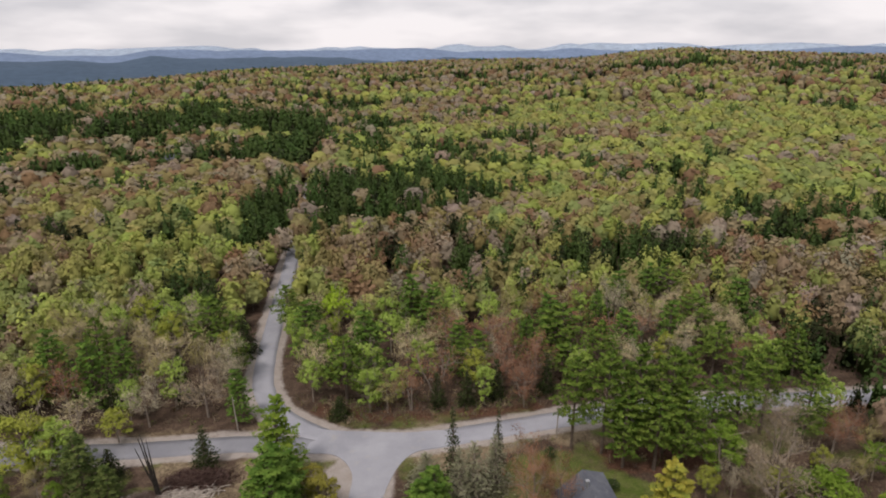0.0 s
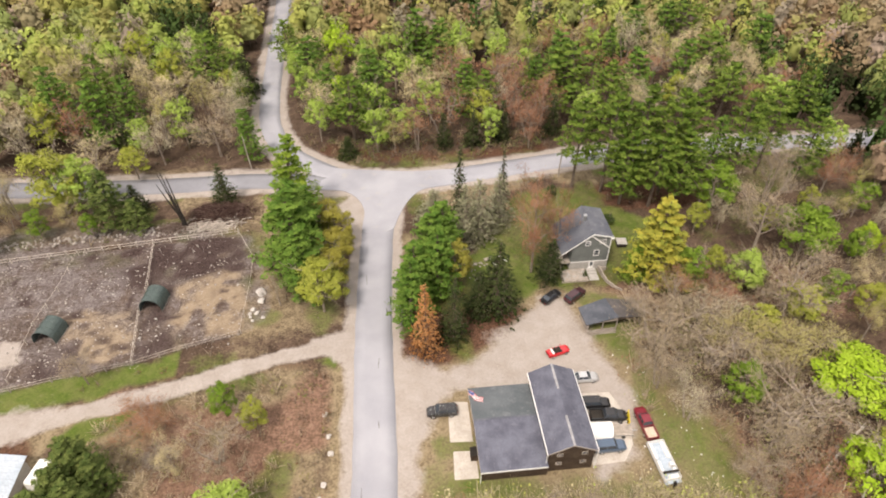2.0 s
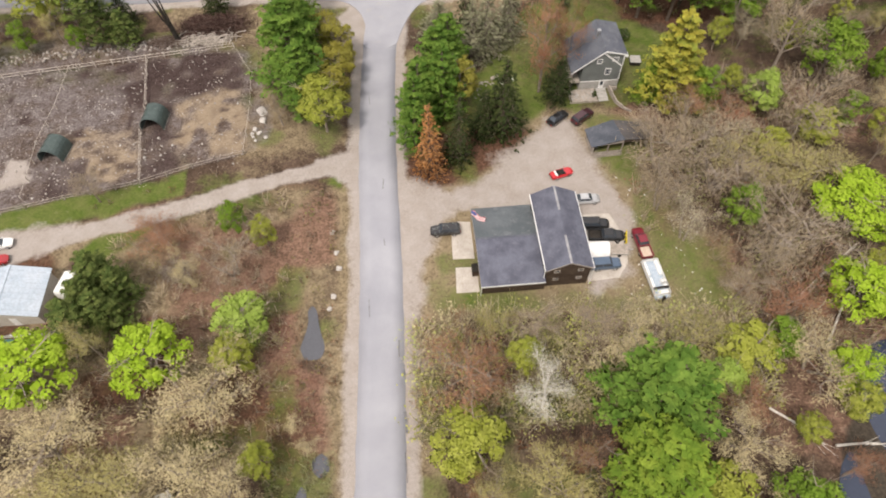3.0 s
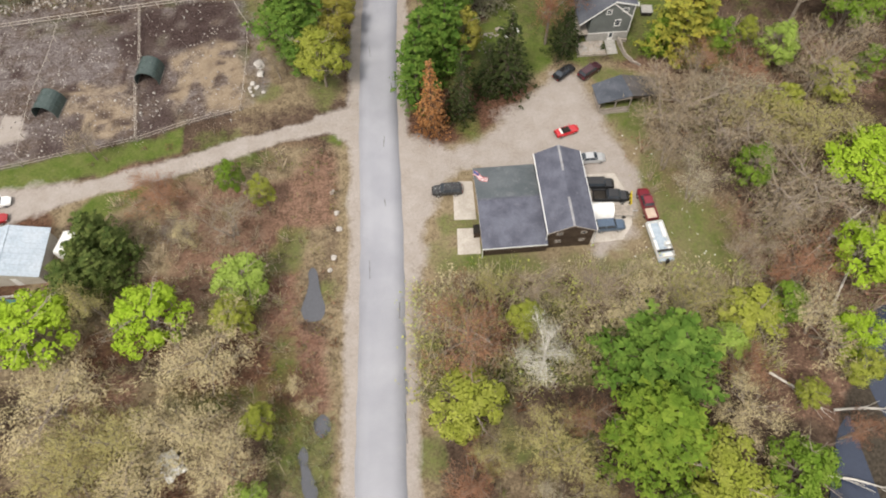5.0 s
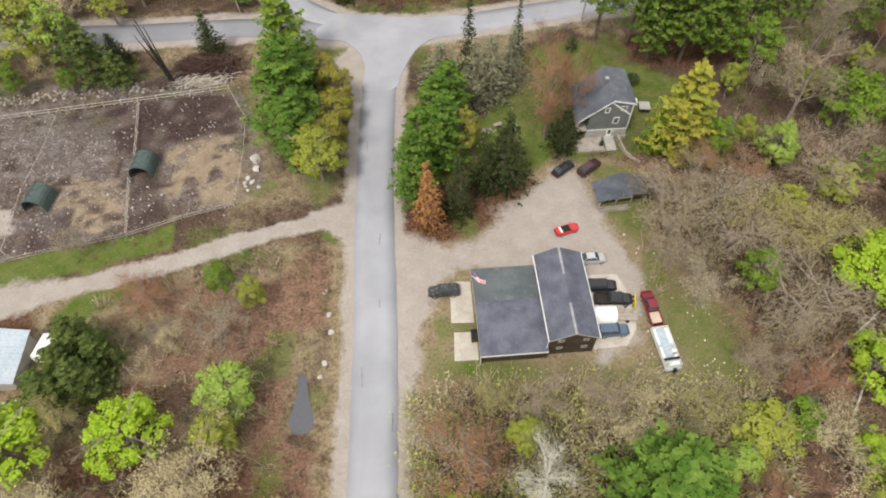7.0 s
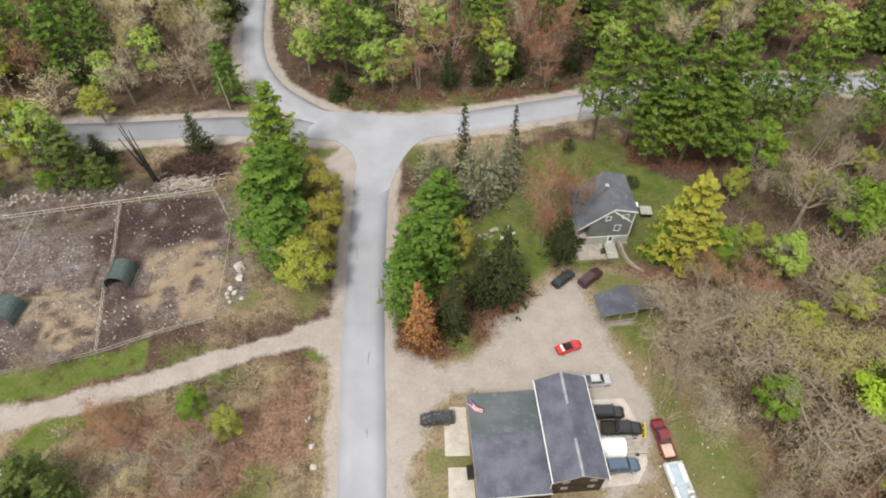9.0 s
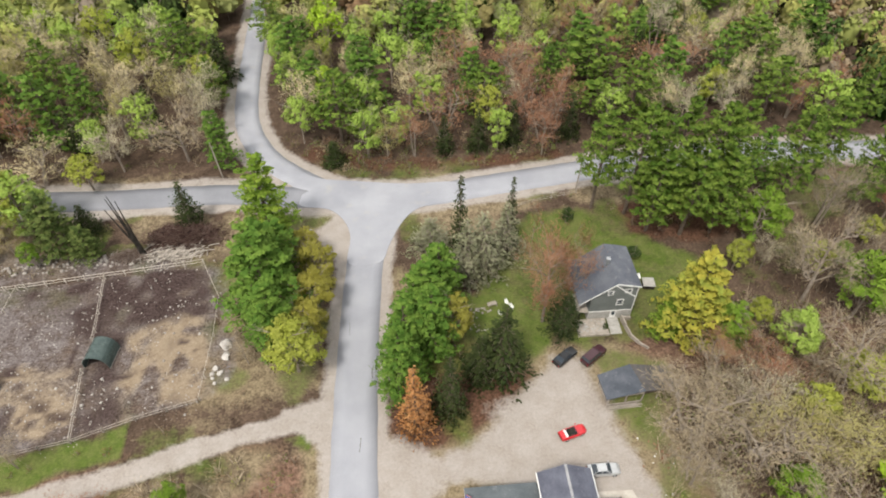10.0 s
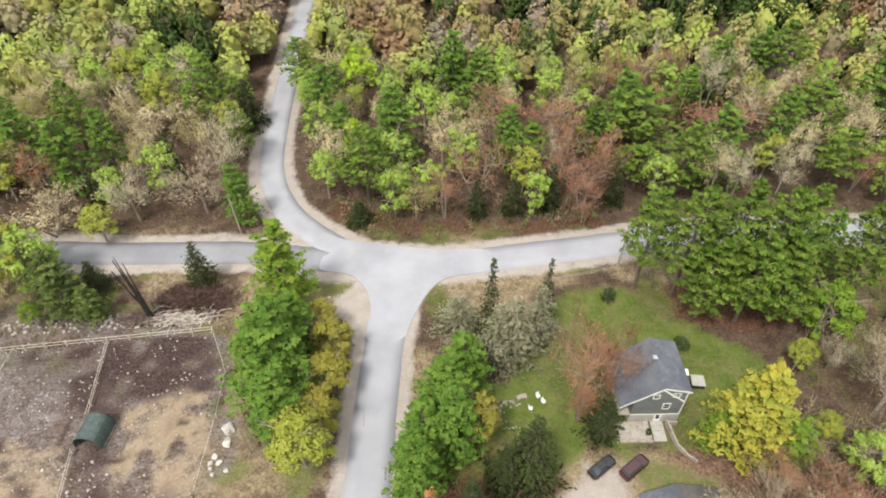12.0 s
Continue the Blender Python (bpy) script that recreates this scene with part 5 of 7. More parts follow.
# ---- undergrowth ----
def undergrowth(name, x, y, r, tall, tones, label, leaves=26, slips=10, stem=(0.22, 0.18, 0.14), leaf=0.22):
    """Knee- to head-high brush: twig slips and small leaf clumps, each bush with its own tone."""
    n = len(x)
    z = relief(x, y)
    size = tall * r.uniform(0.5, 1.3, n)
    c = np.repeat(np.stack([x, y, z + size * 0.5], 1), leaves, 0)
    s = np.repeat(size, leaves)[:, None]
    c = c + r.normal(size=c.shape) * s * [0.42, 0.42, 0.26]
    V1, F1 = leaf_quads(c, 1.0, r, 0.3)
    mid = np.repeat(c, 4, 0)
    V1 = mid + (V1 - mid) * np.repeat(s, 4, 0) * leaf
    tone = np.array(tones)[r.integers(0, len(tones), n)] * r.uniform(0.75, 1.25, (n, 1))
    C1 = np.repeat(tone, leaves * 4, 0)
    a = np.repeat(np.stack([x, y, z], 1), slips, 0) + r.normal(size=(n * slips, 3)) * [0.25, 0.25, 0]
    k = np.repeat(size, slips)[:, None]
    b = a + (r.normal(size=a.shape) * [0.45, 0.45, 0.15] + [0, 0, 1.0]) * k
    w = r.normal(size=a.shape) * [0.03, 0.03, 0]
    V2 = np.stack([a - w, a + w, b + w * 0.3, b - w * 0.3], 1).reshape(-1, 3)
    F2 = np.arange(len(V2)).reshape(-1, 4) + len(V1)
    C2 = np.full((len(V2), 3), stem)
    me = raw_mesh(name, np.concatenate([V1, V2]), np.concatenate([F1, F2]), WOODS, {"leaf_colour": np.concatenate([C1, C2])})
    tagged(new(name, me), label, "brush", kind="stuff")


BROWN = [(0.15, 0.09, 0.055), (0.20, 0.135, 0.085), (0.30, 0.24, 0.15), (0.15, 0.075, 0.042), (0.17, 0.16, 0.055), (0.13, 0.165, 0.04)]
x, y, r = scatter(-76, 104, -64, 116, 2.7, 301)
k = (wooded(x, y) | ((x > -17) & (x < -7) & (y < 12) & (inside(x, y, PUDDLE) < -0.5) & (inside(x, y, BOG) < -0.5) & (inside(x, y, POOL) < -0.5))) & (r.uniform(0, 1, len(x)) < 0.72)
undergrowth("underbrush", x[k], y[k], r, 1.15, BROWN, "brown and olive brush under the trees")
x, y, r = scatter(-15, -6.2, -62, 12, 1.5, 302)
k = (r.uniform(0, 1, len(x)) < 0.6) & (inside(x, y, PUDDLE) < -0.3) & (inside(x, y, BOG) < -0.3) & (inside(x, y, POOL) < -0.3)
undergrowth("ditch_weeds", x[k], y[k], r, 0.6, BROWN + [(0.24, 0.24, 0.07)], "low brown weeds in the roadside ditch", 18, 6)
x, y, r = scatter(-16.5, -7.6, -47, -33, 0.9, 309)
k = (inside(x, y, BOG) < 0.1) & (inside(x, y, POOL) < 0.1) & (r.uniform(0, 1, len(x)) < 0.7)
undergrowth("reeds", x[k], y[k], r, 0.8, [(0.10, 0.15, 0.05), (0.16, 0.20, 0.07), (0.30, 0.27, 0.17), (0.22, 0.23, 0.15)], "green and straw reeds round the boggy ditch", 16, 14, (0.26, 0.27, 0.14), 0.16)
x, y, r = scatter(-18, -8, -36, -11, 1.1, 310)
k = (inside(x, y, PUDDLE) < -0.4) & (r.uniform(0, 1, len(x)) < 0.6)
undergrowth("bracken", x[k], y[k], r, 0.55, [(0.26, 0.13, 0.08), (0.33, 0.19, 0.13), (0.38, 0.27, 0.19), (0.17, 0.08, 0.05)], "dead red-brown bracken along the ditch", 22, 6, (0.30, 0.18, 0.12), 0.2)
x, y, r = scatter(4, 54, -32, -12.5, 1.6, 303)
k = (inside(x, y, FIELD) < 3.5) & (y < -14.5) & (r.uniform(0, 1, len(x)) < 0.8)
undergrowth("saplings", x[k], y[k], r, 2.5, [(0.46, 0.41, 0.25), (0.40, 0.40, 0.13), (0.36, 0.41, 0.12), (0.36, 0.38, 0.10)], "thin tan and yellow-green saplings at the yard's edge", 44, 30, (0.46, 0.40, 0.28), 0.13)
x, y, r = scatter(-27, -7, 20, 66, 1.7, 304)
k = (to_line(x, y, DRIVE) > 3.2) & (inside(x, y, PADDOCK) < -0.5) & (to_line(x, y, MAIN) > 6.5) & (to_line(x, y, WEST) > 6) & (r.uniform(0, 1, len(x)) < 0.4)
undergrowth("roadside_weeds", x[k], y[k], r, 0.5, BROWN, "dry weeds beside the paddock", 14, 4)
x, y, r = scatter(-22, 46, 73.5, 86, 1.9, 305)
k = (to_line(x, y, EAST) > 6.5) & (to_line(x, y, NORTH) > 5.5) & (r.uniform(0, 1, len(x)) < 0.75)
undergrowth("wood_edge_brush", x[k], y[k], r, 1.7, BROWN + [(0.12, 0.17, 0.05), (0.16, 0.2, 0.05)], "brush and young growth along the wood's edge", 30, 8)

x, y, r = scatter(41, 78, -26, 34, 2.0, 306)
k = (inside(x, y, FIELD) < 2.5) & (inside(x, y, LAWN) < -1) & (inside(x, y, YARD) < -1.5) & (inside(x, y, POND) < -1) & (x > 43) & ~((y > 18) & (x < 53)) & (r.uniform(0, 1, len(x)) < 0.8)
undergrowth("thicket", x[k], y[k], r, 2.3, [(0.26, 0.20, 0.13), (0.27, 0.28, 0.10), (0.22, 0.25, 0.065), (0.26, 0.145, 0.095), (0.18, 0.23, 0.05)], "brown and green thicket beside the yard", 36, 26, (0.38, 0.31, 0.23), 0.14)
x, y, r = scatter(-46, -15, -50, 10, 2.3, 307)
k = (to_line(x, y, DRIVE) > 3.5) & (inside(x, y, CAMP) < -1) & (vnoise(x, y, 9, 308) > 0.30) & (r.uniform(0, 1, len(x)) < 0.8)
undergrowth("thicket", x[k], y[k], r, 1.7, [(0.30, 0.19, 0.12), (0.38, 0.33, 0.21), (0.28, 0.30, 0.08), (0.34, 0.33, 0.15), (0.40, 0.34, 0.24)], "reddish and tan thicket of young growth", 36, 24, (0.42, 0.35, 0.26), 0.14)

# ---- building materials ----
SHINGLE = surface("charcoal_shingles", (0.078, 0.081, 0.105), (0.118, 0.125, 0.158), 0.5, 6, 0.9, wear=(0.126, 0.132, 0.16))
SHINGLE_OLD = surface("grey_shingles", (0.078, 0.084, 0.104), (0.116, 0.124, 0.143), 0.4, 6, 0.9, wear=(0.147, 0.152, 0.164))
SHINGLE_GREEN = surface("grey_green_shingles", (0.084, 0.097, 0.105), (0.124, 0.138, 0.149), 0.25, 6, 0.9, wear=(0.160, 0.168, 0.181))
RIDGE = surface("pale_ridge_cap", (0.22, 0.22, 0.23), (0.30, 0.30, 0.31), 1, 8, 0.85)
BROWN_BOARD = surface("dark_brown_boards", (0.045, 0.032, 0.024), (0.075, 0.055, 0.04), 0.8, 9, 0.85)
GREY_SIDING = surface("grey_green_siding", (0.116, 0.126, 0.122), (0.146, 0.156, 0.150), 0.5, 7, 0.75)
FOUNDATION = surface("pale_concrete", (0.286, 0.279, 0.258), (0.374, 0.360, 0.340), 0.8, 6, 0.9, wear=(0.224, 0.211, 0.190))
TRIM = surface("white_trim_paint", (0.630, 0.630, 0.612), (0.720, 0.720, 0.702), 2, 12, 0.6, bump=0.1)
PAD = surface("sandy_concrete", (0.375, 0.341, 0.300), (0.465, 0.427, 0.383), 0.6, 5, 0.92, wear=(0.315, 0.277, 0.232))
OLD_WOOD = surface("weathered_wood", (0.24, 0.21, 0.18), (0.36, 0.32, 0.28), 1.5, 14, 0.9, bump=0.5)
PALE_WOOD = surface("pale_peeled_logs", (0.357, 0.315, 0.272), (0.493, 0.451, 0.399), 1.5, 10, 0.9)
SHED_TAR = surface("slate_roll_roofing", (0.060, 0.068, 0.083), (0.096, 0.104, 0.123), 0.4, 5, 0.8, wear=(0.121, 0.127, 0.145))
SHED_BROWN = surface("worn_brown_grey_roofing", (0.075, 0.072, 0.072), (0.115, 0.106, 0.104), 0.5, 5, 0.85, wear=(0.092, 0.063, 0.049))
METAL_ROOF = surface("pale_blue_metal_roof", (0.368, 0.432, 0.496), (0.448, 0.504, 0.560), 0.4, 3, 0.4, 0.2, bump=0.05)
TAN_WALL = surface("tan_siding", (0.40, 0.37, 0.32), (0.48, 0.45, 0.40), 0.6, 6, 0.8)
# sky reflection partly put into the base colour, lifted to a dim blue-grey
GLASS = glossy("dark_window_glass", (0.045, 0.055, 0.068), 0.06)
DARK = surface("dark_interior", (0.02, 0.018, 0.016), (0.04, 0.035, 0.03), 1, 6, 0.95)
TARP_GREEN = surface("dark_green_tarp", (0.035, 0.055, 0.052), (0.06, 0.085, 0.08), 0.9, 5, 0.45, wear=(0.10, 0.125, 0.12))
TARP_WHITE = surface("white_tarp", (0.74, 0.74, 0.72), (0.82, 0.82, 0.81), 1.2, 5, 0.5, bump=0.2)
STONE = surface("pale_granite", (0.336, 0.312, 0.288), (0.496, 0.472, 0.440), 1.5, 8, 0.9, bump=0.8)
STONE_DARK = surface("grey_fieldstone", (0.24, 0.21, 0.19), (0.38, 0.35, 0.32), 1.5, 8, 0.95, bump=0.8)
STEEL = surface("galvanised_steel", (0.42, 0.43, 0.44), (0.52, 0.53, 0.54), 3, 12, 0.4, 0.8, bump=0.05)
RUBBER = surface("tyre_rubber", (0.02, 0.02, 0.02), (0.035, 0.035, 0.035), 4, 20, 0.9)
RED_PAINT = glossy("red_lens", (0.35, 0.02, 0.02), 0.2)
WHITE_LENS = glossy("clear_lens", (0.75, 0.75, 0.72), 0.15)


def window(parent, x, y, z, w, h, axis="y", side=-1, trim=None, t=0.11):
    """Sash window on a wall facing along axis: white frame, dark pane, one bar."""
    def slab(u0, u1, z0, z1, d0, d1):
        f = Form()
        if axis == "y":
            f.box(x + u0, x + u1, min(y + side * d0, y + side * d1), max(y + side * d0, y + side * d1), z + z0, z + z1)
        else:
            f.box(min(x + side * d0, x + side * d1), max(x + side * d0, x + side * d1), y + u0, y + u1, z + z0, z + z1)
        return f
    pane = part("window", slab(-w / 2, w / 2, -h / 2, h / 2, 0.0, 0.04), GLASS, parent, "dark glass window in a painted frame")
    trim = trim or TRIM
    part("frame", slab(-w / 2 - t, -w / 2, -h / 2 - t, h / 2 + t, 0.0, 0.07), trim, pane)
    part("frame", slab(w / 2, w / 2 + t, -h / 2 - t, h / 2 + t, 0.0, 0.07), trim, pane)
    part("frame", slab(-w / 2, w / 2, h / 2, h / 2 + t, 0.0, 0.07), trim, pane)
    part("sill", slab(-w / 2, w / 2, -h / 2 - t, -h / 2, 0.0, 0.10), trim, pane)
    part("bar", slab(-w / 2, w / 2, -0.03, 0.03, 0.042, 0.06), trim, pane)
    return pane


def roof_plane(a, b, c, d, thick=0.16):
    """A roof slab over four corners, thickened downwards."""
    return Form().slab([a, b, c, d], (0, 0, -thick))


# ---- the brown barn with its low garage ----
def build_garage():
    g = thing("garage", pose(0, 0, 0), "low wide garage with a shallow grey shingle roof beside the barn", "garage")
    x0, x1, y0, y1, eave, ridge, ym = 14.8, 24.35, -11.1, 2.9, 2.7, 4.0, -3.5
    for n, f in (("wall", Form().box(x0, x0 + 0.18, y0, y1, -0.1, eave)), ("wall", Form().box(x0 + 0.18, x1, y1 - 0.18, y1, -0.1, eave)),
                 ("wall", Form().box(x0 + 0.18, x1, y0, y0 + 0.18, -0.1, eave))):
        part(n, f, BROWN_BOARD, g, "dark brown board wall")
    part("gable", Form().slab([(x0, y0 + 0.1, eave), (x0, y1 - 0.1, eave), (x0, ym, ridge - 0.17)], (0.16, 0, 0)), BROWN_BOARD, g)
    xa, xb = x0 - 0.3, x1 - 0.05
    part("roof", roof_plane((xa, y0 - 0.35, eave + 0.05), (xb, y0 - 0.35, eave + 0.05), (xb, ym, ridge), (xa, ym, ridge)), SHINGLE, g, "dark grey shingle slope")
    part("roof", roof_plane((xa, ym, ridge), (xb, ym, ridge), (xb, y1 + 0.35, eave + 0.05), (xa, y1 + 0.35, eave + 0.05)), SHINGLE_GREEN, g, "grey-green shingle slope")
    part("ridge_cap", Form().slab([(xa, ym - 0.16, ridge - 0.01), (xb, ym - 0.16, ridge - 0.01), (xb, ym + 0.16, ridge - 0.01), (xa, ym + 0.16, ridge - 0.01)], (0, 0, 0.035)), SHINGLE_OLD, g)
    part("fascia", Form().box(xa, xb, y0 - 0.40, y0 - 0.352, eave - 0.2, eave + 0.08), TRIM, g, "white eave board")
    part("fascia", Form().slab([(xa - 0.04, y0 - 0.35, eave - 0.14), (xa - 0.04, ym, ridge - 0.2), (xa - 0.04, ym, ridge + 0.02), (xa - 0.04, y0 - 0.35, eave + 0.07)], (0.038, 0, 0)), OLD_WOOD, g)
    part("fascia", Form().slab([(xa - 0.04, ym, ridge - 0.2), (xa - 0.04, y1 + 0.35, eave - 0.14), (xa - 0.04, y1 + 0.35, eave + 0.07), (xa - 0.04, ym, ridge + 0.02)], (0.038, 0, 0)), OLD_WOOD, g)
    for yy in (-8.6, 0.2):
        part("garage_door", Form().box(x0 - 0.05, x0 - 0.003, yy - 1.4, yy + 1.4, 0, 2.2), OLD_WOOD, g, "weathered garage door", 0.01)
    part("downpipe", Form().tube([(x0 - 0.25, y0 - 0.38, 0.05), (x0 - 0.25, y0 - 0.38, eave)], [0.06, 0.06]), TRIM, g, "white downpipe")
    cab = thing("storage_box", pose(14.1, -7.2, 0), "dark brown wooden box against the garage", "box")
    part("body", Form().box(-0.45, 0.45, -0.7, 0.7, 0, 1.5), BROWN_BOARD, cab, bevel=0.02)
    part("lid", Form().slab([(-0.52, -0.77, 1.46), (0.49, -0.77, 1.6), (0.49, 0.77, 1.6), (-0.52, 0.77, 1.46)], (0, 0, 0.06)), DARK, cab)

    b = thing("barn", pose(0, 0, 0), "dark brown barn with a charcoal shingle gable roof", "barn")
    x0, x1, y0, y1, eave, ridge, xm = 24.42, 31.1, -10.6, 3.2, 5.1, 6.9, 27.7
    part("wall", Form().box(x0, x0 + 0.2, y0 + 0.2, y1 - 0.2, -0.1, eave), BROWN_BOARD, b)
    part("wall", Form().box(x1 - 0.2, x1, y0 + 0.2, y1 - 0.2, -0.1, eave), BROWN_BOARD, b)
    for yy in (y0, y1 - 0.2):
        part("wall", Form().slab([(x0, yy, -0.1), (x1, yy, -0.1), (x1, yy, eave), (xm, yy, ridge - 0.17), (x0, yy, eave)], (0, 0.2, 0)), BROWN_BOARD, b, "dark brown board gable wall")
    ya, yb, xl, xr = y0 - 0.35, y1 + 0.35, x0 - 0.3, x1 + 0.3
    part("roof", roof_plane((xl, ya, eave - 0.08), (xm, ya, ridge), (xm, yb, ridge), (xl, yb, eave - 0.08)), SHINGLE, b, "charcoal shingle slope")
    part("roof", roof_plane((xm, ya, ridge), (xr, ya, eave - 0.08), (xr, yb, eave - 0.08), (xm, yb, ridge)), SHINGLE, b, "charcoal shingle slope")
    for q0, q1 in ((-1.2, yb), (ya, -6.0)):
        part("ridge_cap", Form().slab([(xm - 0.17, q0, ridge - 0.03), (xm + 0.17, q0, ridge - 0.03), (xm + 0.17, q1, ridge - 0.03), (xm - 0.17, q1, ridge - 0.03)], (0, 0, 0.06)), RIDGE, b, "pale ridge cap")
    part("gutter", Form().box(xl - 0.12, xl - 0.004, ya, yb, eave - 0.24, eave - 0.06), TRIM, b, "white eave gutter")
    part("gutter", Form().box(xr + 0.004, xr + 0.10, ya, yb, eave - 0.24, eave - 0.08), TRIM, b)
    part("rake", Form().slab([(xl, ya - 0.04, eave - 0.3), (xm, ya - 0.04, ridge - 0.2), (xm, ya - 0.04, ridge + 0.01), (xl, ya - 0.04, eave - 0.06)], (0, 0.038, 0)), OLD_WOOD, b)
    part("rake", Form().slab([(xm, ya - 0.04, ridge - 0.2), (xr, ya - 0.04, eave - 0.3), (xr, ya - 0.04, eave - 0.06), (xm, ya - 0.04, ridge + 0.01)], (0, 0.038, 0)), OLD_WOOD, b)
    part("downpipe", Form().tube([(xl - 0.05, y0 - 0.2, 0.1), (xl - 0.05, y0 - 0.2, eave - 0.15)], [0.06, 0.06]), TRIM, b)
    part("downpipe", Form().tube([(xr + 0.05, y0 - 0.2, 0.1), (xr + 0.05, y0 - 0.2, eave - 0.15)], [0.06, 0.06]), TRIM, b)
    for wx2, wz in ((26.0, 4.2), (29.6, 4.2), (26.0, 2.0), (29.6, 2.0)):
        window(b, wx2, y0 - 0.004, wz, 0.8, 0.5, trim=OLD_WOOD, t=0.06)
    part("barn_door", Form().box(x1 + 0.004, x1 + 0.06, -5.5, -2.8, 0, 2.6), OLD_WOOD, b, "weathered sliding door", 0.01)

    for poly, lab in (([(10.9, -4.4), (14.4, -4.6), (14.5, 2.6), (12.2, 2.9), (11.2, 1.2)], "pale worn concrete apron by the garage"),
                      ([(10.9, -10.6), (14.5, -10.7), (14.5, -6.2), (11.2, -6.0)], "cracked pale concrete pad by the garage"),
                      ([(31.5, -10.4), (36.5, -10.2), (38.6, -7.5), (39.2, -3.0), (37.8, 2.2), (31.5, 2.4)], "worn concrete slab behind the barn")):
        solid("concrete_pad", Form().slab([(px, py, -0.12) for px, py in poly], (0, 0, 0.16)), PAD, lab, "concrete pad", 0.03)


build_garage()


# ---- the grey house ----
def build_house():
    h = thing("house", pose(0, 0, 0), "grey-green clapboard house with a grey shingle roof and white trim", "house")
    x0, x1, y0, y1, xm = 38.7, 46.1, 31.7, 40.2, 42.3
    zw, zr, ze = 5.9, 9.2, 8.2
    part("foundation", Form().box(x0 - 0.04, x1 + 0.04, y0 - 0.04, y1 + 0.04, -0.2, 2.0), FOUNDATION, h, "pale concrete lower wall")
    for yy in (y0, y1 - 0.2):
        part("wall", Form().slab([(x0, yy, 2.0), (x1, yy, 2.0), (x1, yy, ze - 0.15), (xm, yy, zr - 0.17), (x0, yy, zw - 0.1)], (0, 0.2, 0)), GREY_SIDING, h, "grey-green clapboard gable wall")
    part("wall", Form().box(x0, x0 + 0.2, y0 + 0.2, y1 - 0.2, 2.0, zw - 0.2), GREY_SIDING, h)
    part("wall", Form().box(x1 - 0.2, x1, y0 + 0.2, y1 - 0.2, 2.0, ze - 0.2), GREY_SIDING, h)
    ya, yb = y0 - 0.35, y1 + 0.35
    part("roof", roof_plane((36.6, ya, 4.55), (xm, ya, zr), (xm, yb, zr), (36.6, yb, 4.55)), SHINGLE_OLD, h, "grey shingle slope running down over the porch")
    part("roof", roof_plane((xm, ya, zr), (x1 + 0.3, ya, ze), (x1 + 0.3, yb, ze), (xm, yb, zr)), SHINGLE_OLD, h, "shallow grey shingle dormer roof")
    part("rake", Form().slab([(36.6, ya - 0.05, 4.30), (xm, ya - 0.05, zr - 0.26), (xm, ya - 0.05, zr + 0.02), (36.6, ya - 0.05, 4.57)], (0, 0.046, 0)), TRIM, h, "white rake board")
    part("rake", Form().slab([(xm, ya - 0.05, zr - 0.26), (x1 + 0.3, ya - 0.05, ze - 0.26), (x1 + 0.3, ya - 0.05, ze + 0.02), (xm, ya - 0.05, zr + 0.02)], (0, 0.046, 0)), TRIM, h)
    part("rake", Form().slab([(42.0, y0 - 0.05, 8.45), (46.1, y0 - 0.05, 5.1), (46.1, y0 - 0.05, 5.4), (42.0, y0 - 0.05, 8.75)], (0, 0.046, 0)), TRIM, h)
    part("corner_board", Form().box(x1 - 0.14, x1 + 0.03, y0 - 0.03, y0 - 0.004, 2.0, ze - 0.3), TRIM, h)
    part("band", Form().box(x0, x1 - 0.15, y0 - 0.05, y0 - 0.004, 1.95, 2.12), TRIM, h)
    for wx2, wz, w, hh in ((41.6, 6.7, 0.75, 0.8), (44.5, 7.0, 0.95, 0.7), (43.6, 4.2, 0.9, 1.2)):
        window(h, wx2, y0 - 0.004, wz, w, hh)
    for wy2 in (33.5, 36.0, 38.5):
        window(h, x1 + 0.004, wy2, 6.6, 0.9, 1.0, "x", 1)
    d = part("door", Form().box(42.45, 43.45, y0 - 0.08, y0 - 0.045, 0.15, 2.2), TRIM, h, "white entrance door", 0.008)
    part("pane", Form().box(42.68, 43.22, y0 - 0.10, y0 - 0.081, 0.9, 1.95), GLASS, d)
    part("knob", Form().tube([(43.3, y0 - 0.15, 1.1), (43.3, y0 - 0.08, 1.1)], [0.04, 0.03]), STEEL, d)
    c = part("chimney", Form().box(41.6, 42.05, 36.0, 36.5, 8.3, 10.0), STEEL, h, "metal flue on the roof", 0.02)
    part("cap", Form().box(41.5, 42.15, 35.9, 36.6, 10.0, 10.1), STEEL, c)
    for py in (y0 + 0.1, 34.6, 37.4, y1 - 0.1):
        part("porch_post", Form().box(36.85, 37.0, py - 0.07, py + 0.07, 0.3, 4.5), OLD_WOOD, h)
    part("porch_floor", Form().box(36.8, x0 - 0.05, y0, y1, 1.8, 2.0), OLD_WOOD, h, "weathered porch floor")
    part("porch_rail", Form().box(36.86, 36.94, y0 + 0.2, y1 - 0.2, 2.8, 2.9), OLD_WOOD, h)
    # near-black panel added to stand for the shade beneath the porch
    part("porch_shade_panel", Form().box(37.3, 37.4, y0 + 0.1, y1 - 0.1, 0, 1.8), DARK, h)
    # paved patio, steps, retaining wall
    p = thing("patio", pose(0, 0, 0), "grey paved patio with scattered snow-white slabs before the house", "patio")
    part("slab", Form().box(36.5, 41.7, 28.3, 31.6, -0.1, 0.28), OLD_WOOD, p, bevel=0.03)
    k = np.random.default_rng(55)
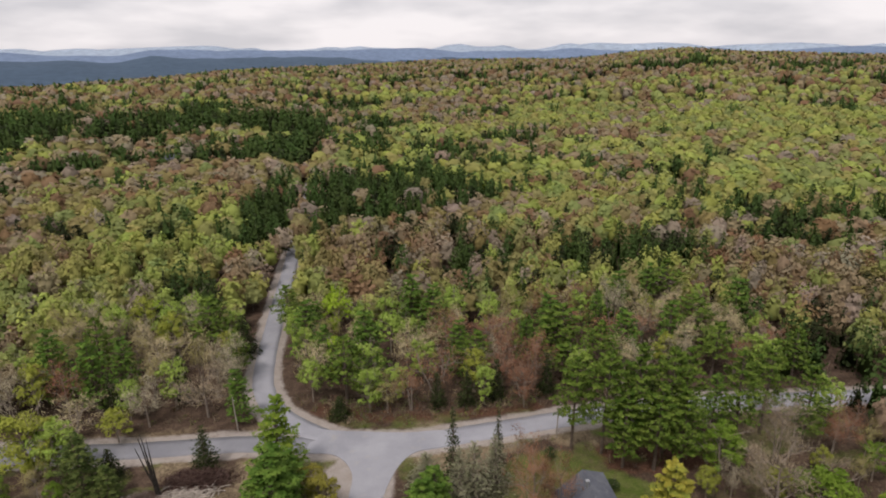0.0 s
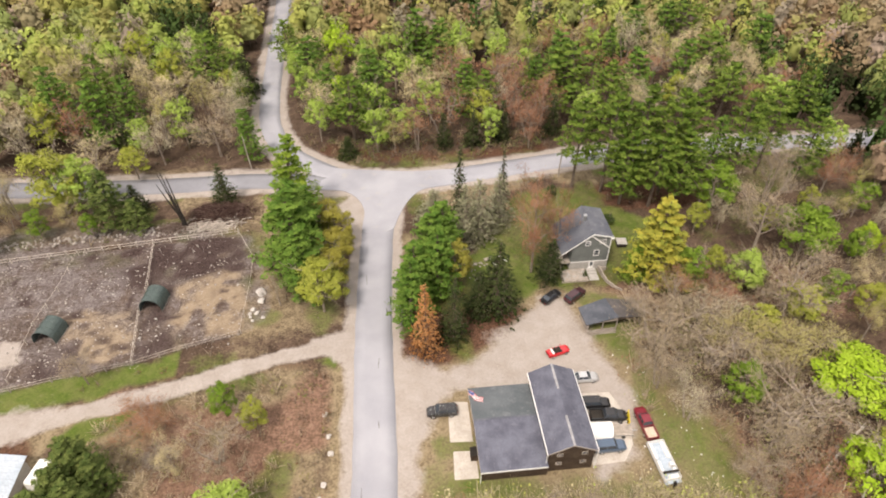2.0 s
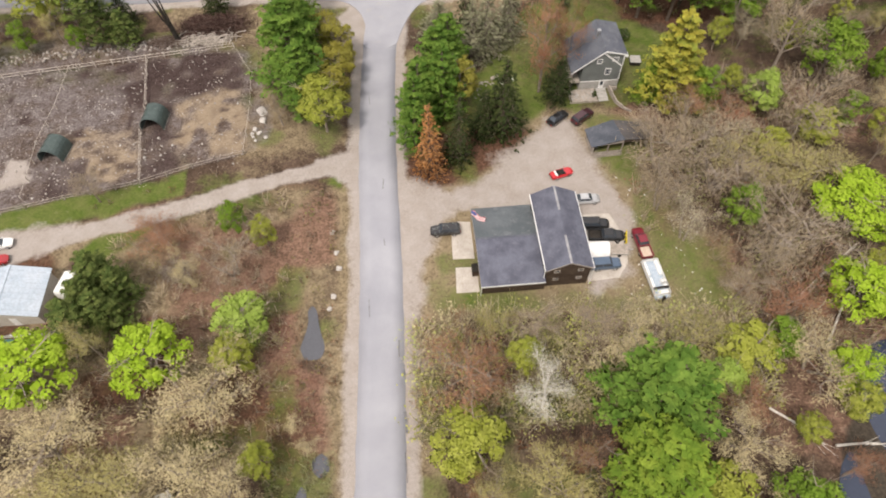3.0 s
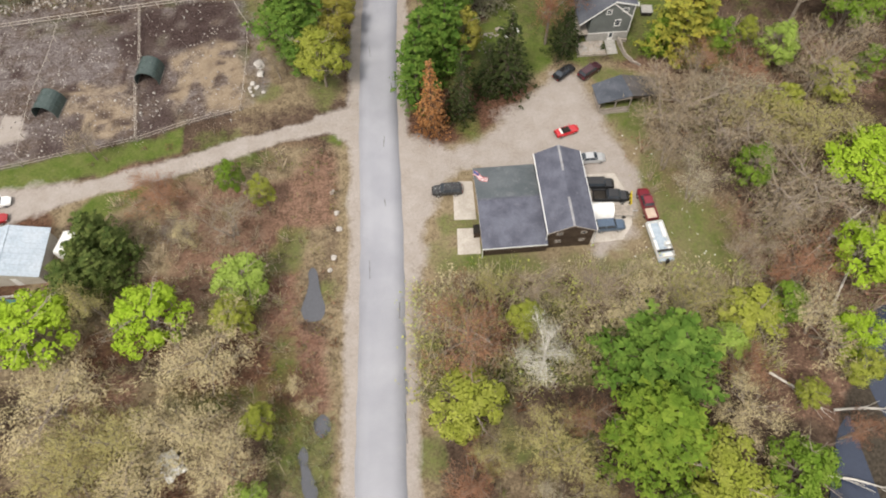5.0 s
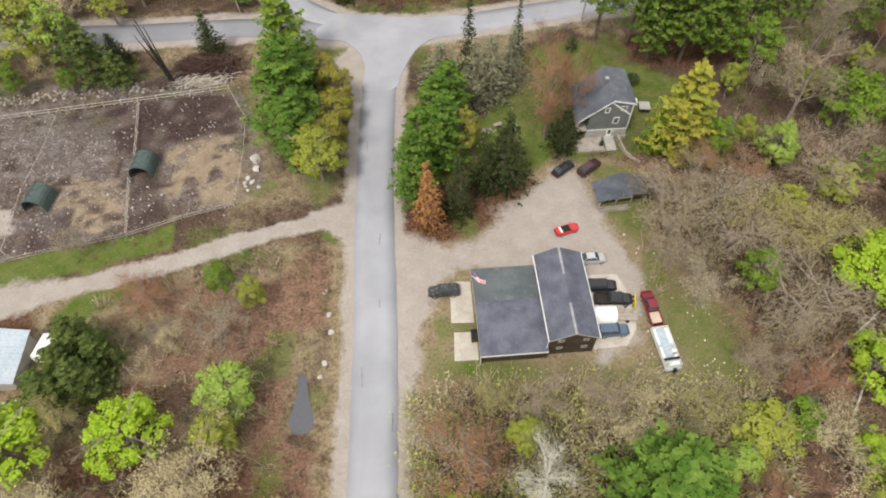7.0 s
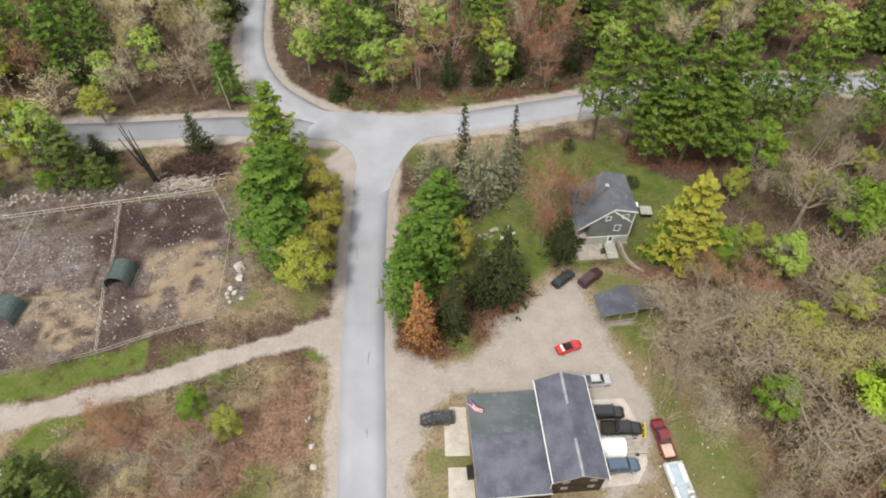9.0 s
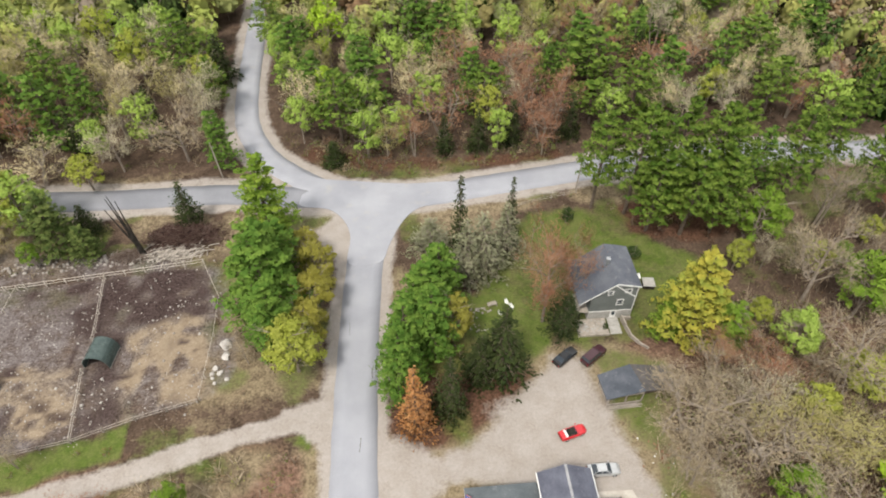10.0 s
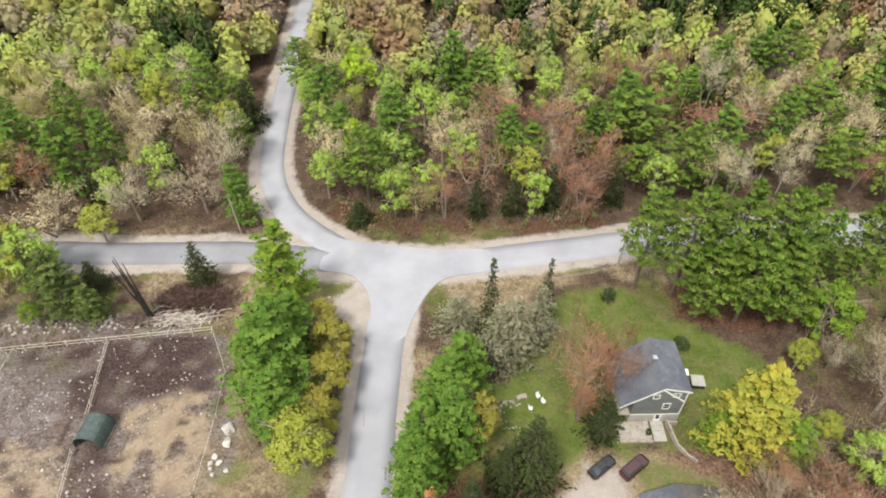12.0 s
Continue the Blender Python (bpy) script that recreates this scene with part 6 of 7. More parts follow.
    for i in range(26):
        px, py, s = k.uniform(36.9, 41.2), k.uniform(28.6, 31.2), k.uniform(0.12, 0.3)
        part("paver", Form().slab([(px - s, py - s * 0.7, 0.28), (px + s * 0.9, py - s * 0.8, 0.28), (px + s, py + s * 0.6, 0.28), (px - s * 0.7, py + s * 0.8, 0.28)], (0, 0, 0.05)), FOUNDATION, p)
    part("edging", Form().box(36.4, 41.8, 28.1, 28.3, -0.1, 0.42), OLD_WOOD, p)
    st = thing("entrance_steps", pose(0, 0, 0), "pale concrete walk and steps at the entrance door", "steps")
    for i in range(4):
        part("step", Form().box(42.0, 43.9, 28.3 + i * 0.85, 31.64 if i == 3 else 29.15 + i * 0.85, -0.1, 0.08 + i * 0.07), FOUNDATION, st, bevel=0.02)
    w = thing("retaining_wall", pose(0, 0, 0), "grey timber retaining wall stepping down the lawn", "retaining wall")
    for i, ((ax, ay), (bx, by)) in enumerate((((44.4, 31.3), (44.7, 29.3)), ((44.7, 29.3), (45.0, 27.6)), ((45.0, 27.6), (46.0, 26.1)), ((46.0, 26.1), (47.3, 24.9)), ((44.5, 31.2), (46.0, 31.1)))):
        dx, dy = bx - ax, by - ay
        n = math.hypot(dx, dy)
        s = (-dy / n * 0.15, dx / n * 0.15)
        top = 1.3 - 0.25 * i if i < 4 else 0.9
        part("timber", Form().slab([(ax - s[0], ay - s[1], -0.1), (bx - s[0], by - s[1], -0.1), (bx + s[0], by + s[1], -0.1), (ax + s[0], ay + s[1], -0.1)], (0, 0, top)), OLD_WOOD, w, bevel=0.02)
    tub = thing("hot_tub", pose(51.4, 38.3, 0, 0, 0, -8), "hot tub with a pale cover beside the house", "hot tub")
    part("body", Form().box(-1.0, 1.0, -1.0, 1.0, 0, 0.85), DARK, tub, bevel=0.12)
    part("cover", Form().box(-1.06, 1.06, -1.06, 1.06, 0.87, 1.0), FOUNDATION, tub, "pale foam cover", 0.05)
    dk = thing("side_deck", pose(49.0, 40.4, 0, 0, 0, -8), "small white painted deck beside the hot tub", "deck")
    for i in range(8):
        part("board", Form().box(-1.6 + i * 0.4, -1.22 + i * 0.4, -0.6, 0.6, 0.5, 0.55), TRIM, dk)
    for i in (-1.4, 1.4):
        part("leg", Form().box(i - 0.06, i + 0.06, -0.5, 0.5, 0, 0.5), OLD_WOOD, dk)


build_house()


# ---- open lumber shed ----
def build_shed():
    s = thing("shed", pose(0, 0, 0), "low open-fronted shed with a slate-grey roof and stacked lumber", "shed")
    wn_, ws_, en_, es_, rn_, rs_ = (36.9, 19.3, 2.3), (37.2, 14.9, 2.3), (47.9, 20.0, 2.3), (48.2, 16.0, 2.2), (42.0, 20.2, 3.3), (43.1, 15.3, 3.3)
    part("roof", roof_plane(ws_, rs_, rn_, wn_, 0.12), SHED_TAR, s, "slate-grey roof slope")
    part("roof", roof_plane(rs_, es_, en_, rn_, 0.12), SHED_BROWN, s, "slate-grey roof slope")
    part("back_wall", Form().slab([(37.4, 19.1, 0), (47.6, 19.8, 0), (47.6, 19.8, 2.1), (42.2, 19.8, 3.0), (37.4, 19.1, 2.1)], (0, -0.12, 0)), BROWN_BOARD, s)
    part("side_wall", Form().slab([(37.4, 19.0, 0), (37.6, 15.3, 0), (37.6, 15.3, 2.1), (37.4, 19.0, 2.1)], (0.1, 0, 0)), OLD_WOOD, s)
    part("side_wall", Form().slab([(47.6, 19.6, 0), (47.8, 16.3, 0), (47.8, 16.3, 2.0), (47.6, 19.6, 2.0)], (-0.1, 0, 0)), OLD_WOOD, s)
    for px, py in ((37.7, 15.2), (40.4, 15.3), (43.1, 15.6), (45.6, 15.9), (47.7, 16.2)):
        part("post", Form().box(px - 0.08, px + 0.08, py - 0.08, py + 0.08, 0, 2.2 + (0.75 if abs(px - 43.1) < 0.5 else 0.3 if abs(px - 43.1) < 3 else 0)), OLD_WOOD, s)
    part("gable", Form().slab([(37.6, 15.15, 2.05), (43.1, 15.5, 2.3), (43.1, 15.5, 3.1)], (0, 0.08, 0)), OLD_WOOD, s)
    part("gable", Form().slab([(43.1, 15.5, 2.3), (47.8, 16.1, 2.0), (43.1, 15.5, 3.1)], (0, 0.08, 0)), BROWN_BOARD, s)
    part("half_wall", Form().slab([(37.7, 15.1, 0), (42.9, 15.4, 0), (42.9, 15.4, 0.55), (37.7, 15.1, 0.55)], (0, 0.08, 0)), OLD_WOOD, s)
    k = np.random.default_rng(9)
    for i in range(14):
        st = thing("lumber", pose(40.3 + k.uniform(-0.6, 0.6), 15.0 + 0.11 * (i % 5) - 0.4, 0.10 + 0.12 * (i // 5), 0, 0, 3 + k.uniform(-2, 2)), "weathered grey plank stacked before the shed", "plank", "lumber by the shed")
        part("plank", Form().box(-2.2, 2.2, -0.05, 0.05, -0.10 if i < 5 else -0.06, 0.03), OLD_WOOD, st)


build_shed()


# ---- farm building and things beyond the drive ----
def build_camp():
    b = thing("metal_roofed_building", pose(0, 0, 0), "tan outbuilding with a pale blue metal gable roof", "outbuilding")
    x0, x1, y0, y1, eave, ridge, xm = -61.5, -51.2, -10.0, -2.4, 2.9, 4.5, -56.2
    part("wall", Form().box(x1 - 0.2, x1, y0 + 0.2, y1 - 0.2, -0.1, eave), TAN_WALL, b)
    part("wall", Form().box(x0, x0 + 0.2, y0 + 0.2, y1 - 0.2, -0.1, eave), TAN_WALL, b)
    for yy in (y0, y1 - 0.2):
        part("wall", Form().slab([(x0, yy, -0.1), (x1, yy, -0.1), (x1, yy, eave), (xm, yy, ridge - 0.1), (x0, yy, eave)], (0, 0.2, 0)), TAN_WALL, b)
    for a, c in ((x0 - 0.4, xm), (xm, x1 + 0.4)):
        za, zc = (eave - 0.1, ridge) if a < xm - 1 else (ridge, eave - 0.1)
        part("roof", roof_plane((a, y0 - 0.4, za), (c, y0 - 0.4, zc), (c, y1 + 0.4, zc), (a, y1 + 0.4, za), 0.08), METAL_ROOF, b, "pale blue metal roof slope")
        for i in range(1, 9):
            yy = y0 - 0.4 + i * (y1 - y0 + 0.8) / 9
            part("seam", Form().slab([(a, yy - 0.03, za + 0.003), (c, yy - 0.03, zc + 0.003), (c, yy + 0.03, zc + 0.003), (a, yy + 0.03, za + 0.003)], (0, 0, 0.04)), METAL_ROOF, b)
    part("ridge_cap", Form().slab([(xm - 0.2, y0 - 0.4, ridge + 0.0), (xm + 0.2, y0 - 0.4, ridge + 0.0), (xm + 0.2, y1 + 0.4, ridge + 0.0), (xm - 0.2, y1 + 0.4, ridge + 0.0)], (0, 0, 0.05)), METAL_ROOF, b)
    part("door", Form().box(-55.5, -54.5, y0 - 0.05, y0 - 0.004, 0, 2.1), TRIM, b, "white door")
    window(b, -58.5, y0 - 0.004, 1.6, 1.0, 0.9)
    f = thing("board_fence", pose(0, 0, 0), "white painted board fence before the outbuilding", "fence")
    for i in range(6):
        part("post", Form().box(-62 + i * 2.2, -61.88 + i * 2.2, -12.1, -11.98, -0.2, 1.0), TRIM, f)
    part("board", Form().box(-62.0, -50.9, -12.14, -12.102, 0.7, 0.9), TRIM, f)
    part("board", Form().box(-62.0, -50.9, -12.14, -12.102, 0.3, 0.5), TRIM, f)
    v = thing("camper_trailer", pose(-48.4, -4.4, 0, 0, 0, 75), "small white camper trailer parked under the spruces", "camper")
    part("body", Form().loft([[(px, -1.05, 0.5), (px, -1.1, 1.2), (px, -1.05, zt - 0.15), (px, -0.9, zt), (px, 0.9, zt), (px, 1.05, zt - 0.15), (px, 1.1, 1.2), (px, 1.05, 0.5)] for px, zt in ((-2.1, 2.1), (-1.9, 2.5), (1.6, 2.55), (2.1, 1.9))]), TRIM, v)
    for sy in (-1.0, 0.86):
        part("wheel", Form().tube([(0, sy, 0.33), (0, sy + 0.16, 0.33)], [0.33, 0.33], 14), RUBBER, v)
    part("hitch", Form().box(2.1, 3.1, -0.06, 0.06, 0.42, 0.52), STEEL, v)
    part("window", Form().box(-0.8, 0.6, -1.125, -1.095, 1.4, 1.9), GLASS, v)


build_camp()


def shelter(x, y, turn):
    s = thing("run_in_shelter", pose(x, y, gz(x, y), 0, 0, turn), "dark green arched fabric shelter in the paddock", "shelter", "paddock shelters")
    n, W, Hh, L = 12, 2.05, 2.8, 2.1
    arch = []
    for i in range(n + 1):
        a = math.pi * i / n
        arch.append((-W * math.cos(a) * (1.0 if 0 < i < n else 1.0), Hh * min(1.0, math.sin(a) ** 0.7)))
    shell = arch + [(px * 0.97, pz * 0.97) for px, pz in arch[::-1]]
    f = Form().loft([[(px, yy, pz) for px, pz in shell] for yy in (-L, 0, L)])
    part("cover", f, TARP_GREEN, s, "dark green tarp cover")
    for yy in (-L, -L / 3, L / 3, L):
        part("hoop", Form().tube([(px * 1.012, yy, pz * 1.012) for px, pz in arch], [0.05] * (n + 1), 5), TARP_GREEN, s)
    part("end_wall", Form().slab([(px * 0.985, L - 0.06, pz * 0.985) for px, pz in arch], (0, 0.05, 0)), TARP_GREEN, s)
    for px in (-W, W):
        part("base_rail", Form().box(px - 0.08, px + 0.08, -L, L, -0.05, 0.1), OLD_WOOD, s)


shelter(-41.3, 30.8, -6)
shelter(-57.9, 24.6, -10)


# ---- fences ----
def rail_fence(name, line, gap, height, rails, material, label, thick=0.06):
    f = thing(name, pose(0, 0, 0), label, "fence")
    pts = finer(line, gap)
    for x, y in pts:
        z = gz(x, y)
        part("post", Form().box(x - thick, x + thick, y - thick, y + thick, z - 0.3, z + height + 0.08), material, f)
    for (ax, ay), (bx, by) in zip(pts[:-1], pts[1:]):
        for q in range(rails):
            dz = height * (q + 1) / rails - 0.06
            part("rail", Form().tube([(ax, ay, gz(ax, ay) + dz), (bx, by, gz(bx, by) + dz + 0.03)], [thick * 0.7, thick * 0.55], 5), material, f)


rail_fence("paddock_fence", [(-80, 44.4), (-59, 46.9), (-45.8, 48.4), (-28.6, 50.4)], 3.2, 1.3, 2, PALE_WOOD, "pale pole fence along the top of the paddock", 0.09)
rail_fence("paddock_fence", [(-45.7, 48.2), (-43.9, 36), (-43.7, 34)], 3.4, 1.2, 2, PALE_WOOD, "pale pole fence dividing the paddock", 0.08)
rail_fence("paddock_fence", [(-43.5, 28), (-41.6, 16.2)], 3.4, 1.2, 2, PALE_WOOD, "pale pole fence between the two pens", 0.08)
rail_fence("paddock_fence", [(-28.6, 50.2), (-24.3, 41.4), (-23.9, 33.4), (-24.1, 21.4)], 3.6, 1.2, 1, PALE_WOOD, "thin pale pole fence beside the boulders", 0.06)
rail_fence("paddock_fence", [(-80, 8.8), (-60, 12.2), (-53.9, 13.6), (-41.5, 15.8), (-33, 18.7), (-24.3, 21)], 3.4, 1.2, 2, OLD_WOOD, "weathered pole fence along the drive", 0.07)
rail_fence("paddock_fence", [(-60.4, 46.6), (-60.6, 36), (-61.6, 27), (-61, 14)], 3.6, 1.2, 1, PALE_WOOD, "pale pole fence on the paddock's far side", 0.06)
rail_fence("roadside_fence", [(30.6, 60.6), (34.7, 61.9), (39, 62.9), (44.5, 64.2)], 2.3, 0.95, 2, OLD_WOOD, "weathered split-rail fence along the road", 0.07)


# ---- stones, logs and brush piles ----
def rock_form(r, size, sub=2, squash=0.7):
    bm = bmesh.new()
    bmesh.ops.create_icosphere(bm, subdivisions=sub, radius=1.0)
    off = Vector(r.uniform(-50, 50, 3))
    for v in bm.verts:
        d = 1 + 0.55 * noise.noise(v.co * 1.1 + off) + 0.18 * noise.noise(v.co * 3.1 + off)
        v.co = Vector((v.co.x * d * size[0], v.co.y * d * size[1], v.co.z * d * size[2] * squash))
    f = Form()
    f.v = [tuple(v.co) for v in bm.verts]
    f.f = [tuple(v.index for v in p.verts) for p in bm.faces]
    bm.free()
    return f


k = np.random.default_rng(77)
for x, y, s, lab in ((-21.7, 31.4, 1.0, "large pale granite boulder"), (-21.4, 29.3, 0.8, "large pale granite boulder"), (-22.6, 27.0, 0.5, "pale fieldstone beside the boulders"), (-21.9, 26.1, 0.45, "pale fieldstone beside the boulders"),
                     (-23.1, 26.0, 0.4, "pale fieldstone beside the boulders"), (-20.6, 24.9, 0.4, "small pale fieldstone in dry grass"), (-22.4, 24.3, 0.35, "small pale fieldstone in dry grass"), (-22.9, 25.2, 0.33, "small pale fieldstone in dry grass"), (-9.6, 57.8, 0.35, "pale stone at the junction's corner"),
                     (-7.2, -4.5, 0.5, "pale stone on the road's shoulder"), (-7.6, -1.5, 0.42, "pale stone on the road's shoulder"), (-8.2, 2.5, 0.5, "pale stone on the road's shoulder"), (-8.0, -9.5, 0.45, "pale stone beside the ditch"), (-8.6, -11.6, 0.4, "pale stone beside the ditch")):
    ob = solid("boulder", rock_form(k, (s, s * k.uniform(0.7, 1.0), s)), STONE, lab, "boulder", group="boulders", m=pose(x, y, gz(x, y) + s * 0.25, 0, 0, k.uniform(0, 360)))


def rubble(name, pts, sizes, material, label, seed):
    r = np.random.default_rng(seed)
    bases = [rock_form(r, (1, 0.85, 0.8), 1, 0.75) for _ in range(5)]
    vs, fs, n = [], [], 0
    for (x, y), s in zip(pts, sizes):
        b = bases[r.integers(5)]
        a = r.uniform(0, 6.28)
        V = np.array(b.v) * s
        V = np.stack([V[:, 0] * math.cos(a) - V[:, 1] * math.sin(a) + x, V[:, 0] * math.sin(a) + V[:, 1] * math.cos(a) + y, V[:, 2] + gz(x, y) + s * 0.2], 1)
        vs.append(V)
        fs.append(np.array(b.f) + n)
        n += len(V)
    tagged(new(name, raw_mesh(name, np.concatenate(vs), np.concatenate(fs), material)), label, "stones", kind="stuff")


px, py, r = scatter(-78, -25, 14, 52, 1.15, 401)
q = (inside(px, py, PADDOCK) > 0.6) & (r.uniform(0, 1, len(px)) < 0.03 + 0.4 * smooth(0.5, 0.9, vnoise(px, py, 8, 44))) & (np.hypot(px + 41.3, py - 32.3) > 3.6) & (np.hypot(px + 58, py - 26) > 3.6)
rubble("paddock_stones", list(zip(px[q], py[q])), 0.05 + 0.3 * r.uniform(0, 1, q.sum()) ** 3, STONE, "pale stones strewn over the paddock", 402)
px, py, r = scatter(-78, -24, 14, 52, 0.66, 408)
q = (inside(px, py, PADDOCK) > -2.0) & (r.uniform(0, 1, len(px)) < 0.34 * smooth(0.35, 0.75, vnoise(px, py, 6, 45)) + 0.10) & (np.hypot(px + 41.3, py - 32.3) > 3.2) & (np.hypot(px + 58, py - 26) > 3.2)
rubble("paddock_stones", list(zip(px[q], py[q])), 0.05 + 0.2 * r.uniform(0, 1, q.sum()) ** 2, STONE_DARK, "grey fieldstones strewn over the paddock mud", 409)
px, py, r = scatter(-80, -36, 49.2, 56, 0.8, 403)
q = (np.abs(py - (51.8 + (px + 60) * 0.06)) < 1.5) & (r.uniform(0, 1, len(px)) < 0.75)
rubble("stone_row", list(zip(px[q], py[q])), r.uniform(0.2, 0.5, q.sum()), STONE_DARK, "tumbled row of grey fieldstones behind the paddock", 404)
a = np.linspace(0.6, 5.2, 34)
rubble("stone_ring", [(20.6 + 1.0 * math.sin(t * 9) + 1.6 * math.cos(t), 33.2 + 2.4 * math.sin(t)) for t in a], np.linspace(0.28, 0.14, 34), STONE_DARK, "heap of garden stones beside the spruce", 405)
px, py, r = scatter(38, 52, -18, 12, 1.3, 406)
q = (inside(px, py, FIELD) > 0) & (r.uniform(0, 1, len(px)) < 0.22)
rubble("field_stones", list(zip(px[q], py[q])), r.uniform(0.05, 0.16, q.sum()), TRIM, "small white stones scattered in the field", 407)

k = np.random.default_rng(88)
LOG = [Form().tube([(-1.4, 0, 0), (0, 0.04, 0.03), (1.4, 0, 0)], [0.10, 0.085, 0.06], 6).mesh("log", m) for m in (PALE_WOOD, PALE_WOOD, OLD_WOOD)]
pile = thing("log_pile", pose(-34.4, 53.6, gz(-34.4, 53.6)), "heap of pale peeled logs behind the paddock fence", "log pile")
for i in range(170):
    lg = part("log", LOG[int(k.integers(3))], None, pile)
    a = k.normal() * 26 + (15 if i % 3 else 75)
    lg.matrix_basis = pose(k.normal() * 2.6, k.normal() * 1.1, 0.12 + 0.7 * k.uniform() ** 2 * (1 if i > 20 else 0.2), 0, k.normal() * 6, a) @ Matrix.Diagonal((k.uniform(0.6, 1.2), 1, 1, 1))


def brush_pile(x, y, rx, ry, h, n, tones, label, seed):
    r = np.random.default_rng(seed)
    u = r.normal(size=(n, 2)) * 0.42
    lim = np.maximum(0, 1 - (u ** 2).sum(1))
    c = np.stack([x + u[:, 0] * rx, y + u[:, 1] * ry, gz(x, y) + h * lim * r.uniform(0.1, 1, n)], 1)
    d = r.normal(size=(n, 3)) * [1, 1, 0.3]
    d = d / np.linalg.norm(d, axis=1)[:, None] * r.uniform(0.4, 1.3, (n, 1))
    w = np.cross(d, [0, 0, 1]) * 0.05
    w2 = np.array([0, 0, 0.05])
    V = np.stack([c - d - w, c - d + w, c + d + w * 0.6, c + d - w * 0.6, c - d - w2, c - d + w2, c + d + w2 * 0.6, c + d - w2 * 0.6], 1).reshape(-1, 3)
    tone = np.array(tones)[r.integers(0, len(tones), n)]
    me = raw_mesh("brush_pile", V, np.arange(len(V)).reshape(-1, 4), WOODS, {"leaf_colour": np.repeat(tone, 8, 0)})
    tagged(new("brush_pile", me), label, "brush pile", kind="stuff")


brush_pile(-33.6, 57.6, 8.0, 4.2, 2.2, 2600, [(0.10, 0.06, 0.05), (0.14, 0.09, 0.075), (0.20, 0.14, 0.12), (0.07, 0.045, 0.04)], "dark heap of cut brush beside the paddock", 91)
brush_pile(-42.5, 53.5, 5.0, 2.0, 0.9, 500, [(0.20, 0.15, 0.13), (0.28, 0.23, 0.20), (0.14, 0.10, 0.08)], "low heap of grey brush behind the fence", 92)
brush_pile(59.5, -18.5, 6.0, 4.0, 0.9, 500, [(0.30, 0.25, 0.20), (0.38, 0.34, 0.29), (0.20, 0.15, 0.12)], "grey slash heap at the field's edge", 93)
brush_pile(-33.0, -3.0, 4.0, 3.0, 0.7, 350, [(0.33, 0.29, 0.25), (0.24, 0.19, 0.15)], "grey brush heap under the trees", 94)


def fallen_birch(ax, ay, bx, by, label):
    k2 = np.random.default_rng(int(abs(ax * 7 + by)))
    t = thing("fallen_trunk", pose(0, 0, 0), label, "fallen tree", "fallen trunks")
    za, zb = max(gz(ax, ay), -0.1) + 0.25, max(gz(bx, by), -0.1) + 0.9
    A, B = Vector((ax, ay, za)), Vector((bx, by, zb))
    part("trunk", Form().tube([A, A.lerp(B, 0.5) + Vector((0.15, 0.2, 0.2)), B], [0.19, 0.14, 0.04], 7), PALE_BARK, t)
    for i in range(7):
        o = A.lerp(B, 0.35 + 0.09 * i)
        e = o + (B - A).normalized() * 1.4 + Vector(k2.normal(size=3)) * 0.9 + Vector((0, 0, 0.5))
        part("branch", Form().tube([o, e], [0.05, 0.012], 4), PALE_BARK, t)


for ax, ay, bx, by in ((63.3, -15.8, 75.5, -7.9), (52.0, -32.6, 57.0, -38.3), (58.8, -38.4, 66.0, -39.0), (54.0, -46.2, 61.5, -48.6), (64, -24, 72, -14)):
    fallen_birch(ax, ay, bx, by, "fallen pale birch trunk at the pond's edge")


# ---- poles ----
def utility_pole(x, y, h, lean, label):
    p = thing("utility_pole", pose(x, y, gz(x, y), 0, lean, 0), label, "utility pole", "utility poles")
    part("pole", Form().tube([(0, 0, -0.5), (0, 0, h * 0.5), (0, 0, h)], [0.17, 0.15, 0.11], 8), OLD_WOOD, p)
    part("insulator", Form().tube([(0, 0, h), (0, 0, h + 0.22)], [0.06, 0.04], 6), FOUNDATION, p)
    part("bracket", Form().box(-0.05, 0.5, -0.05, 0.05, h - 1.0, h - 0.9), STEEL, p)


utility_pole(-29.2, 75.6, 9.0, -3, "weathered wooden utility pole at the junction")
utility_pole(44.8, 65.6, 9.0, 2, "weathered wooden utility pole by the rail fence")
utility_pole(-36.5, 160, 9.0, 1, "weathered wooden utility pole along the woodland road")

snag = thing("burnt_snag", pose(-40.0, 53.4, gz(-40, 53.4)), "clump of thin blackened dead stems", "dead tree")
for i, (dx, dy, hh) in enumerate(((-3.0, 1.6, 13), (-2.3, 1.2, 14), (-1.4, 1.4, 12.5), (-3.6, 1.0, 11))):
    part("stem", Form().tube([(0.25 * i - 0.4, 0.1 * i, -0.2), (dx * 0.5, dy * 0.5, hh * 0.5), (dx, dy, hh)], [0.24, 0.17, 0.06], 6), DARK, snag)


# ---- vehicles ----
def paint(name, colour, metal=0.3):
    return surface(name, tuple(c * 0.9 for c in colour), colour, 1.5, 20, 0.28, metal, bump=0.0, coat=0.8)


def ring(x, w, z0, z1, tuck=0.86):
    return [(x, -w * 0.93, z0), (x, -w, z0 + 0.14), (x, -w, z1 - 0.2), (x, -w * tuck, z1), (x, w * tuck, z1), (x, w, z1 - 0.2), (x, w, z0 + 0.14), (x, w * 0.93, z0)]


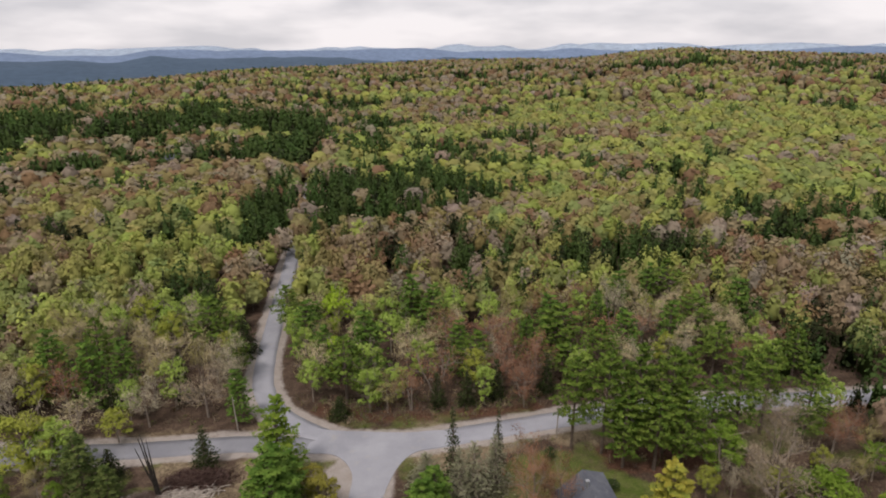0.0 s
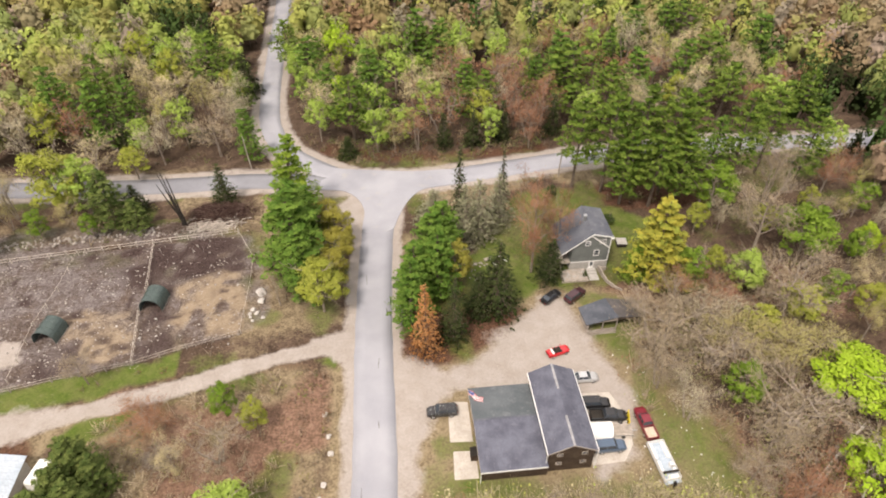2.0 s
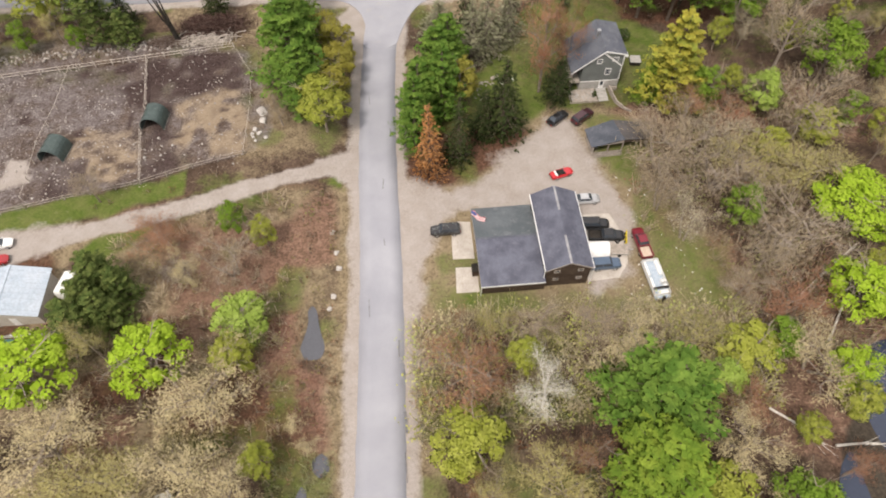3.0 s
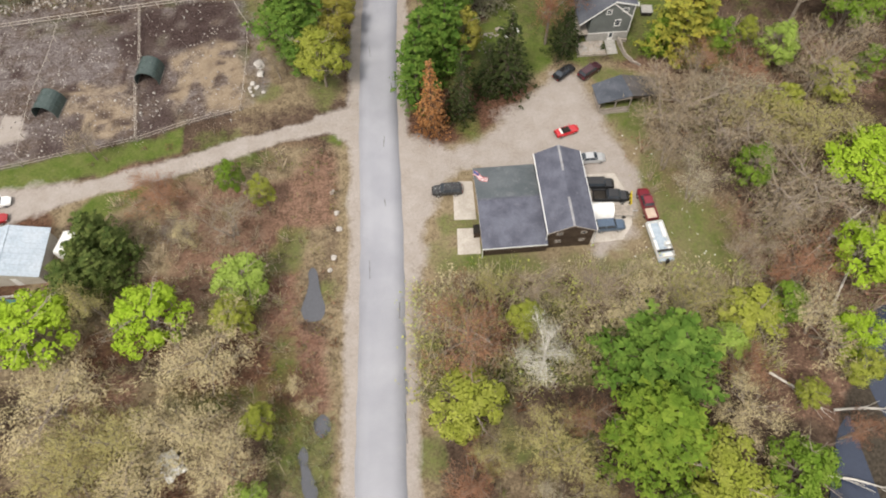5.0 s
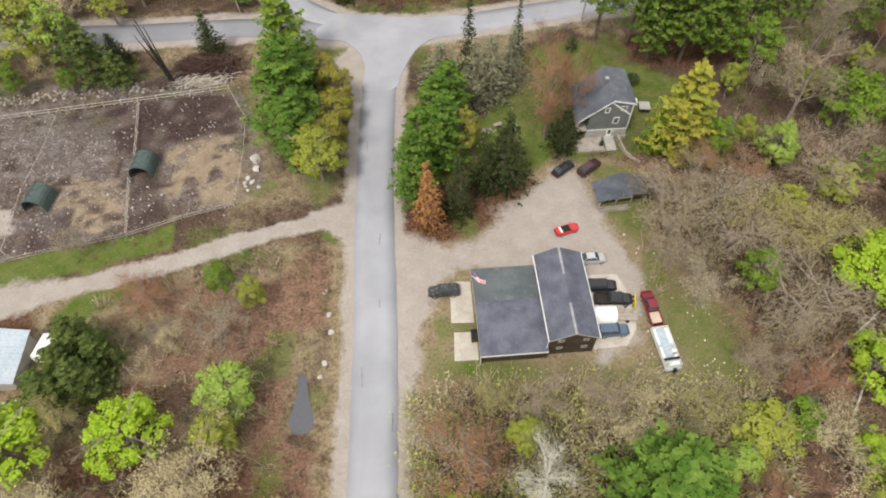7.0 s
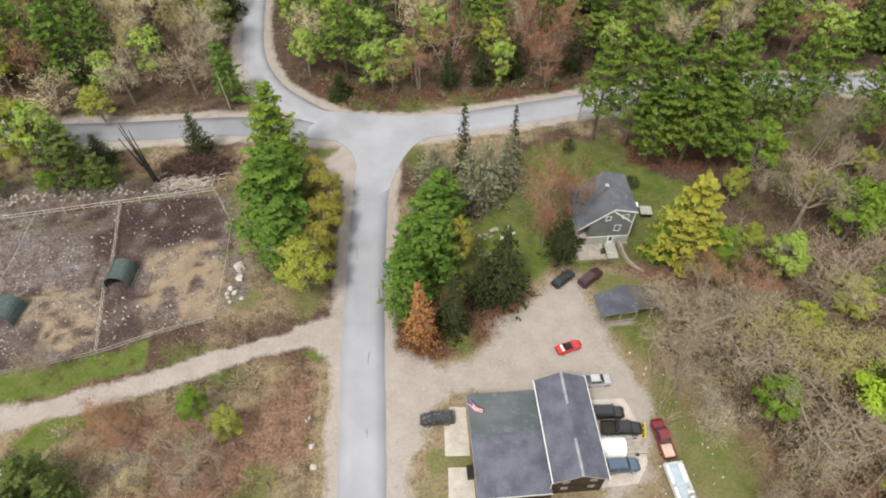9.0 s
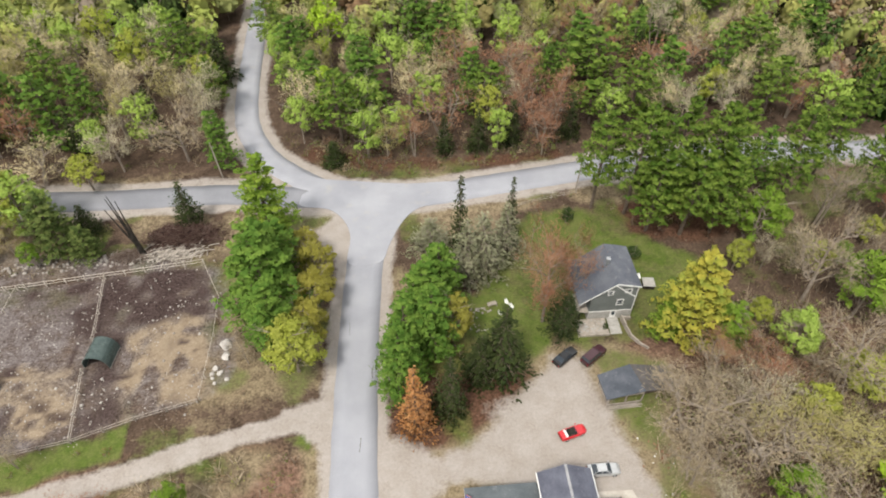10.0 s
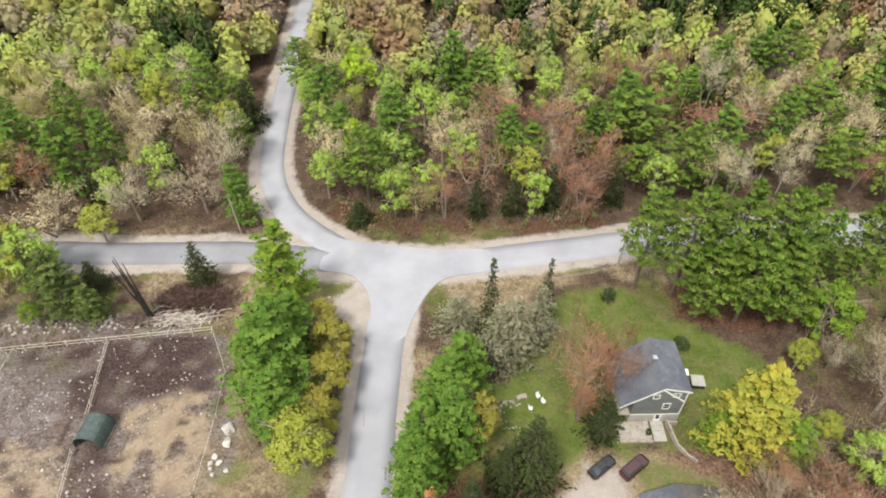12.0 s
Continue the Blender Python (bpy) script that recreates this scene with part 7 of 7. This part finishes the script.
def cabin(v, x0, x1, t0, t1, zb, zt, wb, wt_, coat, roof_label=""):
    """Greenhouse: dark glass body with a painted roof and four pillars."""
    low = [(x0, -wb, zb), (x1, -wb, zb), (x1, wb, zb), (x0, wb, zb)]
    high = [(t0, -wt_, zt), (t1, -wt_, zt), (t1, wt_, zt), (t0, wt_, zt)]
    part("windows", Form().add(low + high, [(3, 2, 1, 0), (4, 5, 6, 7), (0, 1, 5, 4), (1, 2, 6, 5), (2, 3, 7, 6), (3, 0, 4, 7)]), GLASS, v, "dark tinted windows", 0.03)
    part("roof", Form().loft([[(px, -wt_ * 1.02, zt - 0.02), (px, -wt_ * 0.9, zt + 0.06 * k2), (px, wt_ * 0.9, zt + 0.06 * k2), (px, wt_ * 1.02, zt - 0.02)] for px, k2 in ((t0 - 0.05, 0.5), (t0 + 0.2, 1), (t1 - 0.2, 1), (t1 + 0.05, 0.5))]), coat, v, roof_label)
    for (lx, ly, lz), (hx, hy, hz) in zip(low, high):
        part("pillar", Form().tube([(lx, ly * 1.01, lz), (hx, hy * 1.02, hz)], [0.05, 0.045], 5), coat, v)
    xm = (x0 + x1) / 2 - 0.1
    for sy in (-1, 1):
        part("pillar", Form().tube([(xm, sy * wb * 1.01, zb), ((t0 + t1) / 2 - 0.05, sy * wt_ * 1.02, zt)], [0.05, 0.045], 5), coat, v)


def vehicle(name, style, x, y, turn, coat, label, category, bed=None):
    v = thing(name, pose(x, y, gz(x, y) + 0.03, 0, 0, turn), label, category, "parked vehicles")
    if style == "sedan":
        L, W, R = 4.6, 0.9, 0.32
        st = [(-2.3, 0.70, 0.38, 0.78), (-2.18, 0.85, 0.28, 0.95), (-1.2, 0.9, 0.24, 0.98), (0, 0.9, 0.24, 0.97), (1.0, 0.9, 0.24, 0.95), (1.9, 0.86, 0.27, 0.82), (2.3, 0.68, 0.36, 0.62)]
        cabin(v, -1.75, 1.0, -1.0, 0.25, 0.93, 1.42, 0.78, 0.58, coat)
        ax = (-1.35, 1.4)
    elif style == "suv":
        L, W, R = 4.8, 0.93, 0.37
        st = [(-2.4, 0.80, 0.45, 1.0), (-2.32, 0.92, 0.36, 1.14), (-1.0, 0.94, 0.32, 1.16), (1.0, 0.94, 0.32, 1.14), (2.0, 0.9, 0.34, 1.04), (2.4, 0.74, 0.42, 0.86)]
        cabin(v, -2.2, 1.05, -2.0, 0.45, 1.1, 1.75, 0.82, 0.68, coat)
        ax = (-1.4, 1.45)
    elif style == "pickup":
        L, W, R = 5.7, 0.97, 0.40
        st = [(-0.75, 0.96, 0.42, 1.2), (-0.6, 0.97, 0.42, 1.22), (1.2, 0.97, 0.42, 1.2), (2.4, 0.94, 0.44, 1.12), (2.85, 0.80, 0.5, 0.95)]
        cabin(v, -0.7, 1.55, -0.45, 0.85, 1.16, 1.82, 0.84, 0.68, coat)
        ax = (-1.75, 1.85)
        part("bed_floor", Form().box(-2.8, -0.76, -0.9, 0.9, 0.5, 0.72), bed or DARK, v)
        if bed:
            part("bed_load", Form().box(-2.68, -0.9, -0.78, 0.78, 0.724, 1.0), bed, v, "tan load in the open bed", 0.04)
        for sy in (-1, 1):
            part("bed_side", Form().box(-2.85, -0.76, min(sy * 0.82, sy * 0.97), max(sy * 0.82, sy * 0.97), 0.5, 1.2), coat, v, bevel=0.04)
        part("tailgate", Form().box(-2.9, -2.8, -0.81, 0.81, 0.55, 1.2), coat, v, bevel=0.03)
    else:
        L, W, R = 4.1, 0.84, 0.3
        st = [(-2.05, 0.62, 0.36, 0.70), (-1.95, 0.78, 0.27, 0.84), (-1.1, 0.84, 0.22, 0.88), (0.6, 0.84, 0.22, 0.84), (1.6, 0.8, 0.25, 0.72), (2.05, 0.6, 0.34, 0.55)]
        ax = (-1.2, 1.2)
        part("cockpit", Form().box(-1.0, 0.45, -0.62, 0.62, 0.70, 0.90), DARK, v, "black open cockpit", 0.04)
        for sy in (-0.34, 0.34):
            part("seat", Form().box(-0.75, -0.45, sy - 0.23, sy + 0.23, 0.86, 1.12), DARK, v, bevel=0.06)
        part("windscreen", Form().slab([(0.5, -0.62, 0.86), (0.5, 0.62, 0.86), (0.2, 0.55, 1.18), (0.2, -0.55, 1.18)], (0.03, 0, 0.02)), GLASS, v)
        part("folded_top", Form().box(-1.35, -0.98, -0.6, 0.6, 0.86, 0.98), TRIM if bed else DARK, v, "pale folded hood", 0.05)
    part("body", Form().loft([ring(*s) for s in st]), coat, v)
    for wx2 in ax:
        for sy in (-1, 1):
            yy = sy * (W - 0.12)
            t = part("wheel", Form().tube([(wx2, yy - 0.11, R - 0.03), (wx2, yy + 0.11, R - 0.03)], [R, R], 16), RUBBER, v)
            part("rim", Form().tube([(wx2, yy + sy * 0.10, R - 0.03), (wx2, yy + sy * 0.125, R - 0.03)], [R * 0.6, R * 0.55], 12), STEEL, t)
    zl = st[-1][3] - 0.12
    for sy in (-1, 1):
        part("headlight", Form().box(L / 2 - 0.22, L / 2 - 0.02, sy * 0.55 - 0.14, sy * 0.55 + 0.14, zl - 0.04, zl + 0.1), WHITE_LENS, v, "clear headlight", 0.03)
        part("tail_light", Form().box(-L / 2 - 0.06, -L / 2 + 0.06, sy * 0.62 - 0.1, sy * 0.62 + 0.1, zl + 0.04, zl + 0.22), RED_PAINT, v, "red tail light", 0.02)
        part("mirror", Form().box(0.75, 0.9, sy * (W + 0.08) - 0.08, sy * (W + 0.08) + 0.08, st[-3][3] - 0.02, st[-3][3] + 0.12), coat, v, bevel=0.02)
    part("bumper", Form().box(L / 2 - 0.06, L / 2 + 0.05, -W * 0.7, W * 0.7, 0.34, 0.5), DARK, v, bevel=0.03)
    part("bumper", Form().box(-L / 2 - 0.05, -L / 2 + 0.06, -W * 0.75, W * 0.75, 0.36, 0.52), DARK, v, bevel=0.03)
    return v


BLACK_COAT, BLACK_WORN = paint("black_paint", (0.012, 0.012, 0.014)), surface("dusty_black_paint", (0.015, 0.015, 0.017), (0.03, 0.03, 0.032), 1.2, 6, 0.35, 0.2, bump=0, wear=(0.30, 0.31, 0.30), coat=0.5)
TAN_LOAD = surface("tan_tarp", (0.42, 0.33, 0.26), (0.52, 0.42, 0.34), 2, 8, 0.85)
vehicle("jeep", "suv", 10.2, 0.9, 180, BLACK_WORN, "dusty black off-road car on the gravel apron", "car")
vehicle("convertible_car", "open", 31.4, 11.1, 16, paint("bright_red_paint", (0.50, 0.012, 0.02), 0.1), "small bright red open convertible in the yard", "car", True)
vehicle("sedan", "sedan", 34.4, 5.1, 0, paint("silver_paint", (0.52, 0.53, 0.54), 0.5), "silver sedan parked behind the barn", "car")
vehicle("black_suv", "suv", 34.6, -0.1, -4, BLACK_COAT, "black estate car on the concrete slab", "car")
vehicle("plow_truck", "pickup", 36.0, -2.6, -6, BLACK_COAT, "black pickup truck with a yellow snow plow", "pickup truck", DARK)
vehicle("blue_pickup", "suv", 34.7, -7.9, 0, paint("slate_blue_paint", (0.07, 0.11, 0.17), 0.3), "slate blue car beside the white tarp shed", "car")
vehicle("maroon_pickup", "pickup", 41.4, -4.6, 94, paint("maroon_paint", (0.20, 0.008, 0.022), 0.3), "shiny maroon pickup truck with a tan bed load", "pickup truck", TAN_LOAD)
vehicle("black_car", "sedan", 33.2, 24.2, 36, BLACK_COAT, "black sedan parked by the lawn", "car")
vehicle("dark_red_car", "suv", 37.8, 24.0, 36, paint("dark_plum_paint", (0.055, 0.015, 0.022), 0.3), "dark plum estate car parked by the lawn", "car")
vehicle("white_car", "sedan", -62.2, 4.8, 10, paint("white_paint", (0.75, 0.75, 0.74), 0.0), "white car parked at the end of the drive", "car")
vehicle("red_car", "sedan", -62.0, 1.6, 10, paint("red_paint", (0.35, 0.01, 0.015), 0.1), "red car parked by the outbuilding", "car")
vehicle("green_car", "sedan", -57.0, -13.6, 5, paint("teal_paint", (0.03, 0.13, 0.11), 0.2), "dark teal car behind the white board fence", "car")

plow = thing("snow_plow", pose(39.1, -3.1, 0, 0, 0, -14), "yellow snow plow blade before the black pickup", "snow plow")
PLOW_YELLOW = paint("plow_yellow_paint", (0.62, 0.48, 0.02), 0.0)
part("blade", Form().loft([[(0.0, yy, 0.05), (0.12, yy, 0.3), (0.08, yy, 0.6), (0.2, yy, 0.82), (0.26, yy, 0.82), (0.15, yy, 0.6), (0.19, yy, 0.3), (0.07, yy, 0.05)] for yy in (-1.25, 0, 1.25)]), PLOW_YELLOW, plow)
for yy in (-0.8, 0, 0.8):
    part("rib", Form().box(-0.14, 0.06, yy - 0.04, yy + 0.04, 0.1, 0.7), DARK, plow)
part("push_frame", Form().box(-0.5, -0.14, -0.4, 0.4, 0.3, 0.42), DARK, plow)

tarp = thing("tarp_shelter", pose(34.0, -5.2, 0.04, 0, 0, -4), "white arched tarp shelter on the slab", "tarp shelter")
arch = [(-1.75 + 3.5 * i / 10, 2.15 * (1 - (abs(i - 5) / 5.0) ** 2.6) + 0.02) for i in range(11)]
shell = arch + [(ya * 0.97, za * 0.97) for ya, za in arch[::-1]]
f = Form().loft([[(xx, ya, za) for ya, za in shell] for xx in (-1.7, 0, 1.7)])
part("cover", f, TARP_WHITE, tarp)
part("end_panel", Form().slab([(1.66, ya * 0.98, za * 0.98) for ya, za in arch], (0.03, 0, 0)), TARP_WHITE, tarp)
for xx in (-1.6, 0, 1.6):
    part("hoop", Form().tube([(xx, ya * 1.0, za + 0.055) for ya, za in arch], [0.03] * 11, 5), TARP_WHITE, tarp)

tr = thing("flat_trailer", pose(37.5, -5.3, 0.04, 0, 0, -6), "grey flatbed trailer parked on the slab", "trailer")
for i in range(8):
    part("plank", Form().box(-1.5, 1.5, -1.0 + i * 0.25, -0.77 + i * 0.25, 0.55, 0.6), OLD_WOOD, tr)
part("frame", Form().box(-1.52, 1.52, -1.02, 1.02, 0.44, 0.546), STEEL, tr)
for sy in (-1.2, 1.04):
    part("wheel", Form().tube([(0, sy, 0.28), (0, sy + 0.16, 0.28)], [0.28, 0.28], 12), RUBBER, tr)
part("hitch", Form().box(1.5, 2.3, -0.05, 0.05, 0.44, 0.52), STEEL, tr)


def pontoon_boat():
    b = thing("pontoon_boat", pose(41.6, -11.4, 0, 0, 0, 94), "white pontoon boat on a trailer behind the pickup", "boat")
    L, W, Z = 3.5, 1.25, 1.05
    for sy in (-0.85, 0.85):
        part("pontoon", Form().tube([(-L, sy, 0.75), (L - 0.6, sy, 0.75), (L, sy, 0.9)], [0.3, 0.3, 0.08], 10), STEEL, b, "aluminium pontoon")
    deckm = surface("grey_blue_deck", (0.30, 0.36, 0.42), (0.38, 0.44, 0.50), 2, 8, 0.8)
    part("deck", Form().box(-L, L - 0.2, -W, W, Z, Z + 0.08), deckm, b, "grey-blue carpeted deck")
    white = TRIM
    for sy in (-1, 1):
        part("side_panel", Form().box(-L + 0.5, L - 0.4, min(sy * W, sy * (W - 0.05)), max(sy * W, sy * (W - 0.05)), Z + 0.08, Z + 0.72), white, b, "white side panel", 0.015)
        part("bench", Form().box(0.4, L - 0.55, min(sy * 1.18, sy * 0.68), max(sy * 1.18, sy * 0.68), Z + 0.08, Z + 0.46), white, b, "white bow bench", 0.05)
        part("rail", Form().tube([(-L + 0.5, sy * (W - 0.02), Z + 0.78), (L - 0.4, sy * (W - 0.02), Z + 0.78)], [0.03, 0.03], 6), STEEL, b)
    part("bow_gate", Form().box(L - 0.42, L - 0.37, -W, W, Z + 0.08, Z + 0.7), white, b)
    part("stern_panel", Form().box(-L + 0.45, -L + 0.5, -W, W, Z + 0.08, Z + 0.7), white, b)
    part("stern_bench", Form().box(-L + 0.55, -L + 1.15, -1.1, 0.5, Z + 0.08, Z + 0.5), white, b, "white stern bench", 0.05)
    part("side_bench", Form().box(-1.9, 0.0, 0.68, 1.18, Z + 0.08, Z + 0.46), white, b, "white side bench", 0.05)
    c = part("console", Form().box(-1.2, -0.6, -1.12, -0.4, Z + 0.08, Z + 0.95), white, b, "white helm console", 0.06)
    part("wheel", Form().tube([(-1.26, -0.76, Z + 0.85), (-1.22, -0.76, Z + 0.87)], [0.17, 0.17], 10), DARK, c)
    part("windscreen", Form().slab([(-0.75, -1.08, Z + 0.95), (-0.75, -0.44, Z + 0.95), (-0.9, -0.46, Z + 1.2), (-0.9, -1.06, Z + 1.2)], (0.02, 0, 0)), GLASS, c)
    part("helm_seat", Form().box(-2.0, -1.5, -1.0, -0.5, Z + 0.08, Z + 0.85), white, b, bevel=0.07)
    part("bimini", Form().box(-2.3, -1.9, -1.2, 1.2, Z + 0.75, Z + 0.92), DARK, b, "furled dark sun top", 0.06)
    e = part("outboard_motor", Form().box(-L - 0.45, -L + 0.05, -0.2, 0.2, Z + 0.1, Z + 0.75), DARK, b, "black outboard motor", 0.08)
    part("leg", Form().box(-L - 0.3, -L - 0.1, -0.07, 0.07, Z - 0.55, Z + 0.1), DARK, e)
    part("trailer_frame", Form().box(-L + 0.4, L + 1.0, -0.45, -0.37, 0.36, 0.45), STEEL, b)
    part("trailer_frame", Form().box(-L + 0.4, L + 1.0, 0.37, 0.45, 0.36, 0.45), STEEL, b)
    for bx in (-1.4, -0.6):
        for sy in (-0.62, 0.46):
            part("wheel", Form().tube([(bx, sy, 0.3), (bx, sy + 0.16, 0.3)], [0.3, 0.3], 12), RUBBER, b)


pontoon_boat()

# flag on the garage's eave
FLAG_RED, FLAG_WHITE, FLAG_BLUE = (surface(n, tuple(c * 0.85 for c in col), col, 3, 12, 0.8, bump=0.1) for n, col in (("faded_red_cloth", (0.55, 0.16, 0.17)), ("white_cloth", (0.78, 0.76, 0.76)), ("blue_cloth", (0.10, 0.12, 0.28))))
fl = thing("flag", pose(14.45, 1.6, 2.4, 0, 0, -24), "striped red and white flag with a blue corner on a pole", "flag")
part("pole", Form().tube([(0, 0, -0.6), (-0.1, 0, 2.2)], [0.035, 0.025], 6), STEEL, fl)
for i in range(9):
    strip = Form()
    for j in range(8):
        def at(u, w):
            return (0.0 + 2.5 * u, -0.55 * u + 0.12 * math.sin(u * 7 + w) - 0.25 * w, 2.1 - 0.3 * u - 0.95 * w + 0.12 * math.sin(u * 8))
        u0, u1, w0, w1 = j / 8, (j + 1) / 8, i / 9, (i + 1) / 9
        strip.slab([at(u0, w0), at(u1, w0), at(u1, w1), at(u0, w1)], (0, 0.012, 0.012))
    part("stripe", strip, FLAG_WHITE if i % 2 else FLAG_RED, fl)
part("canton", Form().slab([(0.02, -0.02, 2.14), (0.95, -0.25, 2.05), (0.95, -0.42, 1.58), (0.02, -0.14, 1.62)], (0, 0.02, 0.03)), FLAG_BLUE, fl)

# garden things behind the spruces
for x, y, turn in ((25.6, 36.2, 20), (26.3, 35.2, 30), (24.2, 34.0, 70)):
    c = thing("garden_chair", pose(x, y, gz(x, y), 0, 0, turn), "white plastic garden chair on the lawn", "chair", "garden chairs")
    part("seat", Form().box(-0.28, 0.28, -0.28, 0.28, 0.40, 0.46), TRIM, c, bevel=0.02)
    part("backrest", Form().slab([(-0.28, 0.26, 0.46), (0.28, 0.26, 0.46), (0.26, 0.42, 0.95), (-0.26, 0.42, 0.95)], (0, 0.04, 0)), TRIM, c)
    for lx in (-0.24, 0.24):
        for ly in (-0.24, 0.24):
            part("leg", Form().tube([(lx, ly, 0), (lx * 0.95, ly * 0.95, 0.40)], [0.03, 0.03], 5), TRIM, c)
        part("armrest", Form().box(lx - 0.03, lx + 0.03, -0.26, 0.3, 0.62, 0.66), TRIM, c)
tb = thing("garden_table", pose(23.0, 36.0, gz(23, 36), 0, 0, 15), "weathered wooden garden table on the lawn", "table")
for i in range(5):
    part("board", Form().box(-0.8, 0.8, -0.4 + i * 0.165, -0.25 + i * 0.165, 0.70, 0.74), OLD_WOOD, tb)
for lx in (-0.7, 0.7):
    for ly in (-0.32, 0.32):
        part("leg", Form().box(lx - 0.04, lx + 0.04, ly - 0.04, ly + 0.04, 0, 0.70), OLD_WOOD, tb)

# houses glimpsed in the far woods
for x, y, turn, wide in ((-137, 395, 20, 11), (530, 1330, -10, 16)):
    fh = thing("distant_house", pose(x, y, gz(x, y), 0, 0, turn), "small pale house roof showing among the trees", "house")
    zf = 9.0
    part("wall", Form().box(-wide / 2, wide / 2, -4, 4, -1, zf), TAN_WALL, fh)
    part("roof", roof_plane((-wide / 2 - 0.4, -4.5, zf - 0.2), (wide / 2 + 0.4, -4.5, zf - 0.2), (wide / 2 + 0.4, 0, zf + 3), (-wide / 2 - 0.4, 0, zf + 3)), SHINGLE_OLD, fh)
    part("roof", roof_plane((-wide / 2 - 0.4, 0, zf + 3), (wide / 2 + 0.4, 0, zf + 3), (wide / 2 + 0.4, 4.5, zf - 0.2), (-wide / 2 - 0.4, 4.5, zf - 0.2)), SHINGLE_OLD, fh)
    for wx2 in (-3, 0, 3):
        part("window", Form().box(wx2 - 0.5, wx2 + 0.5, -4.06, -4.0, zf - 2.4, zf - 1.1), GLASS, fh)

sheet = Form()
k = np.random.default_rng(66)
g = [[(-1.4 + 0.7 * i + k.normal() * 0.1, -1.9 + 0.76 * j + k.normal() * 0.12, 0.12 + 0.3 * k.uniform()) for i in range(5)] for j in range(6)]
for j in range(5):
    for i in range(4):
        sheet.slab([g[j][i], g[j][i + 1], g[j + 1][i + 1], g[j + 1][i]], (0, 0, 0.015))
solid("tarp", sheet, TARP_WHITE, "crumpled white tarp lying among the brush", "tarp", m=pose(-29.2, -38.2, gz(-29.2, -38.2), 0, 0, 35))
